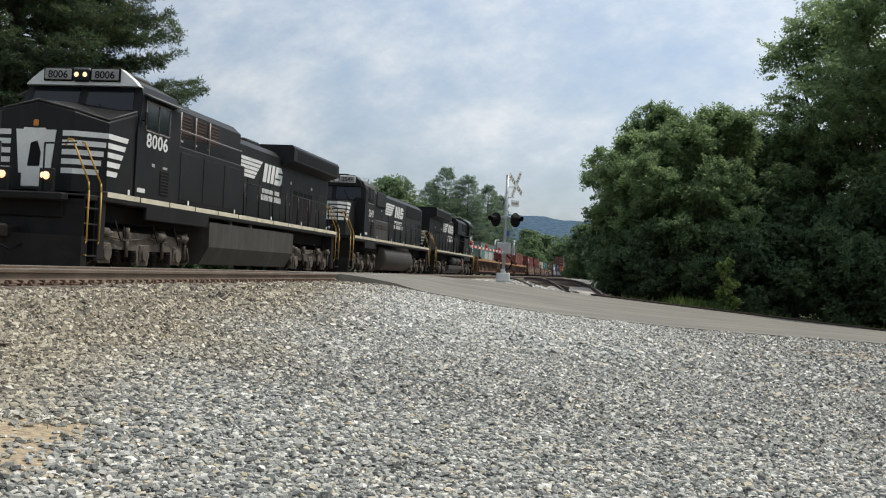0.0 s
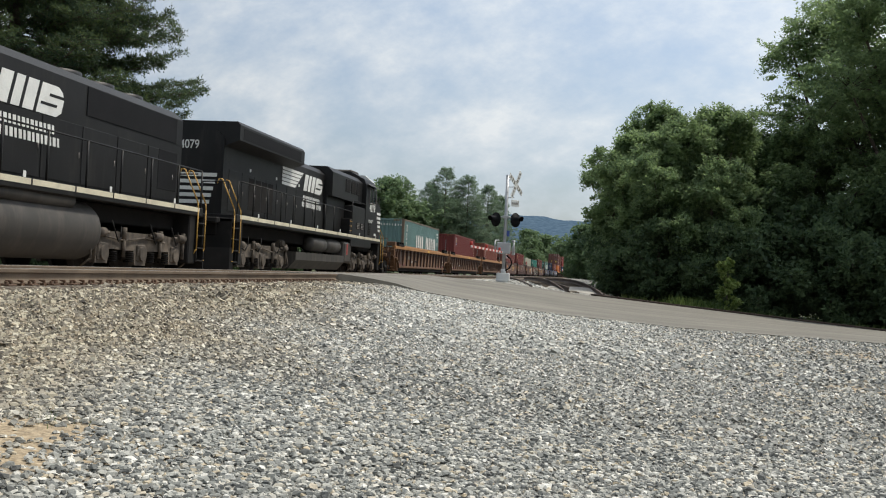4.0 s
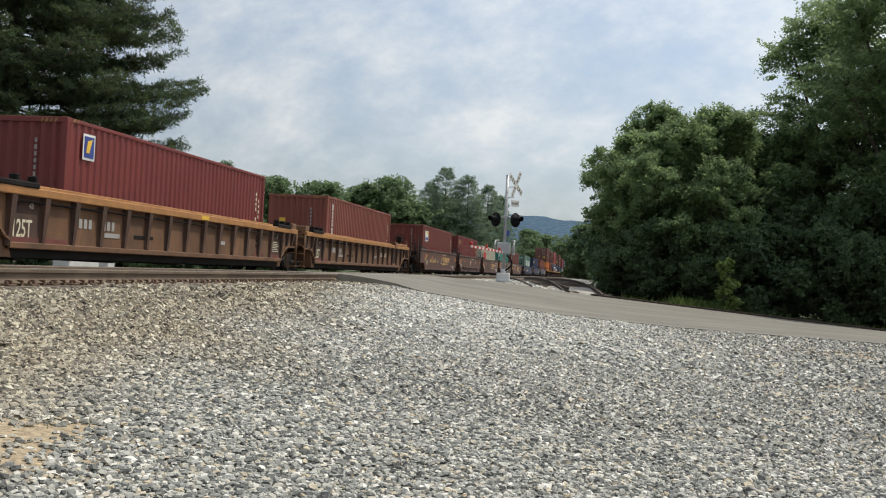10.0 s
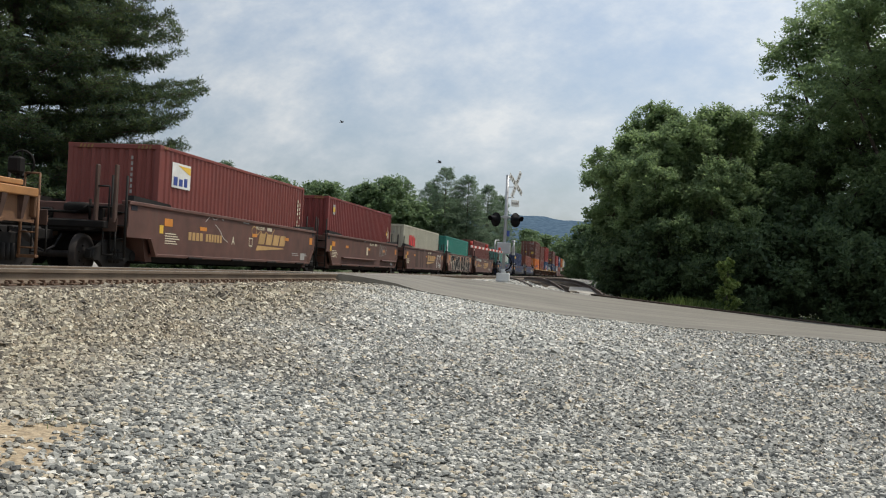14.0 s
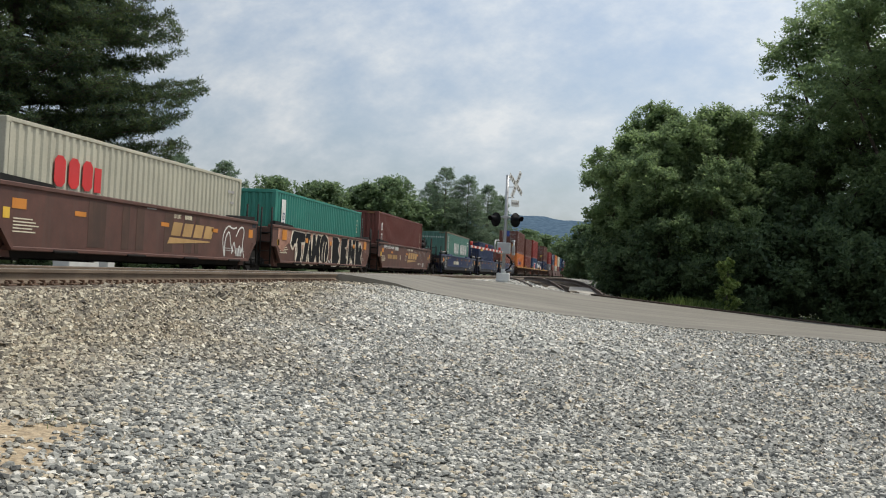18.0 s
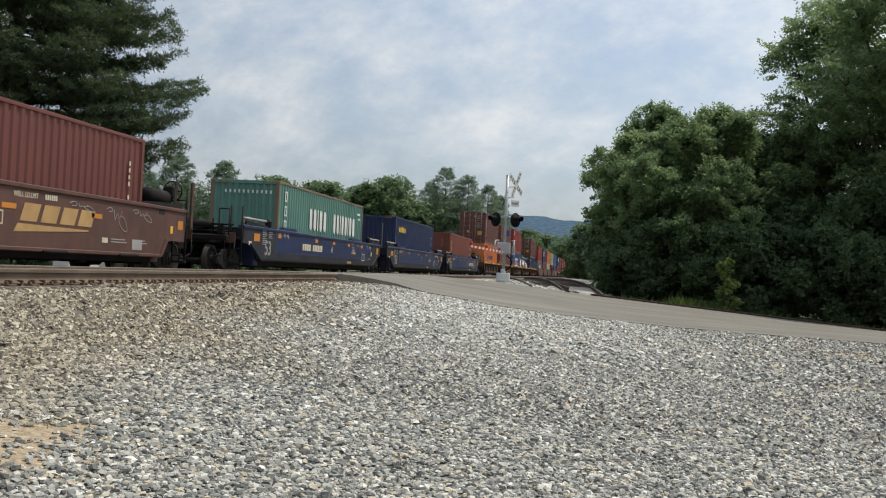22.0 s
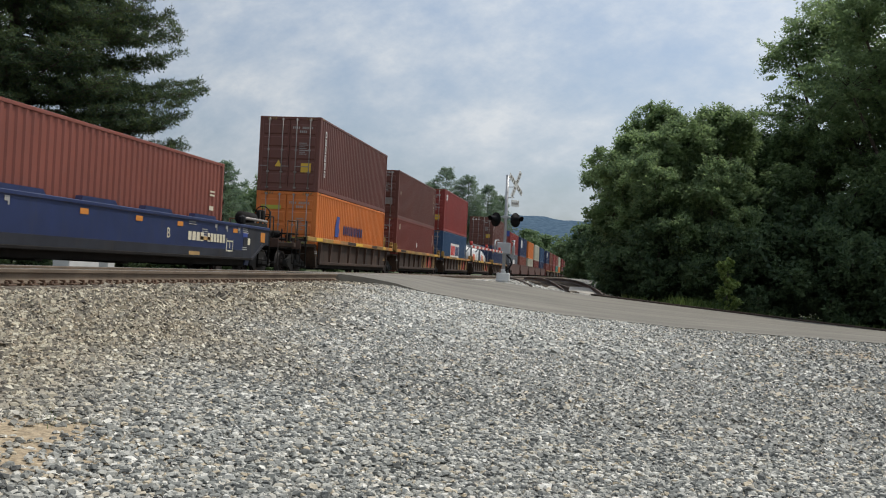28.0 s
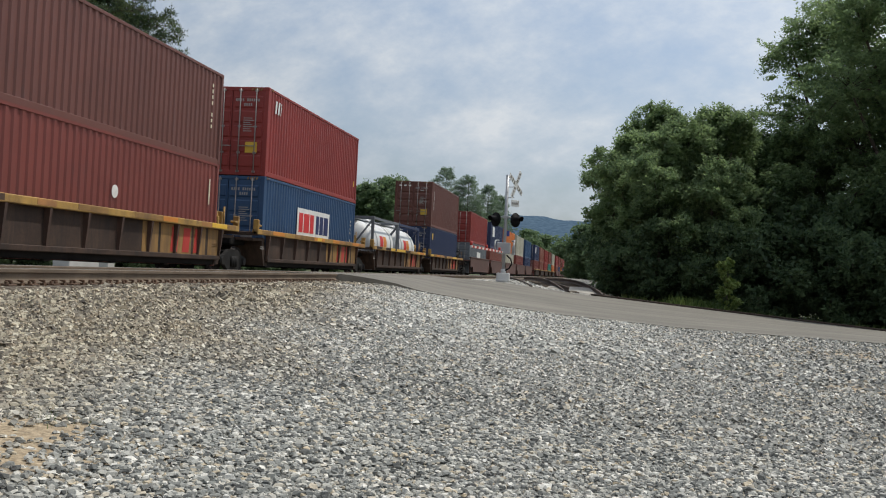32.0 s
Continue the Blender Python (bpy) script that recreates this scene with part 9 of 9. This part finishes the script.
    for k, (y, w, col) in enumerate(((-2.2, 0.5, "red_bright"), (-1.6, 0.7, "red_bright"), (-0.8, 0.5, "red_bright"), (0.0, 0.4, "blue_dark"), (0.5, 0.5, "blue_dark"), (1.1, 0.6, "blue_dark"))):
        side_bars(lo, [(y, y + w, 1.28, 1.98)], col, W2 + 0.008)
    side_bars(lo, [(5.3, 5.36, 0.8, 2.1)], "sill_white")
    up = box(188.3, FLOOR + H, "red", True, "bright red corrugated shipping container with a small white mark", True); door_marks(up); letter_blocks(up, -5.45, 2.15, [0.2, 0.2, 0.1], 0.42, "white_paint", 0.08, 0.06); side_bars(up, [(5.5, 5.62, 0.7, 0.95)], "yellow_mark")
    # two tank containers on the fourth unit
    for k, (s, fr) in enumerate(((201.3, "steel_grey"), (207.45, "navy"))):
        tank_container(s, fr, k)
    lo = box(220.6, FLOOR, "navy", True, "navy blue corrugated shipping container on the bottom tier", True); door_marks(lo); side_bars(lo, [(-5.4, -5.0, 2.1, 2.5)], "yellow_mark")
    up = box(220.6, FLOOR + H, "brown", True, "purple-brown corrugated shipping container on the top tier", True); door_marks(up); end_row(up, -0.95, 2.35, 3, 0.3, "white_paint", 0.0); upright_blocks(up, -5.3, 2.3, 4, 0.22, "white_paint", 0.1)
    # far back
    far = [("steel_grey", "red"), ("brown_red", "navy"), ("white_grey", "orange"), ("oxide", "white_grey"), ("navy", "blue"),
           ("oxide", "navy"), ("brown_red", "salmon"), ("red", "red"), ("green", "brown_red"), ("orange", "white_grey"), ("brown_red", "red"), ("navy", "oxide"), ("orange", "salmon"), ("blue", "red")]
    for s, (a, b) in zip(FAR_S, far):
        lo = box(s, FLOOR, a, False, a.replace("_", " ") + " shipping container in the lower tier far back", True)
        up = box(s, FLOOR + 2.591, b, False, b.replace("_", " ") + " shipping container in the upper tier far back", True)
        if b == "navy":
            side_bars(up, [(-4.6, -2.6, 1.2, 2.2)], "white_paint")
        if a == "steel_grey":
            side_bars(lo, [(-1, 1.5, 0.8, 1.9)], "white_paint")


def tank_container(s, frame_colour, k):
    """A 20 ft tank in an open frame."""
    t = thing("tank_container", "white tank container in an open dark steel frame" if k == 0 else "white tank container in an open blue frame with an orange logo", "tank container", "tank containers")
    h = 3.03
    g = Geo(); g.lathe([(0.0, -h + 0.25), (0.5, -h + 0.3), (0.9, -h + 0.45), (1.1, -h + 0.75), (1.1, h - 0.75), (0.9, h - 0.45), (0.5, h - 0.3), (0.0, h - 0.25)], "y", (0, 0, 1.3), 28)
    part("tank", g, "box_white", t, "rounded white tank shell")
    P = PAINT["navy" if k else "steel_grey"]
    for e in (-1, 1):
        for s2 in (-1, 1):
            g = Geo(); g.cbox(min(s2 * 1.22, s2 * 1.08), max(s2 * 1.22, s2 * 1.08), min(e * h, e * (h - 0.13)), max(e * h, e * (h - 0.13)), 0, 2.59, 0.012); part("corner_post", g, P, t)
            g = Geo(); g.pipe([(s2 * 1.15, e * h - e * 0.06, 0.15), (0, e * h - e * 0.06, 0.9), (s2 * 1.15, e * h - e * 0.06, 2.45)], 0.05, 6); part("end_brace", g, P, t)
        for z in (0.06, 2.5):
            g = Geo(); g.cbox(-1.1, 1.1, min(e * h, e * (h - 0.1)), max(e * h, e * (h - 0.1)), z - 0.06, z + 0.08, 0.01); part("end_rail", g, P, t)
    for s2 in (-1, 1):
        for z in (0.06, 2.5):
            g = Geo(); g.cbox(min(s2 * 1.22, s2 * 1.13), max(s2 * 1.22, s2 * 1.13), -h + 0.1, h - 0.1, z - 0.06, z + 0.06, 0.01); part("side_rail", g, P, t)
        g = Geo(); g.pipe([(s2 * 1.16, -h + 0.1, 0.15), (s2 * 1.16, -h + 1.2, 0.5), (s2 * 1.16, -h + 0.1, 1.4)], 0.035, 6); part("side_brace", g, P, t)
    for y in (-1.6, 1.6):
        g = Geo(); g.lathe([(1.1, y - 0.04), (1.125, y - 0.04), (1.125, y + 0.04), (1.1, y + 0.04)], "y", (0, 0, 1.3), 28); part("band", g, "galv", t)
    g = Geo(); g.cbox(-0.25, 0.25, -h + 0.2, h - 0.2, 2.45, 2.49, 0.01); part("walkway", g, "galv", t)
    g = Geo(); g.cyl((0, 0.2, 2.3), (0, 0.2, 2.56), 0.3, 14); part("manhole", g, "galv", t)
    for y, c in ((-0.9, "red_bright"), (-0.1, "orange_mark")):
        vs, fs = [], []
        for i in range(7):
            w = radians(-22 + 44 * i / 6)
            for yy in (y, y + 0.7):
                vs.append((1.107 * math.cos(w), yy, 1.3 + 1.107 * math.sin(w)))
        fs = [(2 * i, 2 * i + 1, 2 * i + 3, 2 * i + 2) for i in range(6)]
        g = Geo(); g.add(vs, fs, True); part("marking", g, c, t)
    RIDERS.append((t, s, RAIL + FLOOR))


M["red_bright"] = mat("red_bright", (0.55, 0.03, 0.03), 0.6, var=0.1)
M["blue_dark"] = mat("blue_dark", (0.015, 0.025, 0.1), 0.6, var=0.1)
M["green_mark"] = mat("green_mark", (0.42, 0.4, 0.05), 0.6, var=0.1)
load_train()


# ---- gravel, stone by stone ----
def stones():
    rs = np.random.RandomState(3)

    def chips(count, n, m, faces):
        """Angular chips: a ragged ring of n corners on the ground and m corners on top."""
        out = []
        for _ in range(count):
            a = np.sort(rs.uniform(0, 2 * np.pi / n, n) * 0.7 + np.arange(n) * 2 * np.pi / n)
            r = rs.uniform(0.75, 1.25, n)
            low = np.stack([np.cos(a) * r, np.sin(a) * r, rs.uniform(-0.45, -0.1, n)], 1)
            b = a[::n // m][:m] + np.pi / n
            q = rs.uniform(0.6, 0.95, m)
            top = np.stack([np.cos(b) * q, np.sin(b) * q, rs.uniform(0.26, 0.42, m)], 1)
            v = np.concatenate([low, top]) * np.array([rs.uniform(0.95, 1.5), rs.uniform(0.7, 1.05), rs.uniform(0.75, 1.25)])
            out.append(v)
        return np.array(out), np.array(faces)

    fine = [(0, 1, 6), (1, 7, 6), (1, 2, 7), (2, 3, 7), (3, 8, 7), (3, 4, 8), (4, 5, 8), (5, 6, 8), (5, 0, 6), (6, 7, 8)]
    roof = [(0, 1, 4), (1, 5, 4), (1, 2, 5), (2, 3, 5), (3, 4, 5), (3, 0, 4)]
    allv, allf, off = [], [], 0
    for y0, y1, dens, r, (sv, sf) in ((2.9, 7.6, 2250, 0.0158, chips(80, 6, 3, fine)), (7.6, 13.0, 1300, 0.0188, chips(80, 4, 2, roof)), (13.0, 27.6, 390, 0.03, chips(80, 4, 2, roof)), (41.2, 62.0, 130, 0.05, chips(40, 4, 2, roof)), (-9.0, 13.0, 95, 0.036, chips(40, 4, 2, roof))):
        around = y0 < 0                  # the thinner stone of the lot round about
        area = (y1 - y0) * (21 if around else 0.30 * y1 + 0.68 * y1 + 1.0)
        n = int(dens * area)
        y = rs.uniform(y0, y1, n)
        x = rs.uniform(-7.0, 14.0, n) if around else rs.uniform(-0.68 * y1 - 0.5, 0.30 * y1 + 0.5, n)
        keep = (x > -0.68 * y - 0.4) & (x < 0.295 * y + 0.4) & (x > -7.05)
        if around:
            keep = ~keep | (y < 2.9)
        # bare, sandy spots
        bare = 1.15 * np.exp(-(((x + 2.72) / 0.27) ** 2 + ((y - 4.55) / 0.42) ** 2)) + 0.9 * np.exp(-(((x + 2.45) / 0.22) ** 2 + ((y - 3.95) / 0.3) ** 2))
        bare += 0.5 * np.exp(-(((x - 0.2) / 0.9) ** 2 + ((y - 17.9) / 0.6) ** 2)) + 0.5 * np.exp(-(((x - 1.9) / 0.9) ** 2 + ((y - 19.2) / 0.7) ** 2))
        bare += 0.75 * np.exp(-(((x - 5.2) / 1.7) ** 2 + ((y - 20.6) / 1.5) ** 2)) + 0.7 * np.exp(-(((x - 3.5) / 0.6) ** 2 + ((y - 13.5) / 0.45) ** 2)) + 0.4 * np.exp(-(((x - 2.6) / 0.5) ** 2 + ((y - 11.6) / 0.35) ** 2))
        wheelway = 0.28 * np.exp(-((y - 21.5 - 0.3 * x) / 2.0) ** 2) * (x > -3)
        thin = 0.1 * np.clip((-2.0 - (x + 0.14 * y)) / 1.4, 0, 1) * (y < 30)
        keep &= rs.uniform(0, 1, n) > bare * 0.88 + wheelway + thin
        road = np.array([near_edge(a) for a in x]) if y1 > 20 else np.full(n, 99.0)
        keep &= (y < road + 0.04) | (y > 41.1)
        if y0 > 40:
            keep &= (x > -6.4) & (x < 1.2 - 0.12 * (y - 41))
        x, y = x[keep], y[keep]
        n = len(x)
        z = np.array([ground_z(a, b) + 0.03 * noise.noise(Vector((a * 0.6, b * 0.6, 0))) * (1 if a > -6 else 0) for a, b in zip(x, y)])
        block = np.clip((-2.0 - (x + 0.14 * y)) / 1.4, 0, 1) * (y < 30)      # ballast is coarser and blockier
        coarse = 1 + 0.16 * block
        s = r * coarse * np.exp(rs.normal(0, 0.24, n))
        z += s * rs.uniform(-0.2, 0.9, n) - 0.035 * np.clip((-6.2 - x) / 0.5, 0, 1)
        pick = rs.randint(0, len(sv), n)
        v = sv[pick] * s[:, None, None]
        v[:, :, 2] *= 1 + 0.4 * block[:, None]
        a = rs.uniform(0, 2 * np.pi, n); ca, sa = np.cos(a)[:, None], np.sin(a)[:, None]
        t = rs.normal(0, 0.24, n) * (1 + 0.8 * block); ct, st = np.cos(t)[:, None], np.sin(t)[:, None]
        X, Y, Z = v[:, :, 0], v[:, :, 1], v[:, :, 2]
        Y, Z = Y * ct - Z * st, Y * st + Z * ct
        X, Y = X * ca - Y * sa, X * sa + Y * ca
        v = np.stack([X + x[:, None], Y + y[:, None], Z + z[:, None]], -1)
        k = sv.shape[1]
        f = sf[None] + (np.arange(n) * k)[:, None, None] + off
        allv.append(v.reshape(-1, 3)); allf.append(f.reshape(-1, 3)); off += n * k
    me = mesh_np("gravel", np.concatenate(allv), np.concatenate(allf), "gravel")
    tagged(new("gravel", me), "loose crushed grey stone over the lot, tan beside the track", "gravel", kind="stuff")


stones()


def tufts():
    """Grass and weeds along the road's far side and a few sprigs in the gravel."""
    rs = np.random.RandomState(9)
    pts = []
    for _ in range(2600):
        x = rs.uniform(1.0, 14.0); y = 41.5 + abs(rs.normal(0, 0.7))
        dens = 0.25 + 0.75 * math.exp(-((x - 3.9) / 1.2) ** 2)
        if rs.uniform() < dens:
            pts.append((x, y, ground_z(x, y), rs.uniform(0.12, 0.4) * (1.3 if 2.8 < x < 5.0 else 0.8)))
    for cx, cy, n in ((0.55, 4.62, 26), (-2.75, 4.9, 30), (1.75, 4.75, 12)):
        for _ in range(n):
            x, y = cx + rs.normal(0, 0.09), cy + rs.normal(0, 0.07)
            pts.append((x, y, ground_z(x, y), rs.uniform(0.03, 0.075)))
    vs, fs = [], []
    for x, y, z, h in pts:
        a = rs.uniform(0, 6.28); w = h * 0.07
        dx, dy = math.cos(a) * w, math.sin(a) * w
        lx, ly = rs.normal(0, 0.3, 2) * h
        k = len(vs)
        vs += [(x - dx, y - dy, z - 0.03), (x + dx, y + dy, z - 0.03), (x + lx, y + ly, z + h)]
        fs.append((k, k + 1, k + 2))
    me = mesh_np("grass", np.array(vs), np.array(fs), "grass")
    tagged(new("grass", me), "green grass blades along the road's far edge", "grass", kind="stuff")


tufts()


# ---- birds crossing the sky ----
BIRDS = []                     # (bird, when and where it is seen, its velocity, its two wings)


def bird(span, t, at, velocity):
    b = thing("bird", "small dark bird flying over the tracks", "bird", "birds in flight")
    g = Geo(); g.lathe([(0.0, -0.32 * span), (0.05 * span, -0.26 * span), (0.085 * span, -0.08 * span), (0.075 * span, 0.08 * span), (0.03 * span, 0.22 * span), (0.0, 0.26 * span)], "y", seg=10)
    part("body", g, "plumage", b)
    g = Geo(); g.prism([(-0.02 * span, 0.2 * span), (0.02 * span, 0.2 * span), (0.07 * span, 0.42 * span), (-0.07 * span, 0.42 * span)], "z", -0.006, 0.006)
    part("tail", g, "plumage", b)
    wings = []
    for s in (-1, 1):
        g = Geo(); g.prism([(0.0, -0.1 * span), (s * 0.22 * span, -0.16 * span), (s * 0.5 * span, 0.02 * span), (s * 0.2 * span, 0.08 * span), (0.0, 0.1 * span)][::s], "z", -0.006, 0.006)
        w = part("wing", g, "plumage", b)
        wings.append((w, s))
    BIRDS.append((b, t, Vector(at), Vector(velocity), wings))


M["plumage"] = mat("plumage", (0.015, 0.014, 0.014), 0.7, var=0.2)
bird(0.3, 5.9, (-19.3, 80, 18.9), (11.55, 0, 0))
bird(0.3, 6.0, (-26.3, 76, 15.5), (10.7, 0, 0))
bird(0.33, 14.0, (-12.5, 46.5, 8.0), (14.4, -5, 0))
bird(0.36, 14.0, (-7.5, 45.5, 6.1), (11.8, -5, 0))


def motions():
    for k, (b, seen, at, v, wings) in enumerate(BIRDS):
        course = math.degrees(math.atan2(v.y, v.x)) + 90
        walk(b, [(t, pose(*(at + v * (t - seen)), 0, 0, course)) for t in range(0, 33, 4)])
        for w, s in wings:
            walk(w, [(i / 10, pose(0, 0, 0, 0, -s * (10 + 34 * math.sin(i * 2.1 + k)), 0)) for i in range(321)])
    for ob, s0, z in RIDERS:
        flip = bool(ob.get("reversed"))
        walk(ob, [(t, pose(X_MAIN, s0 - travel(t), z, 0, 0, 180 if flip else 0)) for t in range(0, 33, 2)])
    steps = [i / 15 for i in range(481)]
    for ob, r, sense, at in WHEELS:
        walk(ob, [(t, Matrix.Translation(at) @ Matrix.Rotation(sense * ((travel(t) - travel(0)) / r), 4, "X")) for t in steps])


motions()
